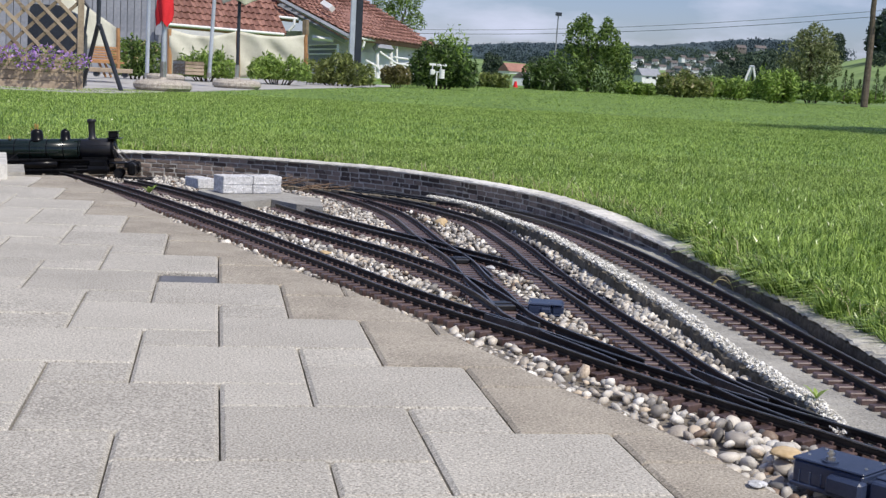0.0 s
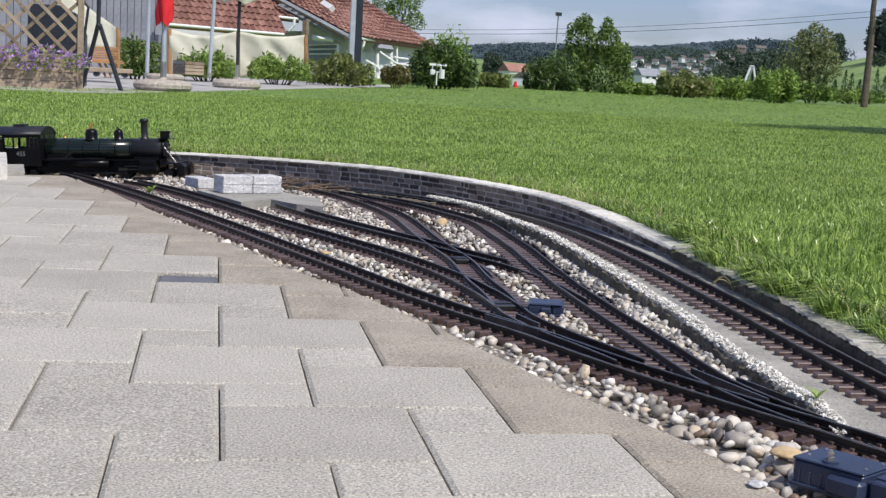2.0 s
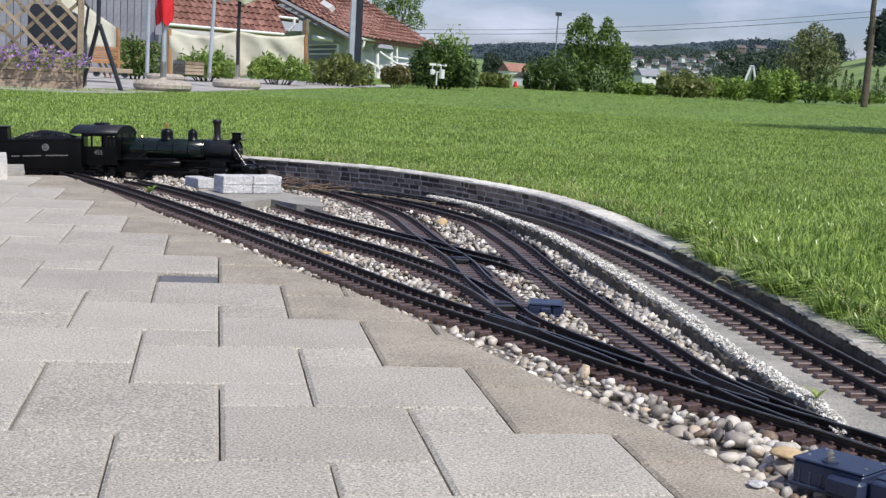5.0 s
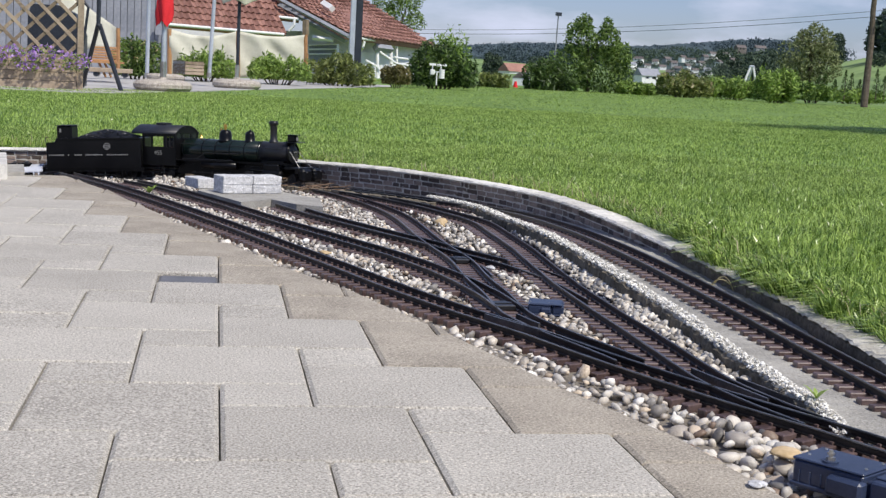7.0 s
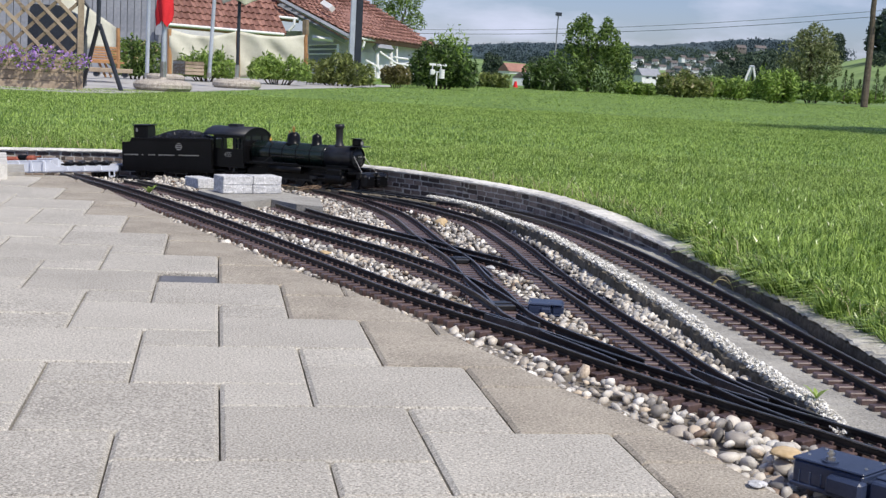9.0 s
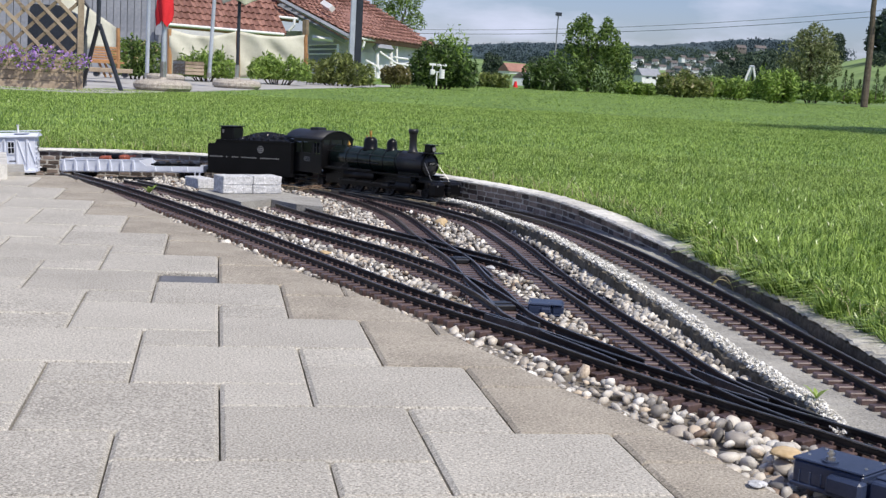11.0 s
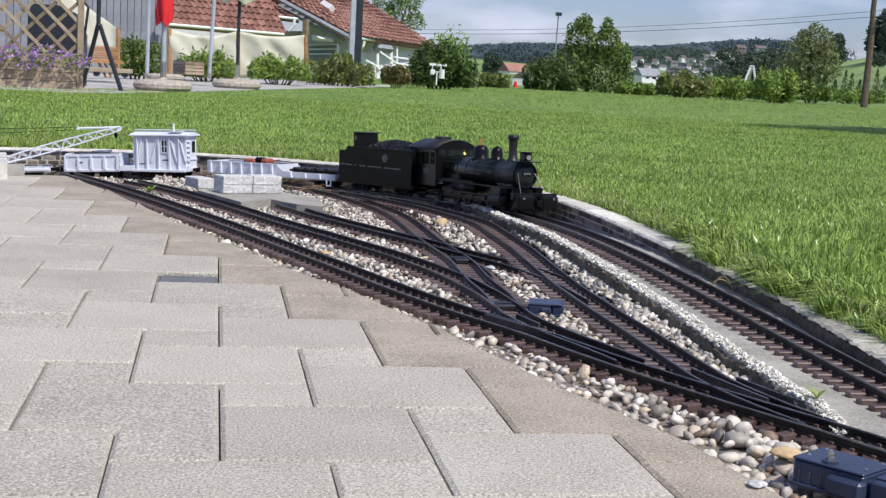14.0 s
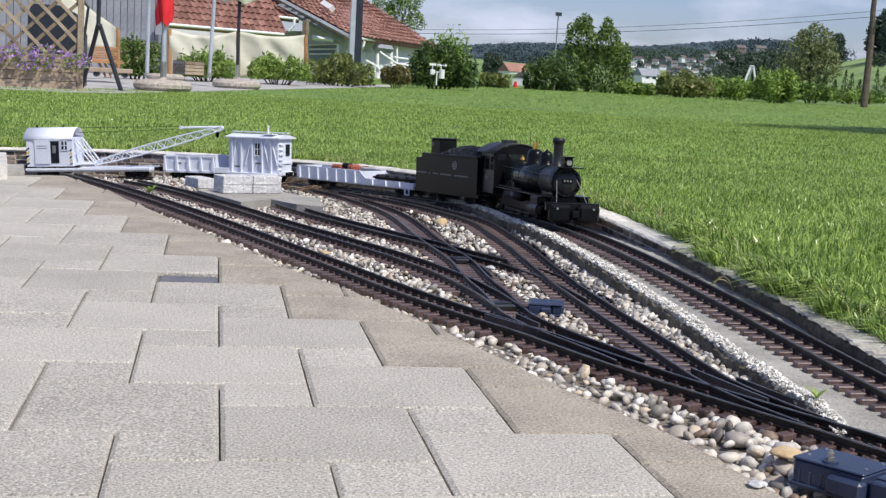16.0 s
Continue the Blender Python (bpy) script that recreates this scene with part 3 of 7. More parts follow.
def make_ledge():
    """Concrete from the grit kerb across to the wall foot, just under the sleepers."""
    nr = sides(RUN)[-len(LEDGE):]
    gx = np.interp(-LEDGE[:, 1], [-q[1] for q in GRIT_LINE], [q[0] for q in GRIT_LINE]) + 0.004
    gz = np.interp(-LEDGE[:, 1], [-q[1] for q in GRIT_LINE], [q[2] for q in GRIT_LINE]) - 0.003
    rng = np.random.default_rng(31)
    V, F = [], []
    for k, (x, y, z) in enumerate(LEDGE):
        e = rng.normal(0, 0.0006, 4)
        V += [(gx[k], y, -0.09), (gx[k], y, min(gz[k], z - 0.0175) + e[0]), (x - nr[k, 0] * 0.05, y - nr[k, 1] * 0.05, z - 0.0175 + e[1]),
              (x + nr[k, 0] * 0.05, y + nr[k, 1] * 0.05, z - 0.0175 + e[2]), (x + nr[k, 0] * 0.108, y + nr[k, 1] * 0.108, z - 0.0165 + e[3]), (x + nr[k, 0] * 0.108, y + nr[k, 1] * 0.108, -0.09)]
    for k in range(len(LEDGE) - 1):
        for j in range(5):
            q = k * 6 + j
            F.append((q, q + 1, q + 7, q + 6))
    return raw("track_ledge", V, F, CONCRETE)


ledge = make_ledge()
tagged(ledge, "poured concrete ledge under the climbing main line", "ledge", kind="structure")

k0, k1 = int(np.searchsorted(RUN_S, 1.75)), int(np.searchsorted(RUN_S, 2.85))
LOWK = RUN[k0:k1].copy()
LOWK[:, :2] -= sides(RUN)[k0:k1] * 0.058
LOWK[:, 2] -= 0.003
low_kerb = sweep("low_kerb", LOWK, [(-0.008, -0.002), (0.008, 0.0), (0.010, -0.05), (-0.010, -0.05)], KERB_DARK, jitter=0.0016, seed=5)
tagged(low_kerb, "dark crumbling mortar kerb between the tracks", "kerb", kind="structure")
GRITP, GRIT_S = spline(GRIT_LINE, 0.01)
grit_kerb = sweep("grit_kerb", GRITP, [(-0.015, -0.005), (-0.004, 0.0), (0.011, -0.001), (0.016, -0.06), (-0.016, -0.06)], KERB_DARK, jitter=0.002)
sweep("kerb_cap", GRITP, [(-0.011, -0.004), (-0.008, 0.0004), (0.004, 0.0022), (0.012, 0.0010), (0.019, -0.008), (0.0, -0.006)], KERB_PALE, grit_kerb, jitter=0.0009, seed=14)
tagged(grit_kerb, "rough mortar kerb topped with white grit", "kerb", kind="structure")


# ---- pebbles ----
def pebble_shapes(rng, kinds=10, sub=2, rough=0.28):
    out = []
    for _ in range(kinds):
        bm = bmesh.new()
        bmesh.ops.create_icosphere(bm, subdivisions=sub, radius=1.0)
        o = Vector((rng.uniform(-9, 9), rng.uniform(-9, 9), rng.uniform(-9, 9)))
        sc = Vector((1.0, rng.uniform(0.6, 0.95), rng.uniform(0.38, 0.62)))
        for v in bm.verts:
            k = 1 + rough * noise.noise(v.co * (1.1 if rough < 0.5 else 2.3) + o)
            v.co = Vector((v.co.x * k * sc.x, v.co.y * k * sc.y, v.co.z * k * sc.z))
        bm.verts.ensure_lookup_table()
        out.append((np.array([v.co[:] for v in bm.verts]), np.array([[v.index for v in f.verts] for f in bm.faces])))
        bm.free()
    return out


def rotations(rng, n):
    q = rng.normal(size=(n, 4)) * np.array([1, 0.35, 0.35, 1])
    q /= np.linalg.norm(q, axis=1)[:, None]
    a, b, c, d = q.T
    return np.stack([np.stack([1 - 2 * (c * c + d * d), 2 * (b * c - d * a), 2 * (b * d + c * a)], -1),
                     np.stack([2 * (b * c + d * a), 1 - 2 * (b * b + d * d), 2 * (c * d - b * a)], -1),
                     np.stack([2 * (b * d - c * a), 2 * (c * d + b * a), 1 - 2 * (b * b + c * c)], -1)], 1)


def scatter(name, pts, sizes, shapes, mat, rng, parent=None, smooth=True):
    R = rotations(rng, len(pts))
    pick = rng.integers(0, len(shapes), len(pts))
    V, F, off = [], [], 0
    for p, r, s, k in zip(pts, R, sizes, pick):
        sv, sf = shapes[k]
        V.append((sv * s) @ r.T + p)
        F.append(sf + off)
        off += len(sv)
    return raw(name, np.concatenate(V), np.concatenate(F), mat, parent, smooth)


def min_dist(pts, line):
    return np.min(np.linalg.norm(pts[:, None, :2] - line[None, :, :2], axis=2), axis=1)


def make_pebbles():
    rng = np.random.default_rng(11)
    pr = random.Random(11)
    shapes = pebble_shapes(pr, 10, 2)
    coarse = pebble_shapes(pr, 8, 1)
    lines = [spline(t, 0.02)[0] for t in (NEAR, SECOND, THIRD, INNER, DIAGONAL)]
    n = 60000
    pts = np.stack([rng.uniform(-0.62, 0.84, n), rng.uniform(-0.12, 3.4, n), np.zeros(n)], 1)
    ex = np.interp(-pts[:, 1], [-v for v in EDGE_Y], EDGE_X)
    gx = np.interp(-pts[:, 1], [-g[1] for g in GRIT_LINE], [g[0] for g in GRIT_LINE])
    far_line = np.interp(pts[:, 0], RUN[:, 0][:int(len(RUN) * 0.55)], RUN[:, 1][:int(len(RUN) * 0.55)])
    ok = (pts[:, 0] > ex + 0.011) & ((pts[:, 0] < gx - 0.018) | (pts[:, 1] > 2.42)) & ((pts[:, 1] < 2.42) | (pts[:, 1] < far_line - 0.035))
    pts = pts[ok]
    near = np.min([min_dist(pts, L) for L in lines], axis=0)
    keep = (near > np.interp(pts[:, 1], [0.8, 1.0], [0.055, 0.048])) | (rng.random(len(pts)) < np.where(np.min([min_dist(pts, L) for L in lines[:3]], axis=0) < 0.047, 0.7, 0.2))
    pts, near = pts[keep], near[keep]
    # thin out by size: a stone claims its own room
    size = np.clip(rng.lognormal(math.log(0.0068), 0.33, len(pts)), 0.005, 0.0145) * np.interp(pts[:, 1], [0.3, 0.7, 2.0, 2.3], [1.2, 1.0, 1.0, 0.85])
    size = np.where(near < 0.05, np.minimum(size * 0.62, 0.0052), size)
    order, taken, cells = rng.permutation(len(pts)), [], {}
    for i in order:
        cx, cy = int(pts[i, 0] / 0.03), int(pts[i, 1] / 0.03)
        clash = False
        for a in (-1, 0, 1):
            for b in (-1, 0, 1):
                for j in cells.get((cx + a, cy + b), ()):
                    if np.hypot(*(pts[i, :2] - pts[j, :2])) < 0.58 * (size[i] + size[j]):
                        clash = True
        if not clash:
            cells.setdefault((cx, cy), []).append(i)
            taken.append(i)
    t = np.array(taken)
    pts, size, near = pts[t], size[t], near[t]
    low = np.where((pts[:, 1] > 2.8) & (pts[:, 0] < -0.2), -0.018, 0.0)
    pts[:, 2] = -0.0315 + low + np.where(near > 0.05, 0.002 + rng.uniform(0, 0.005, len(pts)), -0.002)
    kx = np.interp(-pts[:, 1], [-g[1] for g in GRIT_LINE], [g[0] for g in GRIT_LINE])
    kz = np.interp(-pts[:, 1], [-g[1] for g in GRIT_LINE], [g[2] for g in GRIT_LINE])
    bank = np.clip(1 - (kx - pts[:, 0]) / 0.055, 0, 1) * (pts[:, 1] < 2.42) * (pts[:, 1] > 0.35)
    pts[:, 2] += bank * np.maximum(0, kz - 0.012 + 0.033) * 0.30
    ip = lines[3]
    di = np.linalg.norm(pts[:, None, :2] - ip[None, :, :2], axis=2)
    pts[:, 2] += np.clip(1.35 - di.min(axis=1) / 0.13, 0, 1) * (ip[di.argmin(axis=1), 2] - ZR)
    rim = (pts[:, 0] - np.interp(-pts[:, 1], [-v for v in EDGE_Y], EDGE_X))
    sunk = rim < 0.10
    pts[:, 2] -= np.where(sunk, np.interp(pts[:, 1], [0.0, 0.5, 0.9], [0.006, 0.007, 0.007]), 0.0)
    # the nearest stones are picked out one by one
    first = (pts[:, 1] < 0.75) & (near > 0.03)
    idx = np.where(first)[0]
    idx = idx[np.argsort(pts[idx, 1])][:290]
    R = rotations(rng, len(idx))
    meshes = []
    for sv, sf in shapes:
        me = bpy.data.meshes.new("pebble")
        me.from_pydata(sv.tolist(), [], sf.tolist())
        me.materials.append(PEBBLE_ONE)
        me.polygons.foreach_set("use_smooth", [True] * len(me.polygons))
        meshes.append(me)
    tans = []
    for me in meshes:
        me = me.copy()
        me.materials[0] = TAN_STONE
        tans.append(me)
    for k, i in enumerate(idx):
        m = Matrix.Translation(pts[i]) @ Matrix(R[k].tolist()).to_4x4() @ Matrix.Diagonal((size[i], size[i], size[i], 1))
        share("pebble", (tans if k % 9 in (2, 5) else meshes)[k % len(meshes)], bed, m)
    rest = np.setdiff1d(np.arange(len(pts)), idx)
    warm = rng.random(len(rest)) < 0.09
    ob = scatter("tan_pebbles", pts[rest[warm]], size[rest[warm]], coarse, TAN_PEBBLE, rng)
    tagged(ob, "loose tan and brown pebbles among the pale ones", "gravel", kind="stuff")
    rest = rest[~warm]
    ob = scatter("pebbles", pts[rest], size[rest], coarse, PEBBLE, rng)
    tagged(ob, "loose pale river pebbles between the garden railway tracks", "gravel", kind="stuff")
    # bank of stones leaning against the grit kerb
    n = 1300
    q = rng.uniform(0.6, GRIT_S[-1] - 0.25, n)
    nr = sides(GRITP)
    o = -rng.uniform(0.016, 0.054, n)
    B = np.stack([np.interp(q, GRIT_S, GRITP[:, k]) for k in range(3)], 1)
    B[:, 0] += np.interp(q, GRIT_S, nr[:, 0]) * o
    B[:, 1] += np.interp(q, GRIT_S, nr[:, 1]) * o
    rise = np.clip((o + 0.062) / 0.036, 0, 1)
    db = np.linalg.norm(B[:, None, :2] - ip[None, :, :2], axis=2)
    foot = ip[db.argmin(axis=1), 2] - 0.017
    B[:, 2] = foot + rise * np.maximum(0.004, B[:, 2] - 0.014 - foot) * 0.62 + rng.uniform(-0.004, 0.003, n)
    B = B[min_dist(B, lines[3]) > 0.040]
    ob = scatter("banked_pebbles", B, rng.uniform(0.004, 0.0105, len(B)), coarse, PEBBLE, rng)
    tagged(ob, "pebbles banked against the mortar kerb", "gravel", kind="stuff")
    # white grit pressed into the kerb
    n = 8000
    s = rng.uniform(0.0, GRIT_S[-1], n)
    P = np.stack([np.interp(s, GRIT_S, GRITP[:, k]) for k in range(3)], 1)
    nr = sides(GRITP)
    o = rng.uniform(-0.012, 0.015, n)
    P[:, 0] += np.interp(s, GRIT_S, nr[:, 0]) * o
    P[:, 1] += np.interp(s, GRIT_S, nr[:, 1]) * o
    P[:, 2] += 0.0025 + rng.uniform(-0.002, 0.003, n) - np.where(o > 0.008, 0.004, 0) - np.clip(-0.009 - o, 0, 1) * 0.6
    ob = scatter("white_grit", P, rng.uniform(0.0013, 0.0035, n), pebble_shapes(pr, 10, 1, 0.9), GRIT, rng, None, False)
    tagged(ob, "white grit set into the top of the mortar kerb", "gravel", kind="stuff")


# ---- lawn ----
CENTRE = np.array([-0.9, 1.0])


def lawn_height(x, y):
    """Height of the lawn: level with the coping, lower at the near kerb."""
    base = 0.048 + 0.0 * x
    near = np.clip((1.35 - y) / 0.5, 0, 1) * np.clip((3.0 - x) / 1.5, 0, 1)
    far = np.clip((0.2 - x) / 1.2, 0, 1) * np.clip((6.0 - y) / 2.0, 0, 1)
    return base - 0.026 * near - 0.020 * far


def lawn_rim():
    """Inner rim of the lawn, just behind the wall and kerb."""
    o = np.interp(np.arange(len(RUN)), [W1 - 6, W1 + 8], [0.058, 0.008])
    R = WALL[:, :2] + sides(RUN) * o[:, None]
    return R


RIM = lawn_rim()


def make_lawn():
    ring = RIM[::4]
    d = ring - CENTRE
    ln = np.linalg.norm(d, axis=1)[:, None]
    d = d / ln
    steps = np.concatenate([[0, 0.04, 0.1, 0.2, 0.4, 0.7, 1.1], np.geomspace(1.6, 42, 22)])
    V, F = [], []
    rng = np.random.default_rng(2)
    for k, st in enumerate(steps):
        p = ring + d * st
        z = lawn_height(p[:, 0], p[:, 1]) + rng.normal(0, 0.002, len(p))
        if k == 0:
            z = WALL[::4, 2] - 0.012
        V.append(np.c_[p, z])
    k = len(ring)
    for i in range(len(steps) - 1):
        for j in range(k - 1):
            F.append((i * k + j, i * k + j + 1, (i + 1) * k + j + 1, (i + 1) * k + j))
    ob = raw("lawn", np.concatenate(V), F, LAWN, smooth=True)
    tagged(ob, "wide mown garden lawn in full sun", "lawn", kind="structure")


make_lawn()


def blades(name, pts, height, width, mat, rng, lean=0.5, toward=None, droop=0.25):
    """Grass blades: three-step tapering strips that bend over."""
    n = len(pts)
    a = rng.uniform(0, 2 * math.pi, n)
    side = np.stack([np.cos(a), np.sin(a), np.zeros(n)], 1)
    b = rng.uniform(0, 2 * math.pi, n)
    tip = np.stack([np.cos(b), np.sin(b), np.zeros(n)], 1) * (rng.uniform(0.1, 1.0, n) * lean)[:, None]
    if toward is not None:
        tip[:, :2] += toward * rng.uniform(0.2, 1.0, n)[:, None]
    h = height[:, None]
    w = width[:, None] / 2
    up = np.array([0, 0, 1.0])
    v0, v1 = pts - side * w, pts + side * w
    m = pts + up * h * 0.6 + tip * h * 0.32
    v2, v3 = m - side * w * 0.8, m + side * w * 0.8
    v4 = pts + up * h * 0.95 * (1 - droop * np.linalg.norm(tip, axis=1)[:, None].clip(0, 1.8)) + tip * h
    V = np.stack([v0, v1, v2, v3, v4], 1).reshape(-1, 3)
    i = np.arange(n)[:, None] * 5
    F = np.concatenate([i + [0, 1, 3], i + [0, 3, 2], i + [2, 3, 4]], 0)
    return raw(name, V, F, mat)


def make_grass():
    rng = np.random.default_rng(21)
    d = RIM - CENTRE
    d = d / np.linalg.norm(d, axis=1)[:, None]
    lo, hi = 60, len(RIM) - 25

    def ring_points(n, r0, r1, power=1.0):
        i = rng.uniform(lo, hi, n)
        base = np.stack([np.interp(i, np.arange(len(RIM)), RIM[:, k]) for k in range(2)], 1)
        dd = np.stack([np.interp(i, np.arange(len(RIM)), d[:, k]) for k in range(2)], 1)
        r = r0 + (r1 - r0) * rng.random(n) ** power
        p = base + dd * r[:, None]
        v = p - np.array(EYE[:2])
        bear = np.degrees(np.arctan2(v[:, 0], v[:, 1]))
        ok = (bear > -11) & (bear < 31)
        z = lawn_height(p[:, 0], p[:, 1])
        return np.c_[p, z][ok], dd[ok], i[ok]

    def sheet(n, d0, d1):
        b = np.radians(rng.uniform(-10.5, 30.5, n))
        r = np.sqrt(rng.uniform(d0 ** 2, d1 ** 2, n))
        p = np.stack([EYE[0] + r * np.sin(b), EYE[1] + r * np.cos(b)], 1)
        q = p[:, None, :] - RIM[None, ::6, :]
        j = np.argmin((q ** 2).sum(2), axis=1) * 6
        out = ((p - RIM[j]) * sides(RUN)[j]).sum(1) > 0.0
        onpatio = (p[:, 0] < np.interp(p[:, 1], [10.2, 16.3, 23.0, 26.0], [-1.25, 0.28, 2.35, 3.6])) & (p[:, 1] > 10.2)
        p = p[out & ~onpatio]
        return np.c_[p, lawn_height(p[:, 0], p[:, 1])]

    def tuft(p):
        """Uneven growth: taller and shorter patches."""
        return np.array([0.5 + 0.5 * noise.noise(Vector((x * 3.1, y * 3.1, 0.3))) for x, y in p[:, :2]])

    P = sheet(200000, 1.7, 5.8)
    g = tuft(P)
    lush = np.clip((P[:, 0] - 0.6) / 0.8, 0, 1) * np.clip((3.4 - P[:, 1]) / 1.5, 0, 1)
    tagged(blades("grass_near", P, (0.010 + 0.014 * g + rng.uniform(0, 0.012, len(P))) * (1 + 0.45 * lush), rng.uniform(0.0012, 0.0030, len(P)), GRASS, rng, 1.2, None, 0.26), "short sunlit lawn grass", "grass", kind="stuff")
    P = sheet(230000, 4.2, 12.5)
    g = tuft(P)
    tagged(blades("grass_middle", P, 0.006 + 0.009 * g + rng.uniform(0, 0.010, len(P)), rng.uniform(0.0018, 0.0040, len(P)), GRASS, rng, 1.0, None, 0.26), "short sunlit lawn grass", "grass", kind="stuff")
    P = sheet(210000, 9.5, 37.0)
    tagged(blades("grass_far", P, rng.uniform(0.004, 0.012, len(P)), rng.uniform(0.004, 0.010, len(P)), GRASS, rng, 1.3), "short sunlit lawn grass", "grass", kind="stuff")
    # long uncut fringe along coping and kerb, in uneven tufts
    P, dd, i = ring_points(46000, 0.0, 0.16, 1.5)
    edge = np.clip((i - (W1 - 75)) / 70, 0, 1)
    clump = np.array([0.5 + 0.7 * noise.noise(Vector((x * 13, y * 13, 1.7))) for x, y in P[:, :2]]).clip(0, 1)
    keep = rng.random(len(P)) < 0.15 + 0.85 * clump * (0.45 + 0.55 * edge)
    P, dd, i, edge, clump = P[keep], dd[keep], i[keep], edge[keep], clump[keep]
    P[:, :2] -= dd * (0.022 * clump * edge)[:, None]
    h = (0.011 + 0.013 * clump + edge * (0.012 + 0.026 * clump)) * rng.uniform(0.6, 1.4, len(P))
    P[:, 2] = np.maximum(np.interp(i, np.arange(len(RIM)), WALL[:, 2]) - 0.006, np.interp(i, np.arange(len(RIM)), RUN[:, 2]) - 0.006)
    tagged(blades("grass_fringe", P, h, rng.uniform(0.0022, 0.0046, len(P)), GRASS, rng, 1.1, -dd * (0.10 + 0.75 * edge)[:, None], 0.34), "long uncut grass hanging over the kerb", "grass", kind="stuff")
    P, dd, i = ring_points(600, 0.0, 0.08, 1.2)
    tagged(blades("dry_grass", P, rng.uniform(0.02, 0.06, len(P)), rng.uniform(0.0014, 0.0026, len(P)), STRAW, rng, 0.9, -dd * 0.7), "dry straw blades among the long grass", "grass", kind="stuff")


# ---- garden and country beyond the lawn ----
def leaves(bm_pts, size, mat, rng, name, parent, squash=0.6):
    """Many small folded leaves at the given points."""
    n = len(bm_pts)
    a = rng.normal(size=(n, 3))
    a /= np.linalg.norm(a, axis=1)[:, None]
    b = np.cross(a, rng.normal(size=(n, 3)))
    b /= np.linalg.norm(b, axis=1)[:, None]
    s = (size * rng.uniform(0.6, 1.4, n))[:, None]
    c = np.cross(a, b)
    p = np.asarray(bm_pts)
    V = np.stack([p - a * s, p + b * s * squash * 0.5 + c * s * 0.12, p + a * s, p - b * s * squash * 0.5 + c * s * 0.12], 1).reshape(-1, 3)
    i = np.arange(n)[:, None] * 4
    F = np.concatenate([i + [0, 1, 2], i + [0, 2, 3]], 0)
    return raw(name, V, F, mat, parent)


def crown_points(rng, blobs, n):
    """Points in the shells of several uneven blobs: (x, y, z, rx, ry, rz)."""
    vol = np.array([b[3] * b[4] + b[4] * b[5] + b[3] * b[5] for b in blobs])
    pick = rng.choice(len(blobs), n, p=vol / vol.sum())
    d = rng.normal(size=(n, 3))
    d /= np.linalg.norm(d, axis=1)[:, None]
    lump = np.array([1 + 0.30 * noise.noise(Vector(v * 2.6) + Vector((float(k) * 3.7, 0, 0))) for v, k in zip(d, pick)])
    r = (0.55 + 0.45 * rng.random(n) ** 0.6) * lump
    B = np.array(blobs)[pick]
    return B[:, :3] + d * r[:, None] * B[:, 3:6]


def shrub(name, at, width, height, mat, seed, n=1500, leaf=0.05, label="", category="shrub", depth=None, flowers=None, spiky=0.0):
    """A bush standing on the ground: woody stems and a lumpy crown of leaves."""
    rng = np.random.default_rng(seed)
    depth = depth or width * 0.7
    th = thing(name, pose(*at), label, category, "garden shrubs")
    bm = bmesh.new()
    blobs = []
    k = max(4, int(width / height * 4))
    for j in range(k):
        x = (j + 0.5) / k - 0.5 + rng.uniform(-0.06, 0.06)
        hh = height * rng.uniform(0.68, 1.0) * (1 - 0.5 * abs(x) ** 2)
        blobs.append((x * width * 0.82, rng.uniform(-0.25, 0.25) * depth, hh * 0.46, width / k * 1.0, depth * 0.46, hh * 0.56))
        rod(bm, (x * width * 0.3, 0, -0.1), (x * width * 0.8, 0, hh * 0.7), 0.03 * height, 0.008 * height, 6)
    part("stems", bm, BARK, th)
    n = int(n * 1.9)
    leaf = leaf * 1.25
    pts = crown_points(rng, blobs, n)
    if spiky:
        up = rng.random(len(pts)) < spiky
        pts[up, 2] += rng.uniform(0, height * 0.25, up.sum())
    pts[:, 2] *= 1.0 - 0.25 * np.clip(1 - pts[:, 2] / (height * 0.5), 0, 1)
    skirt = rng.random(len(pts)) < 0.12
    pts[skirt, 2] *= rng.random(skirt.sum()) * 0.5
    pts = pts[pts[:, 2] > 0]
    leaves(pts, np.full(len(pts), leaf), mat, rng, "foliage", th)
    if flowers:
        fp = crown_points(rng, blobs, n // 12)
        fp = fp[fp[:, 2] > height * 0.25]
        leaves(fp, np.full(len(fp), leaf * 0.8), flowers, rng, "blossom", th, 0.9)
    return th


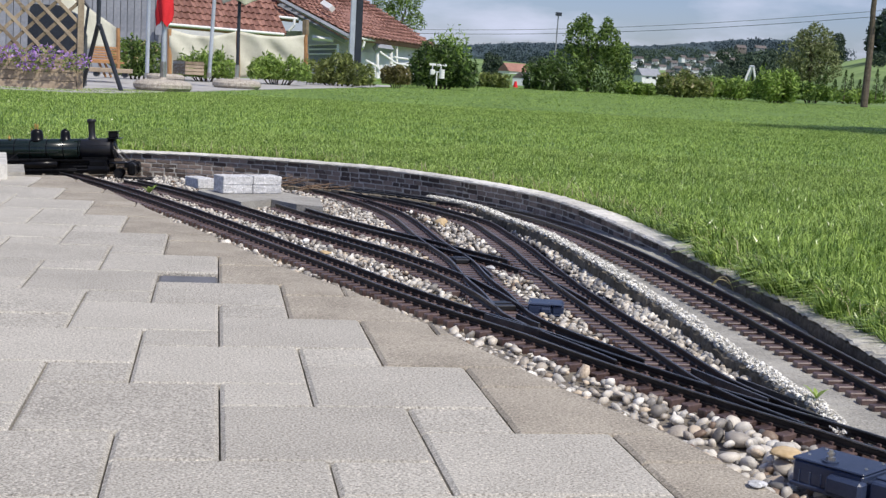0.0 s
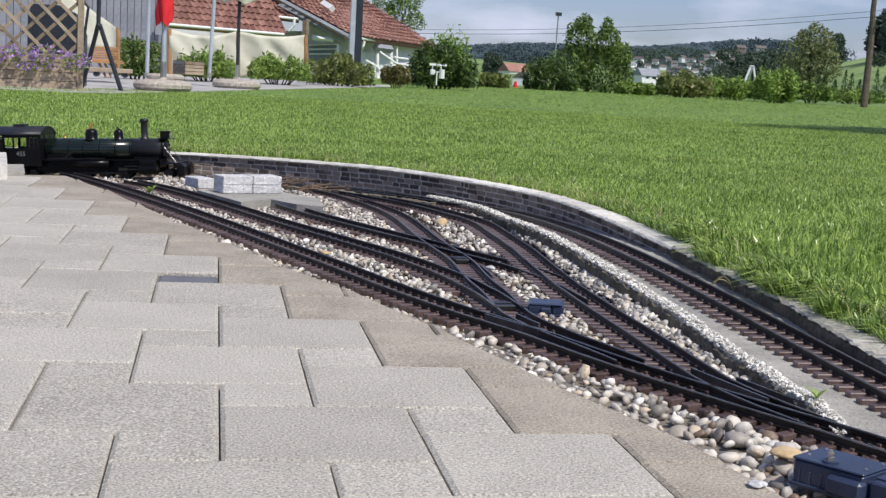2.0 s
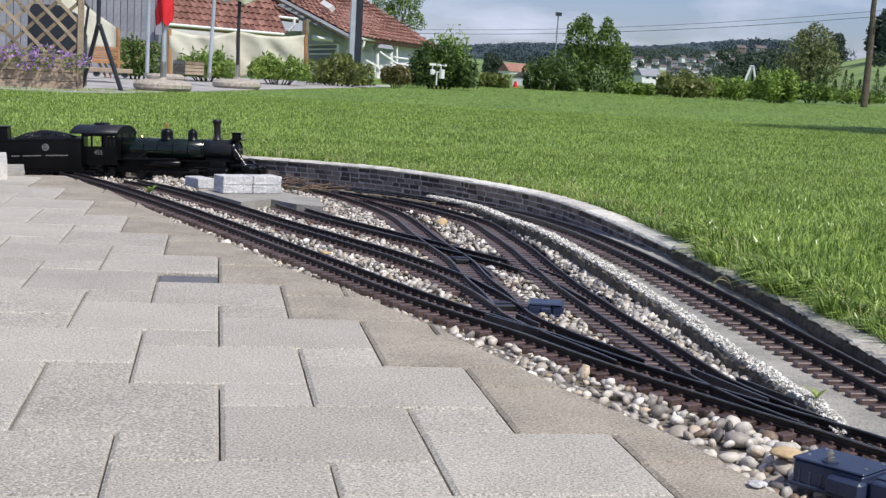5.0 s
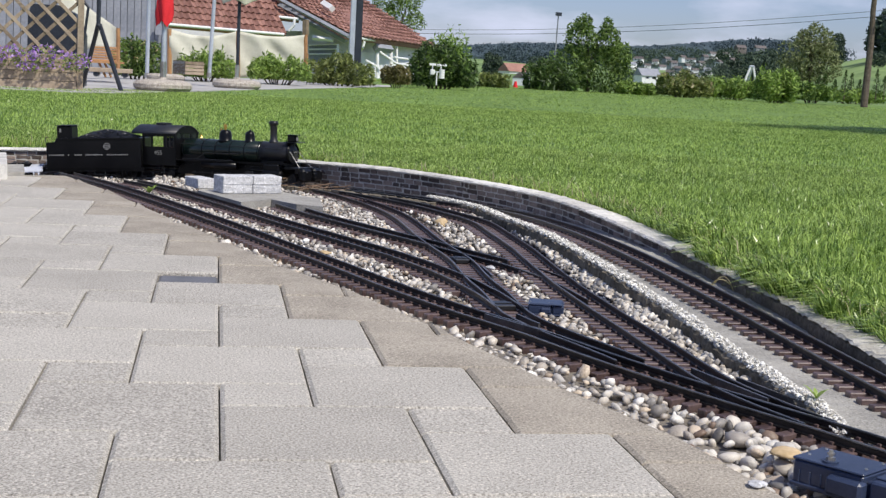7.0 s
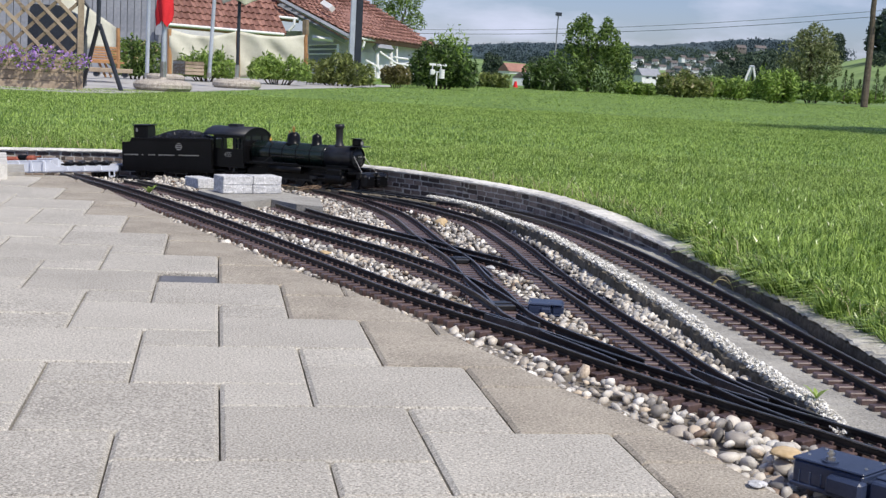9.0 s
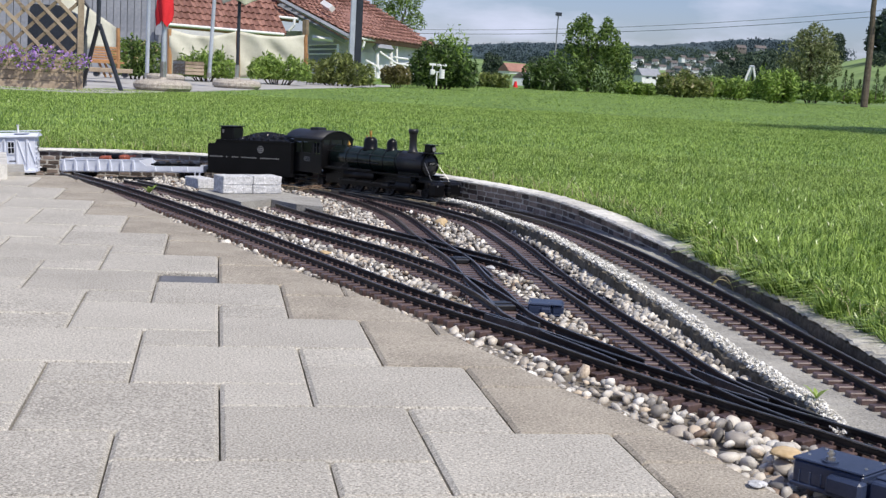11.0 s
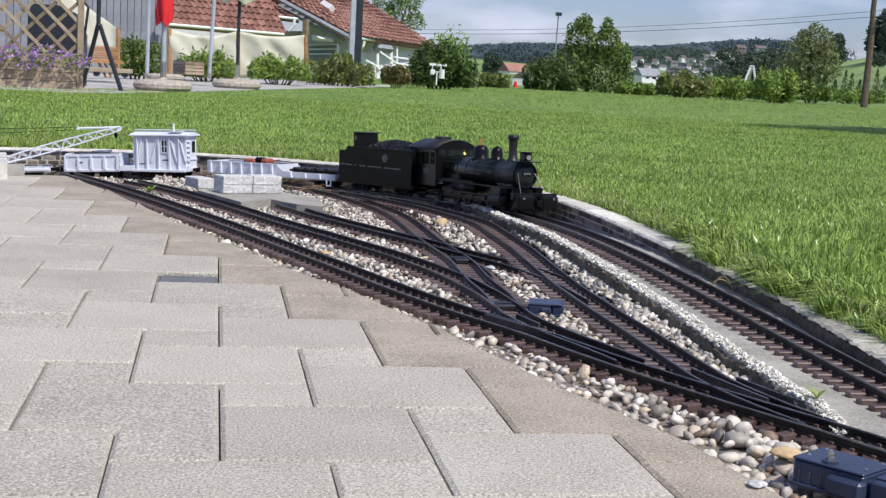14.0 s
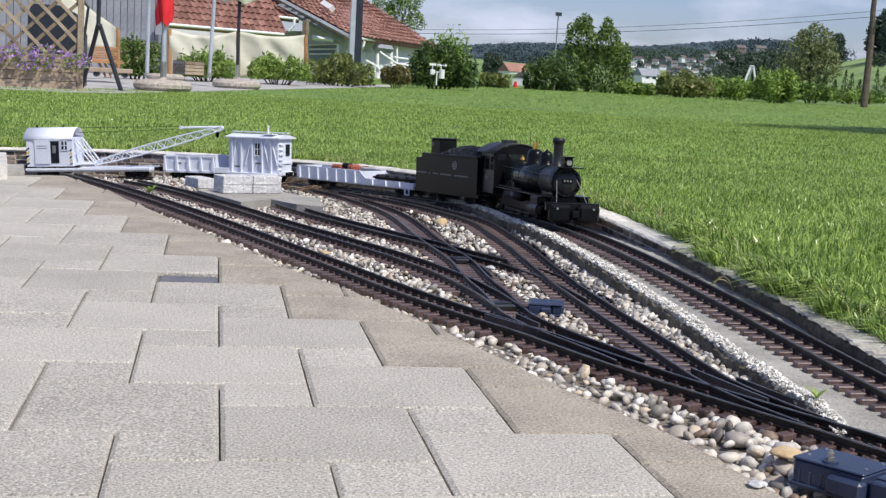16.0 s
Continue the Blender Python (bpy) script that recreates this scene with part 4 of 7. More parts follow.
def tree(name, at, trunk_h, trunk_r, blobs, mat, seed, n, leaf, label, lean=(0, 0)):
    rng = np.random.default_rng(seed)
    th = thing(name, pose(*at), label, "tree", "garden trees")
    bm = bmesh.new()
    steps = 6
    prev = Vector((0, 0, -0.1))
    for k in range(steps):
        t = (k + 1) / steps
        q = Vector((lean[0] * t + rng.uniform(-1, 1) * trunk_r * 0.3, lean[1] * t, trunk_h * t))
        rod(bm, prev, q, trunk_r * (1 - 0.45 * k / steps), trunk_r * (1 - 0.45 * t), 10)
        prev = q
    part("trunk", bm, BARK, th)
    for b in blobs:
        c = Vector(b[:3])
        lb = bmesh.new()
        s = Vector((lean[0] * 0.8, lean[1] * 0.8, min(trunk_h * 0.8, c.z)))
        mid = (s + c) / 2 + Vector((rng.uniform(-0.1, 0.1), 0, 0.1)) * b[3]
        rod(lb, s, mid, trunk_r * 0.42, trunk_r * 0.28, 6)
        rod(lb, mid, c, trunk_r * 0.28, trunk_r * 0.10, 6)
        part("limb", lb, BARK, th)
    pts = crown_points(rng, blobs, n)
    leaves(pts, np.full(len(pts), leaf), mat, rng, "crown", th)
    return th


# patio
def make_patio():
    bm = bmesh.new()
    pts = [(-1.050, 9.518), (-0.626, 10.327), (-0.336, 11.606), (0.552, 14.619), (3.069, 22.849), (3.285, 24.545), (1.649, 24.617), (0.057, 23.908), (-2.072, 20.036), (-9.0, 22.0), (-9.0, 9.4)]
    top = [bm.verts.new((x, y, 0.056)) for x, y in pts]
    low = [bm.verts.new((x, y, -0.2)) for x, y in pts]
    bm.faces.new(top)
    for k in range(len(pts)):
        j = (k + 1) % len(pts)
        bm.faces.new((top[k], top[j], low[j], low[k]))
    bmesh.ops.recalc_face_normals(bm, faces=bm.faces)
    tagged(part("patio", bm, PATIO), "pale concrete patio beside the lawn", "patio", kind="structure")


make_patio()


def make_lattice():
    th = thing("lattice_planter", pose(-1.126, 10.345, 0.047, 0, 0, 4), "weathered wooden planter box with diagonal lattice screen", "planter")
    w = 0.95
    post = part("post", slab(-0.025, 0.025, -0.025, 0.025, -0.02, 1.0, 0.003), WOOD, th)
    part("post", slab(-w - 0.025, -w + 0.025, -0.025, 0.025, -0.02, 1.0, 0.003), WOOD, th)
    for k in range(4):
        part("plank", slab(-w, -0.03 + 0.006 * (k % 2), -0.035, -0.012, 0.0 + 0.073 * k, 0.069 + 0.073 * k, 0.002), WOOD, th)
        part("end_plank", slab(-0.024, -0.002, -0.01, 0.3, 0.0 + 0.073 * k, 0.069 + 0.073 * k, 0.002), WOOD, th)
    part("soil", slab(-w + 0.02, -0.03, 0.0, 0.28, 0.02, 0.27), EARTH, th)
    z0, z1 = 0.30, 1.0
    for sgn in (-1, 1):
        for k in range(-6, 10):
            x = -w + 0.17 * k
            a, b = Vector((x, 0.004 * sgn, z0)), Vector((x + sgn * 0.0 + (z1 - z0) * sgn, 0.004 * sgn, z1))
            t0, t1 = 0.0, 1.0
            lo, hi = -w, 0.0
            dx = b.x - a.x
            for lim, s2 in ((lo, 1), (hi, -1)):
                da, db = (a.x - lim) * s2, (b.x - lim) * s2
                if da < 0 and db < 0:
                    t0, t1 = 1, 0
                elif da < 0:
                    t0 = max(t0, da / (da - db))
                elif db < 0:
                    t1 = min(t1, da / (da - db))
            if t1 - t0 < 0.05:
                continue
            p, q = a.lerp(b, t0), a.lerp(b, t1)
            bm = bmesh.new()
            m = Matrix.Translation((p + q) / 2) @ Matrix.Rotation(-math.atan2(q.z - p.z, q.x - p.x), 4, "Y")
            L = (q - p).length
            box(bm, -L / 2, L / 2, -0.004, 0.004, -0.014, 0.014, 0.001, m)
            part("lattice_bar", bm, WOOD, th)
    rng = np.random.default_rng(31)
    pet = thing("petunias", pose(-1.417, 10.263, 0.259, 0, 0, 4), "trailing purple petunias over the planter edge", "flowers")
    blobs = [(-0.38 + 0.13 * k, rng.uniform(-0.05, 0.05), rng.uniform(0.0, 0.07), 0.11, 0.10, rng.uniform(0.06, 0.11)) for k in range(6)]
    leaves(crown_points(rng, blobs, 900), np.full(900, 0.016), LEAF_LIGHT, rng, "foliage", pet)
    pts = crown_points(rng, [(b[0], b[1] - 0.03, b[2] + 0.02, 0.12, 0.09, b[5] * 1.1) for b in blobs], 420)
    leaves(pts, np.full(len(pts), 0.015), PURPLE, rng, "blossom", pet, 1.3)


make_lattice()


def covered_grill():
    th = thing("covered_grill", pose(-1.397, 11.523, 0.216), "black covered grill behind the lattice", "grill")
    part("cover", prism([(-0.28, -0.3), (0.20, -0.3), (0.20, 0.30), (0.13, 0.48), (0.0, 0.55), (-0.25, 0.55), (-0.28, 0.45)], 0.4), POST_DARK, th)
    bm = bmesh.new()
    rod(bm, (0.20, -0.2, 0.2), (0.24, -0.2, 0.55), 0.012, None, 8)
    rod(bm, (0.24, -0.2, 0.55), (0.12, -0.2, 0.68), 0.012, None, 8)
    part("side_handle", bm, POST_DARK, th)


covered_grill()


def swing_frame():
    th = thing("garden_swing", pose(-1.011, 10.656, 0.046), "dark tubular steel swing frame on the patio", "swing")
    for name, a, b in (("leg", (0.01, 0, 0.56), (0.205, 0, -0.01)), ("leg", (-0.005, 0.05, 0.56), (-0.17, 0.5, 0.02)), ("mast", (0.0, 0, 0.54), (0.0, 0, 1.05))):
        bm = bmesh.new()
        rod(bm, a, b, 0.019, 0.019, 10)
        part(name, bm, POST_DARK, th)
    bm = bmesh.new()
    bmesh.ops.create_uvsphere(bm, u_segments=10, v_segments=6, radius=0.025, matrix=Matrix.Translation((0, 0, 0.55)))
    part("joint", bm, POST_DARK, th)


swing_frame()


def lounger():
    th = thing("sun_lounger", pose(-1.328, 14.242, 0.130, 0, 0, 12), "teak slatted sun lounger on the patio", "lounger")
    for k in range(6):
        part("slat", slab(-0.10 + 0.01 * k, 0.22, -0.02, 0.02, 0.15 + 0.028 * k, 0.170 + 0.028 * k, 0.002), WOOD_WARM, th)
    part("seat", slab(-0.15, 0.26, -0.3, 0.0, 0.13, 0.15), WOOD_WARM, th)
    for x in (-0.13, 0.0, 0.06):
        bm = bmesh.new()
        rod(bm, (x, -0.2, 0.14), (x - 0.06 if x < 0 else x + 0.08, -0.2, -0.02), 0.012, None, 6)
        part("leg", bm, WOOD_WARM, th)
    tb = thing("low_bench", pose(-1.080, 13.760, 0.136, 0, 0, 0), "grey low plank bench on the patio", "bench")
    part("seat", slab(-0.28, 0.17, -0.12, 0.12, 0.03, 0.075, 0.004), WOOD, tb)
    for x in (-0.2, 0.1):
        b = bmesh.new()
        rod(b, (x, -0.1, 0.012), (x, 0.1, 0.012), 0.032, 0.032, 10)
        part("roller", b, POST_DARK, tb)


lounger()


def umbrella(at, pole_r, h, cloth, label, seed, folded, z0=0.5, base_w=0.5):
    th = thing("garden_umbrella", pose(*at), label, "umbrella", "garden umbrellas")
    bm = lathe([(base_w * 0.44, 0.0), (base_w * 0.49, 0.025), (base_w * 0.49, 0.055), (base_w * 0.44, 0.08), (base_w * 0.34, 0.095), (0.04, 0.10), (0.035, 0.12)], 24)
    part("base", bm, FOOT, th, "pebbled concrete foot")
    part("pole", stick((0, 0, 0.06), (0, 0, h), pole_r, pole_r), STEEL_BLUE if cloth is RED else POST_DARK, th)
    part("sleeve", stick((0, 0, 0.06), (0, 0, 0.26), pole_r * 1.35, pole_r * 1.35), STEEL, th)
    rng = random.Random(seed)
    bm = bmesh.new()
    n = 22
    rings = []
    for k in range(9):
        t = k / 8
        z = z0 + (h - z0) * t
        ring = []
        for j in range(n):
            a = 2 * math.pi * j / n
            r = folded * (0.65 + 0.5 * math.sin(min(1.0, t * 1.3 + 0.25) * math.pi) + 0.28 * math.cos(a * 4 + t * 2) * (1 - t * 0.5)) * rng.uniform(0.92, 1.08)
            ring.append(bm.verts.new((r * math.cos(a), r * math.sin(a), z + (0.03 * math.cos(3 * a) if k == 0 else 0))))
        rings.append(ring)
    for p, q in zip(rings, rings[1:]):
        for j in range(n):
            bm.faces.new((p[j], p[(j + 1) % n], q[(j + 1) % n], q[j]))
    bm.faces.new(rings[-1])
    part("canopy", bm, cloth, th, "", True)


umbrella((-0.493, 11.389, 0.060), 0.022, 1.35, RED, "folded red garden umbrella in a round concrete foot", 3, 0.058, 0.60, 0.54)
umbrella((0.216, 14.296, 0.058), 0.020, 1.45, CREAM, "folded cream garden umbrella in a round concrete foot", 5, 0.15, 0.96, 0.56)
spare = thing("umbrella_foot", pose(-0.647, 16.287, 0.074), "spare round concrete umbrella foot", "umbrella foot")
part("disc", lathe([(0.22, 0.0), (0.24, 0.025), (0.24, 0.05), (0.20, 0.075), (0.05, 0.08)], 24), FOOT, spare)

for px, (ax, ay, az), h, lean in ((260, (-0.877, 16.277, 0.090), 1.6, 0.0), (370, (-0.111, 17.298, 0.125), 1.6, 0.06)):
    th = thing("flag_pole", pose(ax, ay, az), "slim pale galvanised steel pole", "pole", "pale poles")
    part("pole", stick((0, 0, 0), (lean, 0, h), 0.026, 0.024), STEEL_BLUE, th)
    part("socket", stick((0, 0, 0), (0, 0, 0.06), 0.034, 0.034), STEEL, th)

th = thing("steel_post", pose(2.232, 21.186, 0.078), "tall square post, pale on one face and dark on the other", "post")
part("pale_profile", slab(-0.10, -0.02, -0.06, 0.06, -0.02, 2.2, 0.004), STEEL_BLUE, th)
part("dark_profile", slab(-0.017, 0.095, -0.05, 0.07, -0.02, 2.2, 0.004), POST_DARK, th)


def cloth_fence():
    th = thing("cloth_screen", pose(0, 0, 0), "cream canvas wind screen slung between wooden posts", "screen")
    ends = [((-0.666, 18.287, 0.099), (-0.683, 18.287, 0.760)), ((0.292, 18.596, 0.129), (0.270, 18.596, 0.790)), ((1.291, 18.956, 0.161), (1.265, 18.958, 0.798))]
    for (b0, t0), (b1, t1), sag in ((ends[0], ends[1], 0.09), (ends[1], ends[2], 0.05)):
        bm = bmesh.new()
        g = {}
        for i in range(25):
            u = i / 24
            lo, hi = Vector(b0).lerp(Vector(b1), u), Vector(t0).lerp(Vector(t1), u)
            for j in range(13):
                v = j / 12
                p = lo.lerp(hi, v)
                p.z -= sag * math.sin(math.pi * u) * v
                p.y += 0.018 * math.sin(u * 9 + v * 6) * math.sin(math.pi * u) + 0.07 * noise.noise(Vector((u * 5 + v * 2.5, v * 1.6, sag * 50)))
                g[i, j] = bm.verts.new(p)
        for i in range(24):
            for j in range(12):
                bm.faces.new((g[i, j], g[i + 1, j], g[i + 1, j + 1], g[i, j + 1]))
        ob = part("canvas", bm, CREAM, th, "", True)
        so = ob.modifiers.new("thickness", "SOLIDIFY")
        so.thickness = 0.006
    for b0, t0 in ends:
        part("post", stick(b0, t0, 0.032, 0.030), WOOD_WARM, th)
    part("stake", stick((1.254, 18.758, 0.153), (1.288, 18.756, 0.525), 0.022, 0.018), WOOD_WARM, th)


cloth_fence()

th = thing("slatted_crate", pose(-0.390, 17.394, 0.147, 0, 0, 35), "stack of grey slatted wooden crates", "crate")
for k in range(4):
    part("slat", slab(-0.15, 0.15, -0.15, -0.135, 0.045 * k, 0.037 + 0.045 * k), WOOD, th)
    part("slat", slab(-0.15, -0.135, -0.13, 0.15, 0.045 * k, 0.037 + 0.045 * k), WHITE, th)
for x in (-0.15, 0.135):
    part("corner_post", slab(x, x + 0.015, -0.13, 0.15, 0.0, 0.18), WOOD, th)


def awning():
    th = thing("awning", pose(0, 0, 0), "cream triangular shade cloth by the house wall", "awning")
    pts = [(-1.849, 14.693, 1.120), (-1.235, 15.754, 0.684), (-1.229, 15.755, 0.420), (-1.685, 14.711, 0.399)]
    bm = bmesh.new()
    v = [bm.verts.new(p) for p in pts]
    bm.faces.new(v)
    bmesh.ops.subdivide_edges(bm, edges=bm.edges, cuts=6, use_grid_fill=True)
    for q in bm.verts:
        q.co.y += 0.06 * noise.noise(q.co * 2)
    so = part("cloth", bm, CREAM, th, "", True).modifiers.new("thickness", "SOLIDIFY")
    so.thickness = 0.006
    part("post", stick((-1.210, 15.957, 0.132), (-1.222, 15.956, 0.683), 0.024, 0.024), WOOD_WARM, th)


awning()


# houses
def tiled(parent, a, b, c, d, rows, cols, seed):
    """Roof tiles over the quad a b (eave) c d (ridge), each a lipped slab."""
    a, b, c, d = (Vector(v) for v in (a, b, c, d))
    rng = random.Random(seed)
    nrm = (b - a).cross(d - a).normalized()
    if nrm.z < 0:
        nrm.negate()
    base = bmesh.new()
    top = [base.verts.new(v - nrm * 0.03) for v in (a, b, c, d)]
    low = [base.verts.new(v - nrm * 0.16) for v in (a, b, c, d)]
    base.faces.new(top)
    base.faces.new(low[::-1])
    for k in range(4):
        j = (k + 1) % 4
        base.faces.new((top[k], top[j], low[j], low[k]))
    bmesh.ops.recalc_face_normals(base, faces=base.faces)
    roof = part("roof", base, TILE, parent)
    up = ((d - a).normalized() + (c - b).normalized()).normalized()
    along = (b - a).normalized()
    m0 = Matrix((along, nrm.cross(along), nrm)).transposed().to_4x4()
    tw, tl = max((b - a).length, (c - d).length) / cols, (d - a).length / rows
    bm = bmesh.new()
    n = 5
    V = {}
    for i in range(n + 1):
        x = (i / n - 0.5) * tw
        z = 0.022 * math.cos(i / n * 2 * math.pi)
        V[i, 0] = bm.verts.new((x, -tl * 0.14, z + 0.045))
        V[i, 1] = bm.verts.new((x, tl, z))
        V[i, 2] = bm.verts.new((x, -tl * 0.14, z + 0.005))
    for i in range(n):
        bm.faces.new((V[i, 0], V[i + 1, 0], V[i + 1, 1], V[i, 1]))
        bm.faces.new((V[i, 2], V[i + 1, 2], V[i + 1, 0], V[i, 0]))
    me = bpy.data.meshes.new("roof_tile")
    bm.to_mesh(me)
    bm.free()
    me.materials.append(TILE)
    for r in range(rows):
        v = r / rows
        p, q = a.lerp(d, v), b.lerp(c, v)
        k = max(1, round((q - p).length / tw))
        for j in range(k):
            o = p.lerp(q, (j + 0.5) / k)
            m = m0.copy()
            m.translation = o + nrm * rng.uniform(0.0, 0.012)
            share("roof_tile", me, roof, m)
    return roof


def quad_wall(name, pts, mat, parent, thick=0.25, label=""):
    bm = bmesh.new()
    f = [bm.verts.new(p) for p in pts]
    n = (Vector(pts[1]) - Vector(pts[0])).cross(Vector(pts[2]) - Vector(pts[0])).normalized()
    if n.y < 0:
        n.negate()
    g = [bm.verts.new(Vector(p) + n * thick) for p in pts]
    bm.faces.new(f)
    bm.faces.new(g[::-1])
    for k in range(len(f)):
        j = (k + 1) % len(f)
        bm.faces.new((f[k], f[j], g[j], g[k]))
    bmesh.ops.recalc_face_normals(bm, faces=bm.faces)
    return part(name, bm, mat, parent, label)


def near_house():
    th = thing("bungalow", pose(0, 0, 0), "white bungalow with red tiled roofs below the patio", "house")
    tiled(th, (-1.70, 38.64, 1.33), (1.98, 39.42, 1.24), (1.39, 41.12, 2.51), (-2.12, 40.54, 2.69), 7, 20, 1)
    tiled(th, (1.27, 40.77, 1.84), (2.44, 40.84, 1.76), (1.83, 42.49, 2.60), (0.55, 42.37, 2.69), 4, 6, 2)
    tiled(th, (3.81, 39.11, 1.32), (8.00, 48.40, 1.26), (5.37, 50.52, 2.96), (1.56, 41.81, 2.55), 12, 24, 3)
    part("ridge_step", stick((4.97, 49.84, 2.70), (7.76, 47.73, 1.26), 0.09, 0.09, 6), TILE, th)
    quad_wall("wall", [(2.68, 40.84, -0.60), (4.02, 40.62, -0.52), (3.96, 40.87, 1.31), (2.60, 41.18, 1.83)], PLASTER, th)
    quad_wall("wall", [(-1.82, 42.66, -0.87), (2.87, 41.88, -0.61), (2.81, 42.16, 1.41), (-1.88, 42.97, 1.33)], PLASTER, th)
    quad_wall("wall", [(4.06, 40.97, -0.53), (7.99, 48.53, -0.53), (7.85, 48.78, 1.19), (4.00, 41.22, 1.27)], PLASTER, th)
    part("verge_board", stick((1.54, 41.38, 2.46), (3.79, 38.82, 1.25), 0.07, 0.07, 4), CLAD, th, "grey verge board")
    part("soffit", stick((1.87, 41.42, 2.14), (3.78, 39.38, 1.18), 0.13, 0.13, 4), CLAD, th, "pale boarded soffit")
    for a, b in (((3.91, 39.23, 1.26), (5.67, 43.64, 1.22)), ((5.72, 43.78, 1.20), (7.19, 47.54, 1.22)), ((-1.70, 38.49, 1.30), (1.92, 39.28, 1.21)), ((1.29, 40.18, 1.77), (2.39, 40.41, 1.72))):
        part("gutter", stick(a, b, 0.045, 0.045), WHITE, th, "white gutter")
    for line in (((2.25, 40.08, 1.71), (2.24, 40.05, 1.52), (2.09, 40.06, 1.34)), ((4.43, 40.41, 1.18), (4.40, 40.40, 1.00), (4.38, 41.10, 0.85)), ((5.92, 44.10, 1.16), (5.98, 43.91, -0.13)), ((3.57, 39.83, 1.04), (3.60, 39.71, 0.16))):
        bm = bmesh.new()
        for a, b in zip(line, line[1:]):
            rod(bm, a, b, 0.04, 0.04, 8)
        part("downpipe", bm, WHITE, th)
    part("bracket", stick((2.56, 39.59, 1.68), (2.57, 39.53, 1.23), 0.10, 0.10, 4), WOOD, th, "dark timber bracket")
    part("awning_box", stick((2.81, 39.98, 1.18), (3.43, 39.87, 1.15), 0.07, 0.07, 4), WHITE, th)
    win = quad_wall("window", [(2.78, 40.60, 0.42), (3.65, 40.46, 0.46), (3.63, 40.54, 1.06), (2.76, 40.68, 0.98)], CLAD, th, 0.05)
    for a, b in (((2.73, 40.54, 0.96), (3.62, 40.39, 1.05)), ((2.74, 40.52, 0.83), (3.62, 40.37, 0.89)), ((2.74, 40.50, 0.69), (3.63, 40.35, 0.74))):
        part("window_bar", stick(a, b, 0.025, 0.025, 4), WHITE, win)
    quad_wall("door", [(4.57, 42.00, -0.17), (5.06, 42.78, -0.16), (5.03, 42.92, 0.86), (4.54, 42.15, 0.87)], WHITE, th, 0.08, "white panel door")
    part("porch_roof", stick((4.97, 42.09, 1.03), (5.55, 42.63, 1.00), 0.13, 0.13, 4), CLAD, th)
    for a, b in (((5.06, 42.28, 0.97), (5.10, 42.10, -0.33)), ((5.68, 43.78, 1.16), (5.75, 43.57, -0.33))):
        part("porch_post", stick(a, b, 0.06, 0.06, 8), WHITE, th)
    for a, b in (((5.09, 41.84, 0.90), (5.65, 41.84, 0.55)), ((4.62, 41.45, 0.60), (4.98, 41.36, 0.41)), ((5.61, 42.30, 0.76), (6.16, 42.92, 0.72)), ((5.61, 42.28, 0.57), (6.16, 42.89, 0.52))):
        part("stair_rail", stick(a, b, 0.035, 0.035, 6), WHITE, th)
    for a, b in (((3.22, 41.71, 2.30), (3.46, 41.14, 2.12)), ((5.06, 47.62, 2.26), (4.84, 46.54, 1.93))):
        part("roof_window", stick(a, b, 0.12, 0.12, 4), WHITE, th, "white framed roof window")
    return th


near_house()


def clad_building():
    th = thing("clad_building", pose(0, 0, 0), "grey vertical-board garden building beside the patio", "building")
    a, b = Vector((-3.861, 19.951, -0.130)), Vector((-0.766, 20.285, 0.027))
    a.z = b.z = -0.1
    quad_wall("wall", [a, b, b + Vector((0, 0, 2.2)), a + Vector((0, 0, 2.2))], CLAD, th, 2.0)
    for k in range(30):
        p = a.lerp(b, (k + 0.5) / 30) + Vector((0, -0.03, 0))
        L = (b - a).length / 30
        part("board", prism([(-L * 0.46, 0.0), (L * 0.46, 0.0), (L * 0.46, 2.2), (-L * 0.46, 2.2)], 0.03), CLAD, th).location = p
    part("meter_box", slab(-0.05, 0.05, -0.06, 0.06, 0.0, 0.16), CLAD, th).location = Vector((-0.904, 20.080, 0.693))


clad_building()
# shrubs along patio and lawn edge
shrub("flowering_bush", (-1.031, 16.769, 0.112), 0.62, 0.52, LEAF, 41, 1500, 0.030, "leafy green bush with yellow flowers by the patio", "shrub", flowers=STRAW)
shrub("border_shrub", (-0.152, 17.798, 0.124), 0.95, 0.36, LEAF_LIGHT, 42, 1100, 0.032, "light green border planting before the canvas screen", spiky=0.3)
shrub("border_shrub", (0.854, 18.279, 0.139), 0.95, 0.36, LEAF_LIGHT, 43, 1500, 0.032, "light green border planting before the canvas screen", spiky=0.2)
shrub("border_shrub", (1.901, 20.213, 0.096), 1.10, 0.50, LEAF_OLIVE, 44, 1900, 0.034, "rounded olive green shrub at the house corner")
shrub("border_shrub", (2.984, 21.602, 0.128), 0.48, 0.36, LEAF_RED, 45, 900, 0.034, "small reddish olive shrub beside the lawn")
shrub("laurel_bush", (4.019, 23.471, 0.119), 1.30, 0.78, LEAF_DARK, 46, 2600, 0.045, "dense dark green laurel with pale blossoms", flowers=LEAF_LIGHT, spiky=0.15)
shrub("wispy_bush", (4.901, 27.379, 0.105), 0.9, 1.05, LEAF_LIGHT, 47, 1100, 0.04, "wispy light green bush behind the laurel", spiky=0.5)
shrub("low_bush", (6.836, 32.101, 0.078), 0.8, 0.40, LEAF_OLIVE, 48, 700, 0.05, "low olive bush at the lawn edge")
shrub("broad_bush", (8.417, 32.768, 0.074), 1.35, 0.80, LEAF_DARK, 49, 1900, 0.055, "dark rounded bush at the lawn edge")
shrub("hedge_bush", (10.876, 33.111, 0.074), 1.3, 0.34, LEAF_LIGHT, 51, 900, 0.055, "low trimmed hedge bush at the lawn edge")
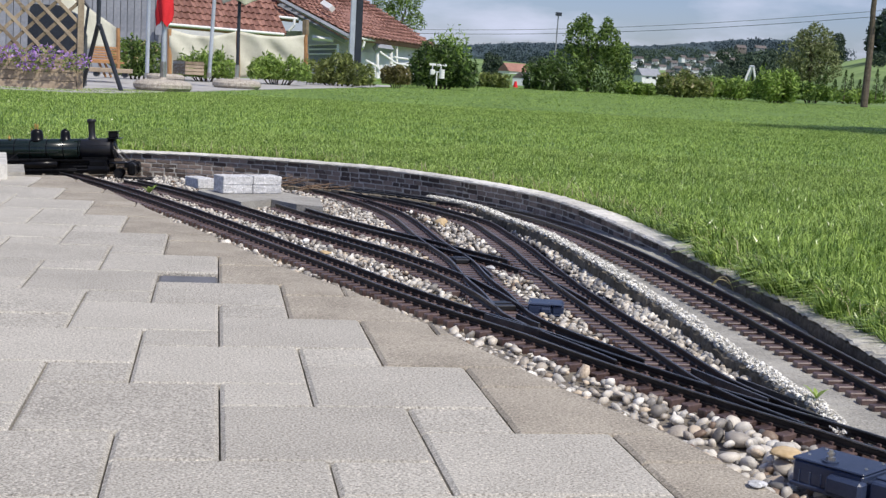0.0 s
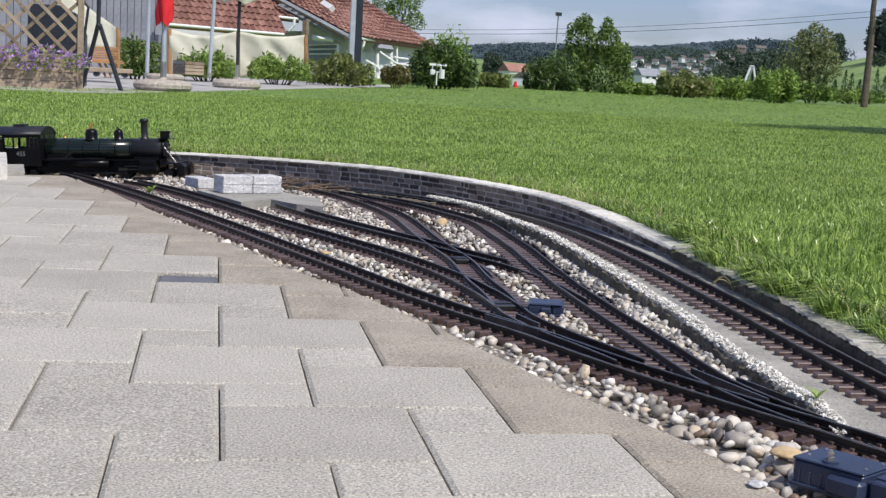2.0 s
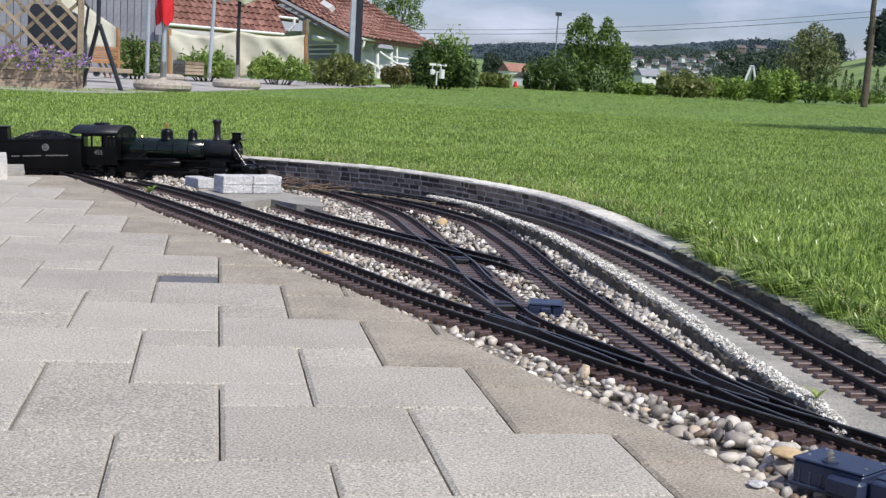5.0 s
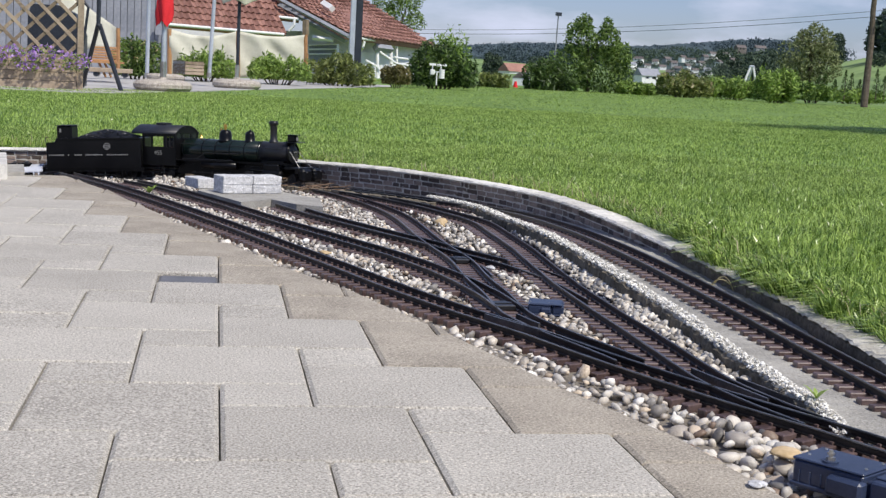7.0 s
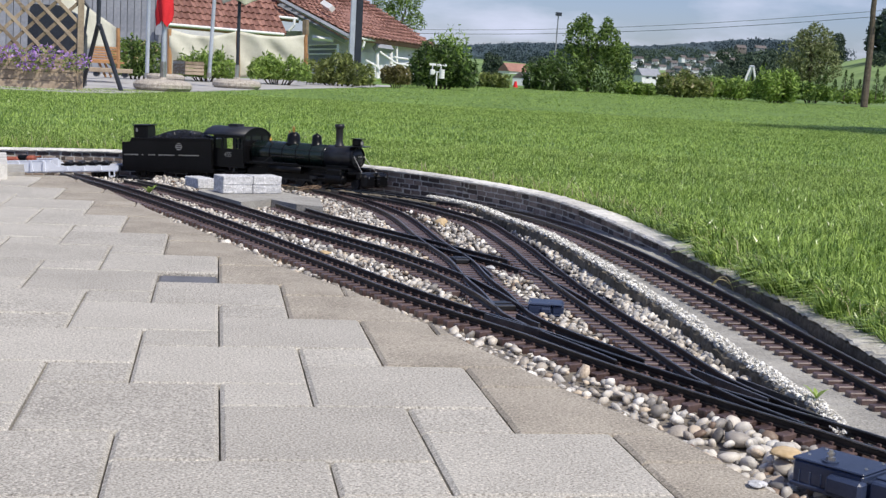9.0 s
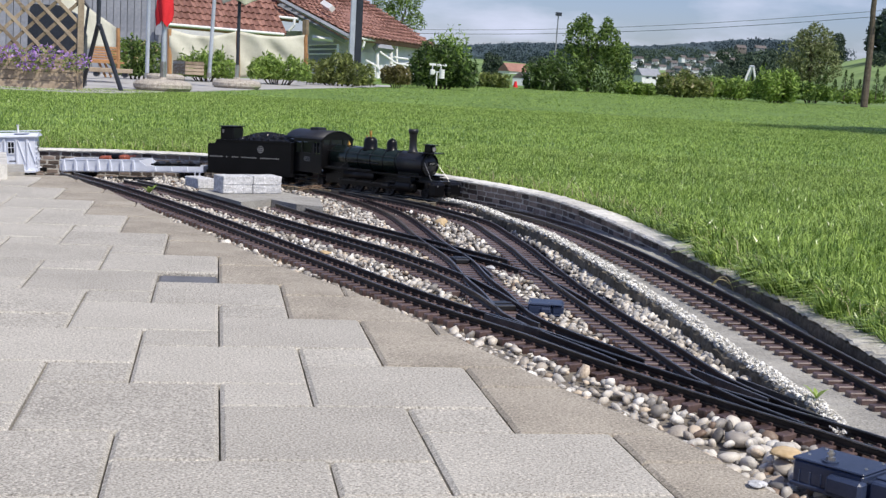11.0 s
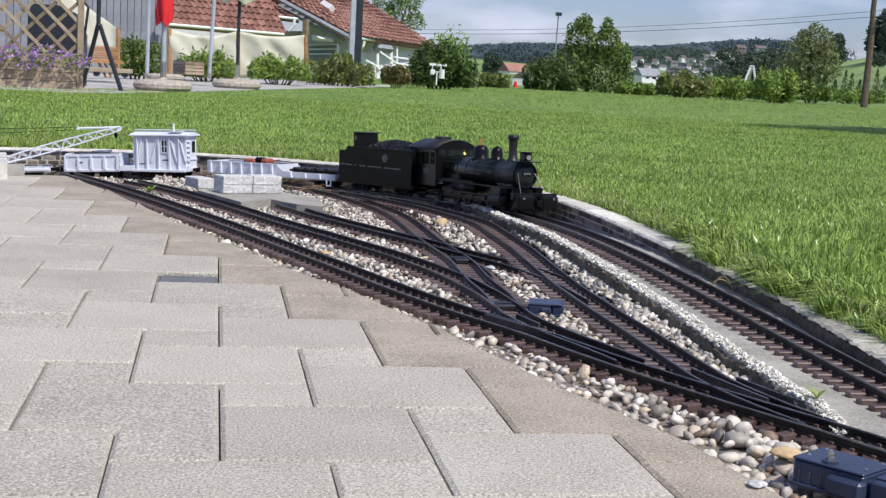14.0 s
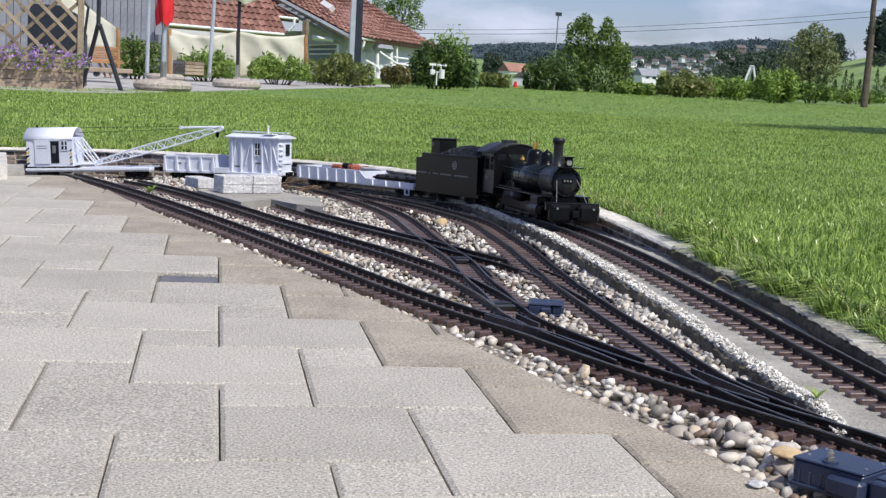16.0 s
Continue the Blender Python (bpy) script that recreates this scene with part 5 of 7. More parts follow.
shrub("rose_bush", (11.723, 31.772, 0.106), 1.45, 0.66, LEAF_OLIVE, 52, 1500, 0.055, "loose yellow-green bush with pale flowers", flowers=STRAW)
shrub("hedge_bush", (13.212, 32.281, 0.124), 1.5, 0.55, LEAF_LIGHT, 53, 1300, 0.055, "olive green hedge bush at the lawn edge", spiky=0.2)
shrub("grass_clump", (13.479, 30.006, 0.116), 1.15, 0.82, LEAF_LIGHT, 54, 1300, 0.06, "tall yellow-green ornamental grass clump", spiky=0.6)
shrub("hedge_bush", (15.878, 33.316, 0.168), 1.2, 0.50, LEAF_LIGHT, 55, 900, 0.06, "ragged light green hedge bush")
shrub("meadow_bush", (20.428, 40.007, 0.131), 2.4, 0.42, LEAF_LIGHT, 56, 1000, 0.07, "rough meadow growth beyond the lawn", spiky=0.4)
tree("lilac_tree", (9.668, 33.472, 0.078), 0.9, 0.05, [(-0.50, 0, 0.55, 0.62, 0.5, 0.62), (0.40, 0.1, 0.55, 0.80, 0.55, 0.66), (-0.30, 0, 1.35, 0.42, 0.4, 0.50), (0.45, 0, 1.25, 0.40, 0.4, 0.5), (-0.22, 0, 1.72, 0.24, 0.24, 0.28), (0.42, 0, 1.62, 0.16, 0.16, 0.34), (0.8, 0, 0.9, 0.35, 0.35, 0.45)], LEAF, 50, 7500, 0.062, "full green lilac tree at the far lawn edge")
tree("willow_tree", (31.204, 66.992, 0.152), 2.4, 0.16, [(-0.3, 0, 1.9, 1.5, 1.2, 1.3), (0.7, 0, 1.7, 1.0, 1.0, 1.2), (-0.9, 0, 1.2, 0.7, 0.8, 0.9), (0.2, 0, 3.0, 0.8, 0.8, 0.9), (0.8, 0, 2.9, 0.45, 0.45, 0.7), (-0.5, 0, 2.9, 0.45, 0.45, 0.6)], LEAF_WILLOW, 60, 4600, 0.12, "grey-green willow beyond the garden")
tree("house_tree", (7.80, 58.1, -0.55), 3.0, 0.13, [(-0.72, 0.00, 3.28, 0.79, 0.79, 0.59), (0.13, 0.00, 3.41, 0.85, 0.79, 0.66), (0.72, 0.00, 3.01, 0.55, 0.52, 0.45), (0.39, 0.00, 4.06, 0.66, 0.66, 0.66), (-0.52, 0.00, 4.06, 0.79, 0.79, 0.66)], LEAF, 61, 2300, 0.09, "leafy tree rising behind the bungalow")
tree("fruit_tree", (16.224, 30.928, 0.110), 3.6, 0.095, [(1.5, 0, 4.2, 1.6, 1.4, 1.1), (0.2, 0, 4.6, 1.4, 1.2, 1.1), (-0.95, 0, 3.30, 0.30, 0.3, 0.5)], LEAF_DARK, 62, 2200, 0.09, "tall bare-trunked fruit tree on the lawn", lean=(0.03, 0))
tree("shade_tree", (7.5, 7.5, 0.0), 2.4, 0.12, [(0.2, 0, 3.2, 1.3, 1.5, 0.9), (0.9, 0.3, 3.6, 1.2, 1.2, 0.8), (0.4, -1.0, 3.1, 1.1, 1.0, 0.7), (0.0, -1.8, 3.0, 1.0, 0.9, 0.6), (-0.9, 0.3, 2.9, 1.0, 0.5, 0.35)], LEAF_DARK, 63, 8000, 0.10, "garden tree shading a patch of lawn")

for k in range(8):
    rng = np.random.default_rng(70 + k)
    at = [(19.000, 39.584, 0.289), (18.732, 38.605, 0.283), (19.872, 40.278, 0.316), (19.719, 39.241, 0.334), (20.332, 40.054, 0.344), (21.462, 41.726, 0.359), (20.577, 38.811, 0.388), (21.251, 39.588, 0.402)][k]
    th = thing("young_conifer", pose(*at), "small dark columnar conifer in a row", "conifer", "conifer row")
    h = (0.62, 0.68, 0.5, 0.78, 0.7, 0.5, 0.8, 0.6)[k]
    part("trunk", stick((0, 0, -0.15), (0, 0, h * 0.9), 0.02, 0.006, 6), BARK, th)
    n = 260
    t = rng.random(n)
    a = rng.uniform(0, 2 * math.pi, n)
    r = 0.15 * (1 - t) ** 0.7 * rng.uniform(0.5, 1.1, n)
    leaves(np.stack([r * np.cos(a), r * np.sin(a), t * h], 1), np.full(n, 0.045), LEAF_DARK, rng, "foliage", th, 0.4)

# weather station
th = thing("weather_station", pose(3.827, 22.489, 0.147), "small white weather station on a short mast", "weather station")
part("mast", stick((0, 0, -0.02), (0, 0, 0.22), 0.014, 0.014), WHITE, th)
part("sensor_box", slab(-0.12, -0.04, -0.04, 0.04, 0.16, 0.25, 0.01), WHITE, th)
part("rain_gauge", stick((0.09, 0, 0.10), (0.09, 0, 0.26), 0.05, 0.05, 14), WHITE, th)
part("crossbar", slab(-0.11, 0.12, -0.01, 0.01, 0.20, 0.225), WHITE, th)
bm = bmesh.new()
for a in (0, 2.1, 4.2):
    rod(bm, (0.07, 0, 0.33), (0.07 + 0.07 * math.cos(a), 0.07 * math.sin(a), 0.33), 0.008, None, 6)
    bmesh.ops.create_uvsphere(bm, u_segments=8, v_segments=6, radius=0.025, matrix=Matrix.Translation((0.07 + 0.08 * math.cos(a), 0.08 * math.sin(a), 0.33)))
rod(bm, (0.07, 0, 0.22), (0.07, 0, 0.34), 0.01, None, 6)
part("anemometer", bm, WHITE, th)
bm = bmesh.new()
rod(bm, (-0.08, 0, 0.25), (-0.08, 0, 0.34), 0.01, None, 6)
box(bm, -0.14, -0.02, -0.006, 0.006, 0.32, 0.36)
part("wind_vane", bm, WHITE, th)

th = thing("marker_cone", pose(7.377, 31.985, 0.080), "small red and white marker at the lawn edge", "marker")
part("cone", stick((0, 0, 0), (0, 0, 0.15), 0.06, 0.03, 12), RED, th)

# swing set, light mast, power lines
th = thing("swing_set", pose(23.428, 56.196, 0.295), "blue and white timber swing frame in the next garden", "swing")
for a, b, m in (((-0.42, 0, -0.2), (0.0, 0, 1.05), WHITE), ((0.45, 0, -0.2), (0.12, 0, 1.05), WHITE), ((0.02, 0.4, -0.2), (0.05, 0, 1.05), STEEL_BLUE), ((-0.05, 0, 1.05), (0.18, 0, 1.05), STEEL_BLUE)):
    part("beam", stick(a, b, 0.055, 0.055, 6), m, th)
th = thing("light_mast", pose(29.212, 115.185, -0.306), "thin floodlight mast in the distance", "mast")
part("mast", stick((0, 0, -2), (0.18, 0, 6.2), 0.07, 0.06, 8), CLAD, th)
part("lamp_head", slab(-0.05, 0.42, -0.2, 0.2, 6.1, 6.4), POST_DARK, th)
for a, b in (((32.338, 256.778, 7.298), (96.497, 173.972, 12.157)), ((32.302, 256.782, 8.043), (96.433, 174.007, 12.926))):
    th = thing("power_line", pose(0, 0, 0), "thin overhead power line across the sky", "cable", "power lines")
    a, b = Vector(a), Vector(b)
    bm = bmesh.new()
    prev = a
    for k in range(12):
        t = (k + 1) / 12
        q = a.lerp(b, t) - Vector((0, 0, 1.3 * 4 * t * (1 - t)))
        rod(bm, prev, q, 0.045, 0.045, 5, False)
        prev = q
    part("wire", bm, CLAD, th)


# village and woods
def country_house(at, w, d, h, roof, wall, turn, seed):
    th = thing("village_house", pose(*at, 0, 0, turn), "small white village house with pitched roof", "house", "village houses")
    part("wall", slab(-w / 2, w / 2, -d / 2, d / 2, -h * 1.2, h), wall, th)
    bm = prism([(-d * 0.56, h - 0.1), (d * 0.56, h - 0.1), (0, h + d * 0.36)], w * 1.06, "X")
    part("roof", bm, roof, th)
    for k in range(2):
        part("window", slab(-w * 0.3 + w * 0.35 * k, -w * 0.12 + w * 0.35 * k, -d / 2 - 0.05, -d / 2 + 0.05, h * 0.4, h * 0.72), GLASS, th)


SLATE = material("dark_roof", (0.08, 0.070, 0.068), (0.17, 0.150, 0.145), 0.9, 0.2, 2)
spots = [(125.333, 399.657, 5.190), (157.459, 494.381, 8.592), (139.203, 426.722, 5.438), (163.552, 492.404, 8.075), (153.309, 453.652, 5.847), (180.373, 528.949, 9.814), (163.457, 471.320, 7.303), (138.693, 395.233, 4.729), (199.637, 564.607, 11.325), (158.012, 441.435, 6.171),
         (189.367, 525.804, 9.849), (146.931, 402.911, 4.584), (179.482, 486.836, 7.893), (222.586, 598.839, 13.099), (153.996, 410.964, 4.888), (239.988, 635.036, 15.186), (192.818, 503.195, 9.195), (252.487, 651.671, 16.480), (205.750, 519.626, 10.294), (130.017, 377.073, 3.426), (128.794, 356.301, 2.641), (123.953, 336.781, 2.192), (121.989, 358.680, 2.100), (123.187, 347.684, 2.003)]
for k, at in enumerate(spots):
    r = random.Random(k + 5)
    s = at[1] / 640
    country_house(at, r.uniform(2.2, 5.0) * s, r.uniform(2.2, 3.4) * s, r.uniform(0.7, 1.4) * s, r.choice((SLATE, SLATE, SLATE, SLATE, CLAD)), r.choice((WHITE, PLASTER, PLASTER, CLAD)), r.uniform(-40, 40), k)
country_house((71.201, 217.495, 0.794), 3.5, 3.2, 0.9, CLAD, WHITE, 8, 90)
country_house((43.170, 194.080, 0.928), 3.6, 3.0, 0.2, TILE, WHITE, 20, 91)
country_house((33.176, 145.080, -0.410), 1.5, 1.5, 0.7, SLATE, WHITE, 60, 92)
country_house((281.539, 704.722, 20.709), 5.5, 4.0, 1.7, SLATE, SLATE, 10, 93)
country_house((298.897, 719.251, 22.396), 6.0, 4.0, 0.8, SLATE, CLAD, 0, 94)
country_house((221.597, 469.211, 17.045), 3.4, 3.0, 1.6, TILE, TILE, 35, 95)


def woods(name, spots, label, n_each=160, seed=80, mat=None):
    """Far woods: clumps of crowns, joined."""
    rng = np.random.default_rng(seed)
    P, S = [], []
    for x, y, z, w, h in spots:
        k = n_each
        d = rng.normal(size=(k, 3))
        d /= np.linalg.norm(d, axis=1)[:, None]
        p = d * np.array([w, w, h]) * (0.6 + 0.4 * rng.random((k, 1)))
        P.append(p + np.array([x, y, z]))
        S.append(np.full(k, h * 0.13))
    ob = leaves(np.concatenate(P), np.concatenate(S), mat or FOREST, rng, name, None, 1.0)
    tagged(ob, label, "woods", kind="stuff")


rng_w = random.Random(17)
ridge = []
A0, A1 = Vector((264.851, 1475.228, 18.738)), Vector((697.667, 1549.037, 45.389))
T0, T1 = Vector((264.045, 1475.373, 33.525)), Vector((696.138, 1549.724, 64.939))
for k in range(64):
    t = k / 63
    b, tp = A0.lerp(A1, t), T0.lerp(T1, t)
    ht = (tp.z - b.z) * (0.75 + 0.2 * math.sin(t * 9) + rng_w.uniform(-0.08, 0.12))
    for j in range(3):
        ridge.append((b.x + rng_w.uniform(-6, 6), b.y - 60 * j + rng_w.uniform(-20, 20), b.z + ht * 0.42 - 5 * j, 10, ht * 0.62))
# the ridge's blue is painted haze, carried by FOREST
woods("woods", ridge, "dark wooded ridge on the horizon, tinted blue-green for haze", 150)
rows_v, rows_f = [], []
for k in range(161):
    t = k / 160
    b, tp = A0.lerp(A1, t), T0.lerp(T1, t)
    ht = (tp.z - b.z) * (0.80 + 0.16 * math.sin(t * 9) + 0.10 * noise.noise(Vector((t * 60, 0, 0))))
    rows_v += [(b.x, b.y - 40, b.z - 25), (b.x, b.y - 30, b.z), (b.x, b.y, b.z + ht * 0.6 + rng_w.uniform(-1, 1)), (b.x, b.y + 40, b.z + ht + rng_w.uniform(-0.6, 0.8)), (b.x, b.y + 160, b.z - 25)]
for k in range(160):
    for j in range(4):
        a = k * 5 + j
        rows_f.append((a, a + 5, a + 6, a + 1))
tagged(raw("wooded_ridge", rows_v, rows_f, FOREST), "dense dark forest covering the far ridge, haze tint in its colour", "woods", kind="stuff")
near_woods = []
for (x, y, z), w, h in (((150.029, 369.591, 6.011), 5, 4), ((146.764, 349.307, 5.048), 5, 4), ((145.671, 371.325, 4.796), 4, 3.4), ((165.129, 384.969, 7.394), 5, 4), ((169.783, 382.945, 5.971), 5, 4), ((196.729, 480.142, 10.734), 6, 3.4), ((225.278, 576.417, 14.226), 6, 4), ((217.912, 514.655, 12.762), 7, 4),
                          ((83.064, 410.500, 2.871), 2.2, 4.5), ((85.306, 410.041, 2.646), 2.0, 4.2), ((98.137, 407.169, 4.734), 4, 2.4), ((71.011, 228.048, 0.922), 2.4, 1.6), ((224.352, 467.904, 18.832), 3.0, 3.8), ((185.506, 386.719, 12.061), 3.0, 3.4), ((196.602, 381.214, 11.299), 3.0, 2.6),
                          ((239.781, 460.207, 20.830), 8, 9), ((242.203, 458.940, 22.978), 9, 10), ((235.519, 439.847, 20.286), 9, 10), ((119.637, 338.333, 3.121), 4, 1.2), ((115.275, 360.887, 3.278), 5, 1.6), ((117.797, 307.052, 2.814), 5, 2.2), ((158.740, 419.865, 6.521), 5, 1.8), ((219.932, 663.346, 14.159), 16, 4), ((266.517, 753.093, 18.898), 18, 4), ((226.932, 724.123, 15.943), 16, 4)):
    near_woods.append((x, y, z, w, h))
for k, (x, y, z) in enumerate(spots):
    q = random.Random(k + 70)
    s = y / 640
    near_woods.append((x + q.uniform(-4, 4) * s, y - 5, z - q.uniform(0.6, 1.6) * s, q.uniform(2, 3.6) * s, q.uniform(0.8, 1.5) * s))
woods("copses", near_woods, "scattered dark trees and copses round the village", 900, 81, COPSE)


# ---- train ----
VEHICLES = []
AXLES = []
RODS = []


def wheel_mesh(r, width=0.052, tread=0.006, axle=0.003):
    """Two flanged wheels with spokes on one axle, lying along y."""
    bm = bmesh.new()
    for sgn in (-1, 1):
        y = sgn * width / 2
        rod(bm, (0, y - 0.003 * sgn, 0), (0, y + 0.003 * sgn, 0), r, r, 20)
        rod(bm, (0, y - 0.0042 * sgn, 0), (0, y - 0.003 * sgn, 0), r + 0.0015, r + 0.0015, 20)
        rod(bm, (0, y, 0), (0, y + 0.0045 * sgn, 0), r * 0.28, r * 0.22, 10)
        for k in range(8):
            a = 2 * math.pi * k / 8
            rod(bm, (math.cos(a) * r * 0.2, y + 0.0036 * sgn, math.sin(a) * r * 0.2), (math.cos(a) * r * 0.86, y + 0.0036 * sgn, math.sin(a) * r * 0.86), r * 0.06, None, 5)
    rod(bm, (0, -width / 2, 0), (0, width / 2, 0), axle, None, 8)
    me = bpy.data.meshes.new("wheelset")
    bm.to_mesh(me)
    bm.free()
    me.materials.append(SMOKEBOX)
    return me


WHEEL_BIG, WHEEL_SMALL = wheel_mesh(0.022), wheel_mesh(0.0145)


def wheelset(parent, x, z, me, r):
    ob = share("wheelset", me, parent, pose(x, 0, z))
    AXLES.append((ob, x, z, r))
    return ob


def truck(parent, x, mat=LOCO, base=0.042):
    """An arch-bar truck: side frames, bolster, springs and two wheelsets."""
    bm = bmesh.new()
    for sgn in (-1, 1):
        y = sgn * 0.036
        pts = [(-base / 2 - 0.012, 0.016), (-base / 2 + 0.004, 0.022), (-0.008, 0.026), (0.008, 0.026), (base / 2 - 0.004, 0.022), (base / 2 + 0.012, 0.016)]
        low = [(-base / 2 - 0.010, 0.012), (-base / 2 + 0.006, 0.010), (-0.008, 0.006), (0.008, 0.006), (base / 2 - 0.006, 0.010), (base / 2 + 0.010, 0.012)]
        for line in (pts, low):
            for a, b in zip(line, line[1:]):
                rod(bm, (x + a[0], y, a[1]), (x + b[0], y, b[1]), 0.0022, None, 6)
        for dx in (-0.006, 0.006):
            rod(bm, (x + dx, y, 0.007), (x + dx, y, 0.025), 0.003, None, 8)
        for dx in (-base / 2, base / 2):
            box(bm, x + dx - 0.005, x + dx + 0.005, y - 0.003, y + 0.004, 0.009, 0.020, 0.001)
    box(bm, x - 0.006, x + 0.006, -0.036, 0.036, 0.012, 0.024)
    part("truck_frame", bm, mat, parent)
    for dx in (-base / 2, base / 2):
        wheelset(parent, x + dx, 0.0145, WHEEL_SMALL, 0.0145)


def coupler(parent, x, sgn, mat=LOCO):
    bm = bmesh.new()
    box(bm, min(x, x + sgn * 0.02), max(x, x + sgn * 0.02), -0.004, 0.004, 0.024, 0.034, 0.001)
    box(bm, min(x + sgn * 0.016, x + sgn * 0.028), max(x + sgn * 0.016, x + sgn * 0.028), -0.009, 0.007, 0.021, 0.036, 0.002)
    part("coupler", bm, mat, parent)


def arched_roof(x0, x1, half, eave, crown, thick=0.003, n=12):
    """A curved roof sheet along x."""
    bm = bmesh.new()
    out, inn = [], []
    for k in range(n + 1):
        a = -1 + 2 * k / n
        y = half * a
        z = eave + (crown - eave) * (1 - abs(a) ** 2.3)
        out.append((y, z))
        inn.append((y * 0.97, z - thick))
    sec = out + inn[::-1]
    va = [bm.verts.new((x0, y, z)) for y, z in sec]
    vb = [bm.verts.new((x1, y, z)) for y, z in sec]
    for k in range(len(sec)):
        j = (k + 1) % len(sec)
        bm.faces.new((va[k], va[j], vb[j], vb[k]))
    m = n + 1
    for k in range(n):
        bm.faces.new((va[k], va[k + 1], va[2 * m - 2 - k], va[2 * m - 1 - k]))
        bm.faces.new((vb[k], vb[k + 1], vb[2 * m - 2 - k], vb[2 * m - 1 - k]))
    bmesh.ops.recalc_face_normals(bm, faces=bm.faces)
    return bm


def make_locomotive():
    lo = thing("steam_locomotive", pose(0, 0, 0), "black model steam locomotive with tall stack and green-black boiler", "locomotive")
    zc = 0.095
    bm = lathe([(0.033, -0.335), (0.037, -0.33), (0.037, -0.25), (0.0355, -0.20), (0.0345, -0.036), (0.030, -0.035)], 28, "X")
    bmesh.ops.translate(bm, verts=bm.verts, vec=(0, 0, zc))
    boiler = part("boiler", bm, LOCO_GREEN, lo, "green-black boiler jacket", True)
    for x in (-0.325, -0.25, -0.20, -0.145, -0.09, -0.04):
        r = float(np.interp(x, [-0.33, -0.25, -0.2, -0.036], [0.0374, 0.0374, 0.036, 0.035]))
        b = lathe([(r - 0.002, x - 0.0016), (r + 0.0006, x - 0.0012), (r + 0.0006, x + 0.0012), (r - 0.002, x + 0.0016)], 28, "X")
        bmesh.ops.translate(b, verts=b.verts, vec=(0, 0, zc))
        part("boiler_band", b, LOCO, boiler)
    bm = lathe([(0.030, -0.036), (0.0348, -0.034), (0.0348, 0.062), (0.033, 0.066), (0.0335, 0.069), (0.029, 0.070), (0.026, 0.0735), (0.012, 0.077), (0.004, 0.0785)], 28, "X")
    bmesh.ops.translate(bm, verts=bm.verts, vec=(0, 0, zc))
    sb = part("smokebox", bm, SMOKEBOX, lo, "graphite grey smokebox", True)
    rim = lathe([(0.026, 0.069), (0.030, 0.0745), (0.033, 0.0745), (0.0355, 0.071), (0.0345, 0.066)], 28, "X")
    bmesh.ops.translate(rim, verts=rim.verts, vec=(0, 0, zc))
    part("door_ring", rim, LOCO, sb)
    plate = part("number_plate", slab(0.078, 0.0805, -0.013, 0.013, zc - 0.002, zc + 0.009, 0.0008), LOCO, sb)
    for y in (-0.007, 0.0, 0.007):
        part("plate_bar", slab(0.0805, 0.0811, y - 0.0015, y + 0.0015, zc + 0.001, zc + 0.006), LETTER, plate)
    part("lamp_shelf", slab(0.056, 0.098, -0.032, 0.032, 0.1275, 0.1300, 0.0006), LOCO, lo)
    bm = bmesh.new()
    for a in np.linspace(0, 2 * math.pi, 14, endpoint=False):
        rod(bm, (0.072, 0.0295 * math.cos(a), zc + 0.0295 * math.sin(a)), (0.0775, 0.0295 * math.cos(a), zc + 0.0295 * math.sin(a)), 0.0016, None, 6)
    part("door_dogs", bm, SMOKEBOX, sb)
    part("smokestack", lathe([(0.017, 0.124), (0.0155, 0.130), (0.0115, 0.136), (0.0108, 0.150), (0.0112, 0.178), (0.0125, 0.182), (0.0148, 0.184), (0.0148, 0.190), (0.0125, 0.1945), (0.0095, 0.1945), (0.0090, 0.15)], 24), SMOKEBOX, lo, "tall straight smokestack with a rolled cap", True)
    sand = lathe([(0.0195, 0.122), (0.0180, 0.129), (0.0158, 0.131), (0.0155, 0.146), (0.0142, 0.1535), (0.0108, 0.1585), (0.005, 0.1608), (0.002, 0.164), (0.001, 0.165)], 22)
    bmesh.ops.translate(sand, verts=sand.verts, vec=(-0.0885, 0, 0))
    part("sand_dome", sand, LOCO, lo, "", True)
    steam = lathe([(0.0245, 0.122), (0.0230, 0.129), (0.0205, 0.132), (0.0204, 0.146), (0.0190, 0.154), (0.0148, 0.1602), (0.008, 0.163), (0.0015, 0.1637)], 24)
    bmesh.ops.translate(steam, verts=steam.verts, vec=(-0.182, 0, 0))
    dome = part("steam_dome", steam, LOCO, lo, "", True)
    bm = bmesh.new()
    for x, y, h in ((-0.188, 0.005, 0.181), (-0.177, -0.005, 0.179)):
        rod(bm, (x, y, 0.158), (x, y, h), 0.0026, 0.0022, 8)
        rod(bm, (x, y, h - 0.010), (x, y, h - 0.007), 0.0045, 0.0045, 8)
        rod(bm, (x, y, h - 0.004), (x, y, h), 0.0042, 0.0032, 8)
    rod(bm, (-0.199, 0, 0.150), (-0.199, 0, 0.166), 0.002, 0.0026, 8)
    part("safety_valves", bm, BRASS, dome, "brass safety valves and whistle")
    bell = bmesh.new()
    rod(bell, (-0.272, -0.006, 0.129), (-0.272, -0.006, 0.146), 0.0016, None, 6)
    rod(bell, (-0.272, -0.006, 0.134), (-0.272, -0.006, 0.141), 0.0065, 0.003, 12)
    part("bell", bell, BRASS, lo, "small brass bell")
    # headlight
    hl = part("headlight", slab(0.056, 0.083, -0.010, 0.010, 0.131, 0.151, 0.002), LOCO, lo)
    b = bmesh.new()
    rod(b, (0.082, 0, 0.140), (0.0865, 0, 0.140), 0.0095, 0.0095, 18)
    part("lamp_rim", b, LOCO, hl)
    b = bmesh.new()
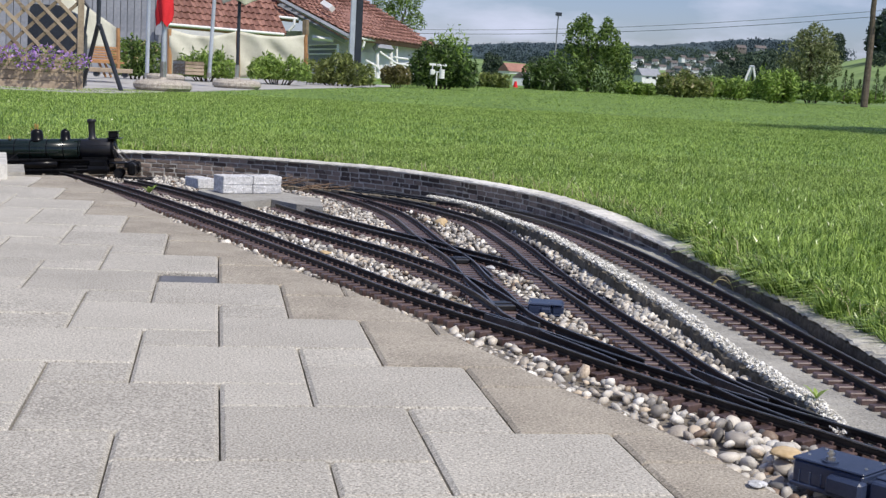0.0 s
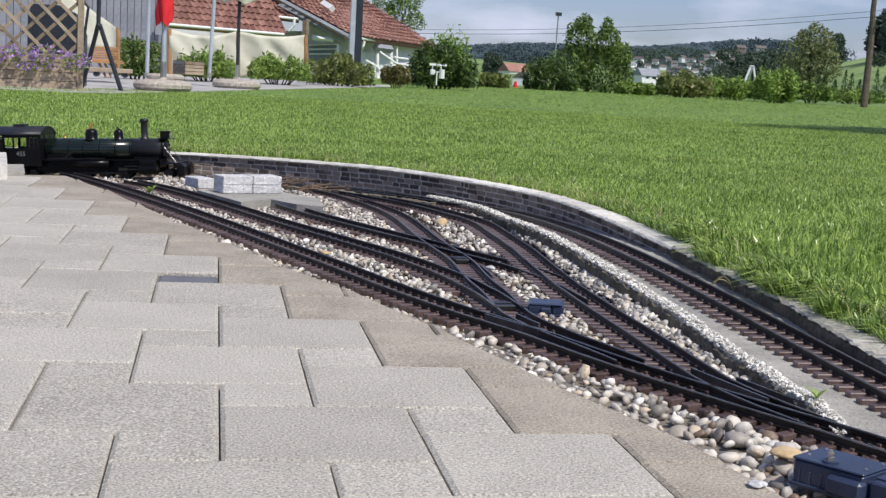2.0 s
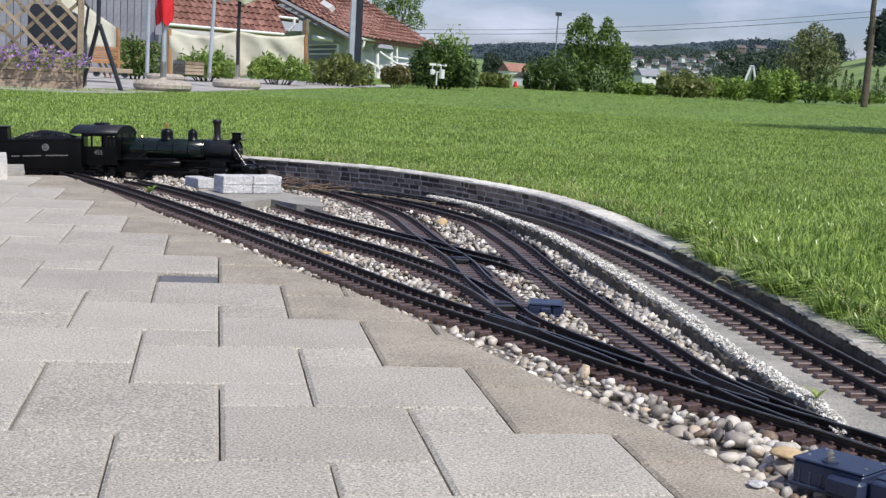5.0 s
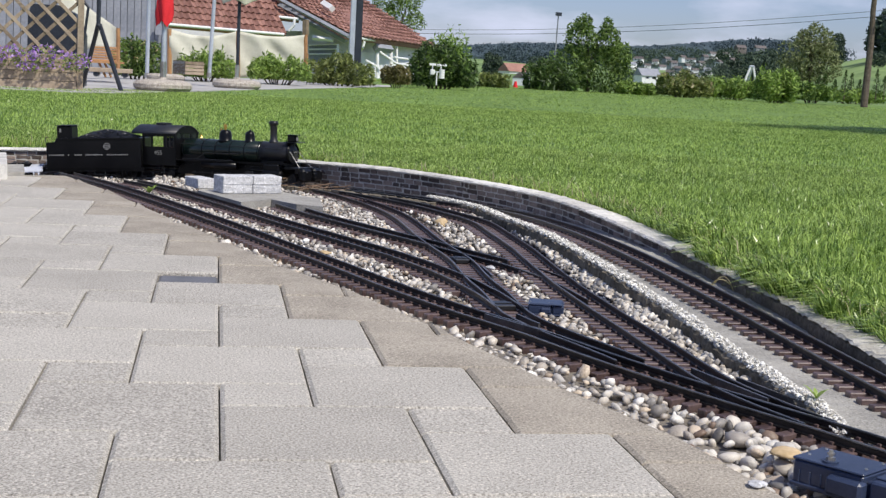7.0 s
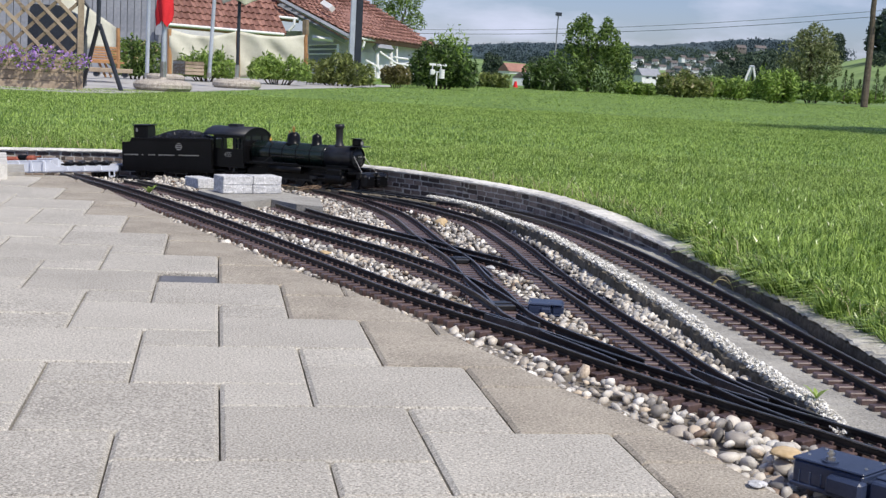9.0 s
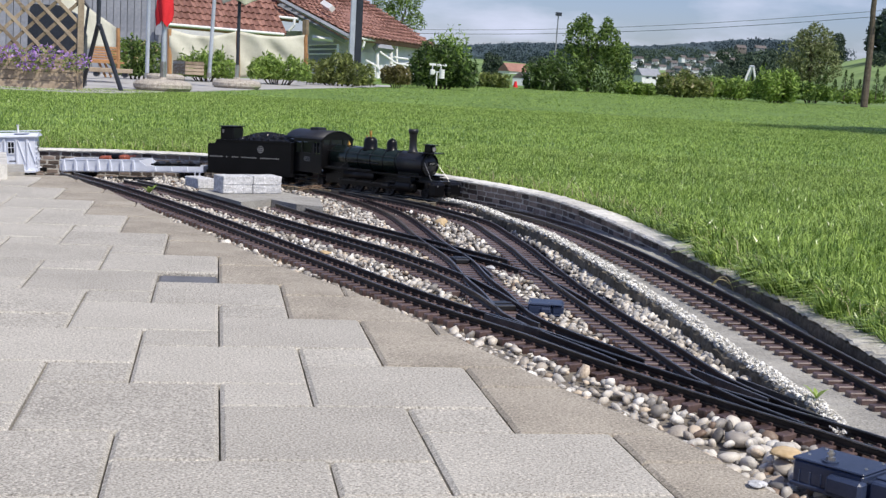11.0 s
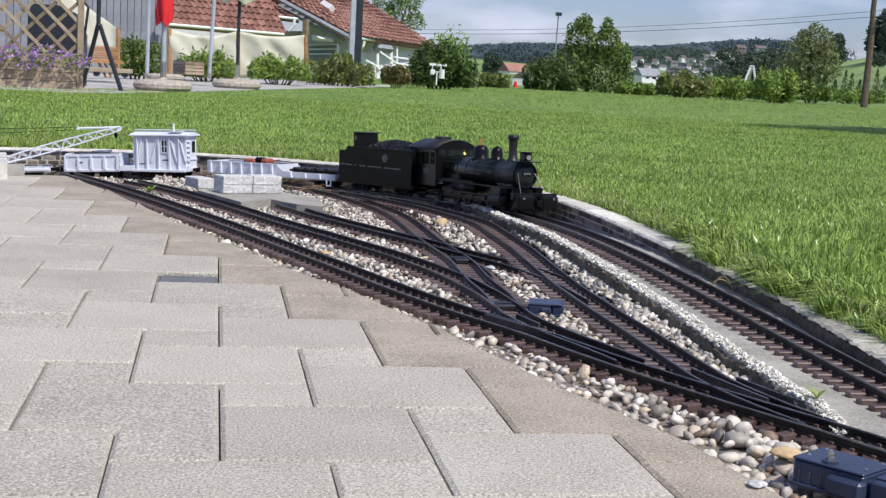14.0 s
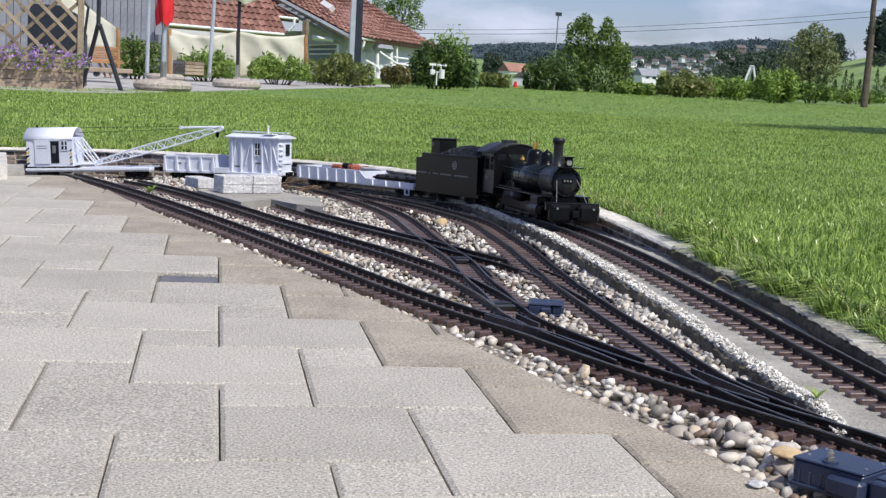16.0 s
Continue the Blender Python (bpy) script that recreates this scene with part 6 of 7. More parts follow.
    rod(b, (0.0862, 0, 0.140), (0.0872, 0, 0.140), 0.0066, 0.0066, 18)
    part("lens", b, LETTER, hl, "pale reflecting lens")
    part("visor", slab(0.052, 0.093, -0.012, 0.012, 0.151, 0.1535, 0.0008), LOCO, hl)
    part("lamp_bracket", slab(0.05, 0.078, -0.008, 0.008, 0.122, 0.132), LOCO, hl)
    # cab with open windows
    x0, x1, half = -0.465, -0.333, 0.062
    for sgn in (-1, 1):
        bm = bmesh.new()
        y0, y1 = sorted((sgn * half, sgn * (half - 0.003)))
        box(bm, x0, x1, y0, y1, 0.043, 0.103, 0.0006)
        box(bm, x0, x1, y0, y1, 0.136, 0.150)
        for a, b2 in ((x0, x0 + 0.008), (-0.430, -0.424), (-0.382, -0.372), (x1 - 0.008, x1)):
            box(bm, a, b2, y0, y1, 0.103, 0.136)
        side = part("cab_side", bm, LOCO, lo)
        part("window_sash", slab(-0.371, -0.342, min(sgn * (half - 0.004), sgn * (half - 0.006)), max(sgn * (half - 0.004), sgn * (half - 0.006)), 0.104, 0.135), GLASS, side)
        bm = bmesh.new()
        for xx in (-0.371, -0.3565, -0.342):
            box(bm, xx - 0.001, xx + 0.001, *sorted((sgn * (half + 0.0005), sgn * (half - 0.006))), 0.103, 0.136)
        box(bm, -0.372, -0.341, *sorted((sgn * (half + 0.0005), sgn * (half - 0.006))), 0.119, 0.121)
        part("window_bars", bm, SMOKEBOX, side)
        m = Matrix.Translation((-0.402, sgn * (half + 0.0004), 0.083)) @ Matrix.Rotation(0 if sgn < 0 else math.pi, 4, "Z") @ Matrix.Rotation(math.pi / 2, 4, "X")
        words("cab_number", "455", 0.021, LETTER, side, m, "pale road number")
        bm = bmesh.new()
        rod(bm, (x0 - 0.002, sgn * half, 0.05), (x0 - 0.002, sgn * half, 0.115), 0.0011, None, 6)
        part("grab_rail", bm, STEEL, side)
    arch = [(-half, 0.06), (half, 0.06), (half, 0.148)] + [(0.064 * a, 0.145 + 0.024 * (1 - abs(a) ** 2.3)) for a in (0.85, 0.6, 0.3, 0.0, -0.3, -0.6, -0.85)] + [(-half, 0.148)]
    low_front = [(-half, 0.06), (half, 0.06), (half, 0.130), (-half, 0.130)]
    part("cab_front", prism(low_front, 0.003, "X"), LOCO, lo).location.x = x1 - 0.002
    top_front = [(-half, 0.146), (half, 0.146)] + arch[2:]
    part("cab_front", prism(top_front, 0.003, "X"), LOCO, lo).location.x = x1 - 0.002
    for y in (-half + 0.004, -0.026, 0.026, half - 0.004):
        part("cab_post", slab(x1 - 0.0035, x1 - 0.0005, y - 0.004, y + 0.004, 0.130, 0.146), LOCO, lo)
    for y in (-0.044, 0.0, 0.044):
        part("front_window", slab(x1 - 0.0025, x1 - 0.0015, y - 0.021, y + 0.021, 0.130, 0.146), GLASS, lo)
    part("cab_floor", slab(x0, x1, -half + 0.004, half - 0.004, 0.043, 0.05), LOCO, lo)
    part("backhead", slab(-0.375, -0.34, -0.028, 0.028, 0.05, 0.125, 0.006), LOCO, lo)
    roof = part("cab_roof", arched_roof(-0.508, -0.331, 0.066, 0.147, 0.173), ROOF_BLACK, lo, "curved matt cab roof", True)
    part("roof_hatch", slab(-0.445, -0.405, -0.016, 0.016, 0.172, 0.180, 0.001), ROOF_BLACK, roof)
    # running boards, piping, tanks
    for sgn in (-1, 1):
        rb = part("running_board", slab(-0.333, 0.075, *sorted((sgn * 0.030, sgn * 0.058)), 0.0605, 0.0635), LOCO, lo)
        bm = bmesh.new()
        rod(bm, (-0.315, sgn * 0.052, 0.067), (-0.12, sgn * 0.052, 0.067), 0.0015, None, 6)
        rod(bm, (-0.235, sgn * 0.0385, 0.088), (-0.105, sgn * 0.0385, 0.088), 0.0014, None, 6)
        rod(bm, (-0.235, sgn * 0.0385, 0.088), (-0.262, sgn * 0.049, 0.067), 0.0014, None, 6)
        rod(bm, (-0.12, sgn * 0.040, 0.112), (0.055, sgn * 0.038, 0.108), 0.0009, None, 6)
        rod(bm, (-0.333, sgn * 0.040, 0.115), (-0.12, sgn * 0.040, 0.112), 0.0009, None, 6)
        part("handrail", bm, SMOKEBOX, rb, "dark handrail and pipes")
        bm = bmesh.new()
        rod(bm, (-0.105, sgn * 0.050, 0.050), (-0.235, sgn * 0.050, 0.050), 0.0115, 0.0115, 14)
        part("air_tank", bm, LOCO, lo, "", True)
        # outside frame, cylinder, rods
        part("frame_plate", slab(-0.34, 0.055, *sorted((sgn * 0.031, sgn * 0.036)), 0.018, 0.050), LOCO, lo)
        bm = bmesh.new()
        rod(bm, (-0.002, sgn * 0.050, 0.030), (0.058, sgn * 0.050, 0.030), 0.0165, 0.0165, 18)
        box(bm, 0.0, 0.056, *sorted((sgn * 0.038, sgn * 0.062)), 0.040, 0.060, 0.003)
        rod(bm, (0.058, sgn * 0.050, 0.030), (0.063, sgn * 0.050, 0.030), 0.012, 0.008, 14)
        part("cylinder", bm, LOCO, lo)
        bm = bmesh.new()
        box(bm, -0.275, -0.055, *sorted((sgn * 0.0425, sgn * 0.0445)), -0.0022, 0.0022)
        for k in range(4):
            rod(bm, (-0.062 - 0.068 * k, sgn * 0.036, 0), (-0.062 - 0.068 * k, sgn * 0.0455, 0), 0.004, None, 10)
        rd = part("side_rod", bm, SMOKEBOX, lo)
        RODS.append((rd, 0.022))
        bm = bmesh.new()
        rod(bm, (0.0, sgn * 0.048, 0.030), (-0.055, sgn * 0.048, 0.030), 0.002, None, 8)
        box(bm, -0.075, -0.045, *sorted((sgn * 0.044, sgn * 0.052)), 0.025, 0.035, 0.001)
        rod(bm, (-0.055, sgn * 0.050, 0.041), (0.0, sgn * 0.050, 0.041), 0.0018, None, 6)
        part("crosshead", bm, SMOKEBOX, lo)
        bm = bmesh.new()
        rod(bm, (0.060, sgn * 0.020, 0.118), (0.120, sgn * 0.036, 0.048), 0.0009, None, 6)
        part("smokebox_brace", bm, STEEL, lo, "bright steel brace")
        bm = bmesh.new()
        box(bm, -0.46, -0.40, *sorted((sgn * 0.05, sgn * 0.060)), 0.018, 0.022)
        box(bm, -0.46, -0.40, *sorted((sgn * 0.05, sgn * 0.060)), 0.030, 0.034)
        part("cab_step", bm, LOCO, lo)
    for k in range(4):
        wheelset(lo, -0.062 - 0.068 * k, 0.022, WHEEL_BIG, 0.022)
    wheelset(lo, 0.085, 0.0145, WHEEL_SMALL, 0.0145)
    wheelset(lo, -0.375, 0.0145, WHEEL_SMALL, 0.0145)
    bm = bmesh.new()
    box(bm, -0.34, 0.06, -0.031, 0.031, 0.034, 0.058)
    box(bm, -0.03, 0.055, -0.026, 0.026, 0.05, 0.07)
    box(bm, -0.33, -0.24, -0.034, 0.034, 0.045, 0.09, 0.004)
    part("main_frame", bm, LOCO, lo)
    part("deck", slab(0.055, 0.122, -0.045, 0.045, 0.046, 0.050), LOCO, lo)
    part("pilot_beam", slab(0.115, 0.128, -0.062, 0.062, 0.034, 0.052, 0.0012), LOCO, lo)
    for sgn in (-1, 1):
        part("pilot_box", slab(0.122, 0.148, *sorted((sgn * 0.007, sgn * 0.058)), 0.008, 0.049, 0.007), LOCO, lo)
        b = bmesh.new()
        rod(b, (0.147, sgn * 0.042, 0.040), (0.1492, sgn * 0.042, 0.040), 0.0026, None, 8)
        part("marker", b, STEEL, lo)
    coupler(lo, 0.128, 1)
    b = bmesh.new()
    rod(b, (-0.30, 0.02, 0.128), (-0.30, 0.02, 0.205), 0.0006, None, 5)
    part("aerial_wire", b, LOCO, lo)
    VEHICLES.append((lo, 0.0, 0.02, 0.30))
    return lo


def make_tender():
    te = thing("tender", pose(0, 0, 0), "black coal tender with pale lettering and a coal heap", "tender")
    body = part("tank", prism([(-0.160, 0.034), (0.160, 0.034), (0.160, 0.1315), (-0.126, 0.1315), (-0.131, 0.121), (-0.160, 0.119)], 0.118), LOCO, te)
    part("tender_rim", slab(-0.125, 0.160, -0.0615, -0.0585, 0.128, 0.134, 0.001), LOCO, te)
    part("tender_rim", slab(-0.125, 0.160, 0.0585, 0.0615, 0.128, 0.134, 0.001), LOCO, te)
    part("frame", slab(-0.168, 0.166, -0.056, 0.056, 0.024, 0.034), LOCO, te)
    dh = part("doghouse", slab(-0.135, -0.083, -0.028, 0.028, 0.120, 0.172, 0.003), LOCO, te, "square black cabin on the tender deck")
    part("doghouse_roof", slab(-0.138, -0.080, -0.031, 0.031, 0.172, 0.1755, 0.0015), ROOF_BLACK, dh)
    part("doghouse_window", slab(-0.125, -0.119, -0.0292, -0.0282, 0.152, 0.164), LETTER, dh)
    # coal heap
    rng = np.random.default_rng(5)
    bm = bmesh.new()
    g = {}
    for i in range(24):
        for j in range(9):
            x, y = -0.066 + 0.205 * i / 23, -0.054 + 0.108 * j / 8
            h = 0.029 * math.sin(math.pi * min(1, i / 23 * 0.95 + 0.03)) ** 0.8 * (1 - abs((j - 4) / 4.4) ** 2.2)
            g[i, j] = bm.verts.new((x, y, 0.128 + h))
    for i in range(23):
        for j in range(8):
            bm.faces.new((g[i, j], g[i + 1, j], g[i + 1, j + 1], g[i, j + 1]))
    heap = part("coal_heap", bm, COAL, te, "glossy black lump coal")
    n = 700
    x, y = rng.uniform(-0.062, 0.135, n), rng.uniform(-0.052, 0.052, n)
    u = (x + 0.066) / 0.205
    z = 0.129 + 0.029 * np.sin(np.pi * np.minimum(1, u * 0.95 + 0.03)) ** 0.8 * (1 - np.abs(y / 0.0594) ** 2.2)
    scatter("coal_lumps", np.stack([x, y, z], 1), rng.uniform(0.002, 0.0042, n), [(v, f) for v, f in pebble_shapes(random.Random(6), 6, 1)], COAL, rng, heap)
    for p in heap.children:
        p.data.polygons.foreach_set("use_smooth", [False] * len(p.data.polygons))
    for sgn in (-1, 1):
        y0, y1 = sorted((sgn * 0.0592, sgn * 0.0597))
        for k, (a, b) in enumerate(((-0.150, -0.098), (-0.085, -0.077), (-0.062, -0.038), (-0.025, 0.035), (0.048, 0.120))):
            bm = bmesh.new()
            x = a
            while x < b - 0.003:
                box(bm, sgn * -x - 0.0024, sgn * -x + 0.0024, y0, y1, 0.0765, 0.0805)
                x += 0.0066
            part("lettering_bar", bm, LETTER, body)
        b = bmesh.new()
        bmesh.ops.create_cone(b, cap_ends=True, segments=20, radius1=0.0115, radius2=0.0115, depth=0.0007, matrix=Matrix.Translation((0.046, sgn * 0.0594, 0.106)) @ Matrix.Rotation(math.pi / 2, 4, "X"))
        em = part("emblem", b, LETTER, body, "round worn grey emblem")
        for k in range(3):
            part("emblem_bar", slab(0.038, 0.054, *sorted((sgn * 0.0597, sgn * 0.0601)), 0.0995 + 0.006 * k, 0.102 + 0.006 * k), LOCO, em)
        b = bmesh.new()
        rod(b, (-0.162, sgn * 0.056, 0.12), (-0.162, sgn * 0.056, 0.137), 0.001, None, 6)
        rod(b, (-0.162, sgn * 0.056, 0.137), (-0.15, sgn * 0.056, 0.137), 0.001, None, 6)
        part("grab_rail", b, LOCO, te)
    truck(te, 0.095)
    truck(te, -0.095)
    coupler(te, -0.172, -1)
    VEHICLES.append((te, 0.637, 0.095, 0.095))


def posts(parent, xs, half, z0, z1, w=0.0055, d=0.006, taper=True):
    for x in xs:
        for sgn in (-1, 1):
            bm = prism([(x - w * 0.9, z0), (x + w * 0.9, z0), (x + w * 0.45, z1), (x - w * 0.45, z1)] if taper else [(x - w / 2, z0), (x + w / 2, z0), (x + w / 2, z1), (x - w / 2, z1)], d)
            bmesh.ops.translate(bm, verts=bm.verts, vec=(0, sgn * (half + d / 2), 0))
            part("side_post", bm, CAR_GREY, parent)


def car_underframe(te, half_len, z=0.026, mat=CAR_GREY, inset=0.06):
    part("sill", slab(-half_len, half_len, -0.050, 0.050, z - 0.004, z + 0.004, 0.001), mat, te)
    truck(te, half_len - inset, LOCO, 0.036)
    truck(te, -half_len + inset, LOCO, 0.036)
    coupler(te, half_len, 1)
    coupler(te, -half_len, -1)


def make_idler():
    """Long grey wagon: a gondola body that steps down to a low flat at its front."""
    ca = thing("flat_wagon", pose(0, 0, 0), "light grey wagon with ribbed gondola body and low front deck", "railway wagon")
    h = 0.25
    car_underframe(ca, h)
    for sgn in (-1, 1):
        y = sgn * 0.052
        bm = prism([(-h, 0.026), (h, 0.026), (h, 0.042), (0.055, 0.043), (0.030, 0.060), (-h, 0.062)], 0.003)
        bmesh.ops.translate(bm, verts=bm.verts, vec=(0, y, 0))
        part("side_panel", bm, CAR_GREY, ca)
        part("top_rail", slab(-h, 0.03, *sorted((y - 0.004 * sgn, y + 0.003 * sgn)), 0.0605, 0.064), CAR_GREY, ca)
    part("end_panel", slab(-h - 0.002, -h + 0.001, -0.0535, 0.0535, 0.026, 0.063), CAR_GREY, ca)
    part("bulkhead", slab(0.026, 0.032, -0.0505, 0.0505, 0.030, 0.062), CAR_GREY, ca)
    part("end_panel", slab(h - 0.001, h + 0.002, -0.0535, 0.0535, 0.026, 0.043), CAR_GREY, ca)
    part("deck", slab(-h + 0.002, h - 0.002, -0.050, 0.050, 0.0305, 0.0335), CAR_FLOOR, ca)
    posts(ca, [-0.235 + 0.041 * k for k in range(7)], 0.0535, 0.026, 0.061)
    posts(ca, [0.085, 0.14, 0.195], 0.0535, 0.026, 0.041)
    part("stirrup_step", slab(0.222, 0.226, -0.060, -0.058, 0.008, 0.028), CAR_GREY, ca)
    part("stirrup_step", slab(0.238, 0.242, -0.060, -0.058, 0.008, 0.028), CAR_GREY, ca)
    part("stirrup_step", slab(0.222, 0.242, -0.060, -0.058, 0.006, 0.010), CAR_GREY, ca)
    VEHICLES.append((ca, 1.086, 0.19, 0.19))
    # load: spare truck on the deck, red-oxide castings in the body
    ld = part("spare_truck", slab(0.06, 0.215, -0.030, -0.024, 0.044, 0.050, 0.001), LOCO, ca, "black spare truck frames as load")
    part("spare_frame", slab(0.06, 0.215, 0.024, 0.030, 0.044, 0.050, 0.001), LOCO, ld)
    for k in range(4):
        b = bmesh.new()
        rod(b, (0.08 + 0.04 * k, -0.028, 0.046), (0.08 + 0.04 * k, 0.028, 0.046), 0.0105, 0.0105, 14)
        part("spare_wheelset", b, SMOKEBOX, ld)
    load = part("red_casting", slab(-0.125, -0.080, -0.03, 0.0, 0.034, 0.074, 0.006), ORANGE, ca, "red-oxide machine casting as load")
    part("casting_end", slab(-0.055, -0.028, -0.03, 0.01, 0.034, 0.077, 0.006), ORANGE, load)
    b = bmesh.new()
    rod(b, (-0.082, -0.012, 0.070), (-0.052, -0.012, 0.070), 0.010, 0.010, 12)
    part("winch_drum", b, LOCO, load)
    b = bmesh.new()
    rod(b, (-0.125, -0.03, 0.058), (-0.02, 0.03, 0.072), 0.0016, None, 6)
    part("lifting_bar", b, ORANGE, load)


def make_tool_car():
    ca = thing("tool_car", pose(0, 0, 0), "light grey wooden tool car with truss braces and pane window", "railway wagon")
    h, w = 0.095, 0.038
    car_underframe(ca, h, inset=0.045)
    body = part("body", slab(-h, h, -w, w, 0.028, 0.141, 0.0008), CAR_GREY, ca)
    bm = bmesh.new()
    sec = [(-0.047, 0.139), (0.047, 0.139), (0.047, 0.1425), (0.0, 0.153), (-0.047, 0.1425)]
    va = [bm.verts.new((-h - 0.010, y, z)) for y, z in sec]
    vb = [bm.verts.new((h + 0.010, y, z)) for y, z in sec]
    for k in range(5):
        j = (k + 1) % 5
        bm.faces.new((va[k], va[j], vb[j], vb[k]))
    bm.faces.new(va[::-1])
    bm.faces.new(vb)
    bmesh.ops.recalc_face_normals(bm, faces=bm.faces)
    roof = part("roof", bm, CAR_GREY, ca)
    part("roof_walk", slab(-h - 0.012, h + 0.014, -0.009, 0.009, 0.1565, 0.159), CAR_GREY, roof)
    part("roof_plate", slab(0.03, 0.075, -0.036, -0.010, 0.151, 0.1535), CAR_GREY, roof)
    b = bmesh.new()
    rod(b, (0.038, -0.01, 0.152), (0.038, -0.01, 0.178), 0.003, None, 8)
    rod(b, (0.038, -0.01, 0.176), (0.038, -0.01, 0.179), 0.0045, None, 8)
    part("stove_pipe", b, WHITE, roof)
    # raised posts and diagonal braces, boards
    for sgn in (-1, 1):
        for x in (-0.080, -0.044, -0.002, 0.036, 0.070):
            bm = prism([(x - 0.0028, 0.029), (x + 0.0028, 0.029), (x + 0.0022, 0.136), (x - 0.0022, 0.136)], 0.007)
            bmesh.ops.translate(bm, verts=bm.verts, vec=(0, sgn * (w + 0.0018), 0))
            part("post", bm, CAR_GREY, body)
        for a, c in ((-0.080, -0.062), (-0.030, -0.006), (0.040, 0.062), (0.072, 0.092)):
            xa, za, xb, zb = (a, 0.055, c, 0.134) if a < 0 else (a + 0.022, 0.055, a - 0.001, 0.134)
            bm = bmesh.new()
            rod(bm, (xa, sgn * (w + 0.0018), za), (xb, sgn * (w + 0.0018), zb), 0.0024, None, 6)
            part("brace", bm, CAR_GREY, body)
        for k in range(12):
            part("board_seam", slab(-h + 0.008 + k * 0.0163, -h + 0.0086 + k * 0.0163, *sorted((sgn * w, sgn * (w + 0.0005))), 0.030, 0.138), CAR_GREY, body)
        win = part("window", slab(0.008, 0.028, *sorted((sgn * w, sgn * (w + 0.0012))), 0.086, 0.124), GLASS, body)
        bm = bmesh.new()
        y0, y1 = sorted((sgn * (w + 0.0008), sgn * (w + 0.003)))
        for a, b2, c, d in ((0.006, 0.0085, 0.084, 0.126), (0.0275, 0.030, 0.084, 0.126), (0.006, 0.030, 0.083, 0.0865), (0.006, 0.030, 0.1235, 0.127), (0.0172, 0.0188, 0.086, 0.124), (0.008, 0.028, 0.104, 0.106)):
            box(bm, a, b2, y0, y1, c, d)
        part("window_frame", bm, CAR_GREY, win)
        part("stencil_bar", slab(0.010, 0.032, *sorted((sgn * w, sgn * (w + 0.0008))), 0.058, 0.063), CAR_DARK, body)
        part("stencil_bar", slab(-0.072, -0.052, *sorted((sgn * w, sgn * (w + 0.0008))), 0.046, 0.050), CAR_DARK, body)
    for sgn in (-1, 1):
        for k in range(6):
            part("ladder_rung", slab(sgn * h - 0.003, sgn * h + 0.005, -0.034, -0.014, 0.04 + 0.016 * k, 0.0425 + 0.016 * k), CAR_GREY, body)
        win = part("end_window", slab(*sorted((sgn * h, sgn * (h + 0.0012))), 0.004, 0.026, 0.085, 0.122), GLASS, body)
        part("end_beam", slab(*sorted((sgn * h, sgn * (h + 0.006))), -w, w, 0.024, 0.036, 0.001), CAR_GREY, body)
        part("end_beam", slab(*sorted((sgn * h, sgn * (h + 0.003))), -w, w, 0.060, 0.066), CAR_GREY, body)
    VEHICLES.append((ca, 1.526, 0.06, 0.06))


def make_gondola():
    ca = thing("gondola", pose(0, 0, 0), "short light grey open gondola wagon with ribbed sides", "railway wagon")
    h, w = 0.094, 0.046
    car_underframe(ca, h, inset=0.045)
    for sgn in (-1, 1):
        part("side_panel", slab(-h, h, *sorted((sgn * w, sgn * (w - 0.003))), 0.028, 0.073), CAR_GREY, ca)
        part("top_rail", slab(-h, h, *sorted((sgn * (w + 0.003), sgn * (w - 0.005))), 0.0725, 0.0765), CAR_GREY, ca)
        part("stencil_bar", slab(-0.05, -0.03, *sorted((sgn * w, sgn * (w + 0.0008))), 0.050, 0.055), CAR_DARK, ca)
    for sgn in (-1, 1):
        part("end_panel", prism([(-w, 0.028), (w, 0.028), (w, 0.076), (w * 0.5, 0.082), (-w * 0.5, 0.082), (-w, 0.076)], 0.003, "X"), CAR_GREY, ca).location.x = sgn * (h - 0.0015)
    part("floor", slab(-h + 0.003, h - 0.003, -w + 0.003, w - 0.003, 0.0285, 0.032), CAR_FLOOR, ca)
    posts(ca, [-0.089, -0.045, -0.001, 0.044, 0.088], w, 0.028, 0.0725)
    low = part("front_deck", slab(h + 0.001, h + 0.052, -w, w, 0.026, 0.033, 0.001), CAR_GREY, ca, "low deck ahead of the body")
    for sgn in (-1, 1):
        part("deck_edge", slab(h + 0.001, h + 0.052, *sorted((sgn * w, sgn * (w + 0.004))), 0.024, 0.042, 0.0008), CAR_GREY, low)
    VEHICLES.append((ca, 1.767, 0.057, 0.057))


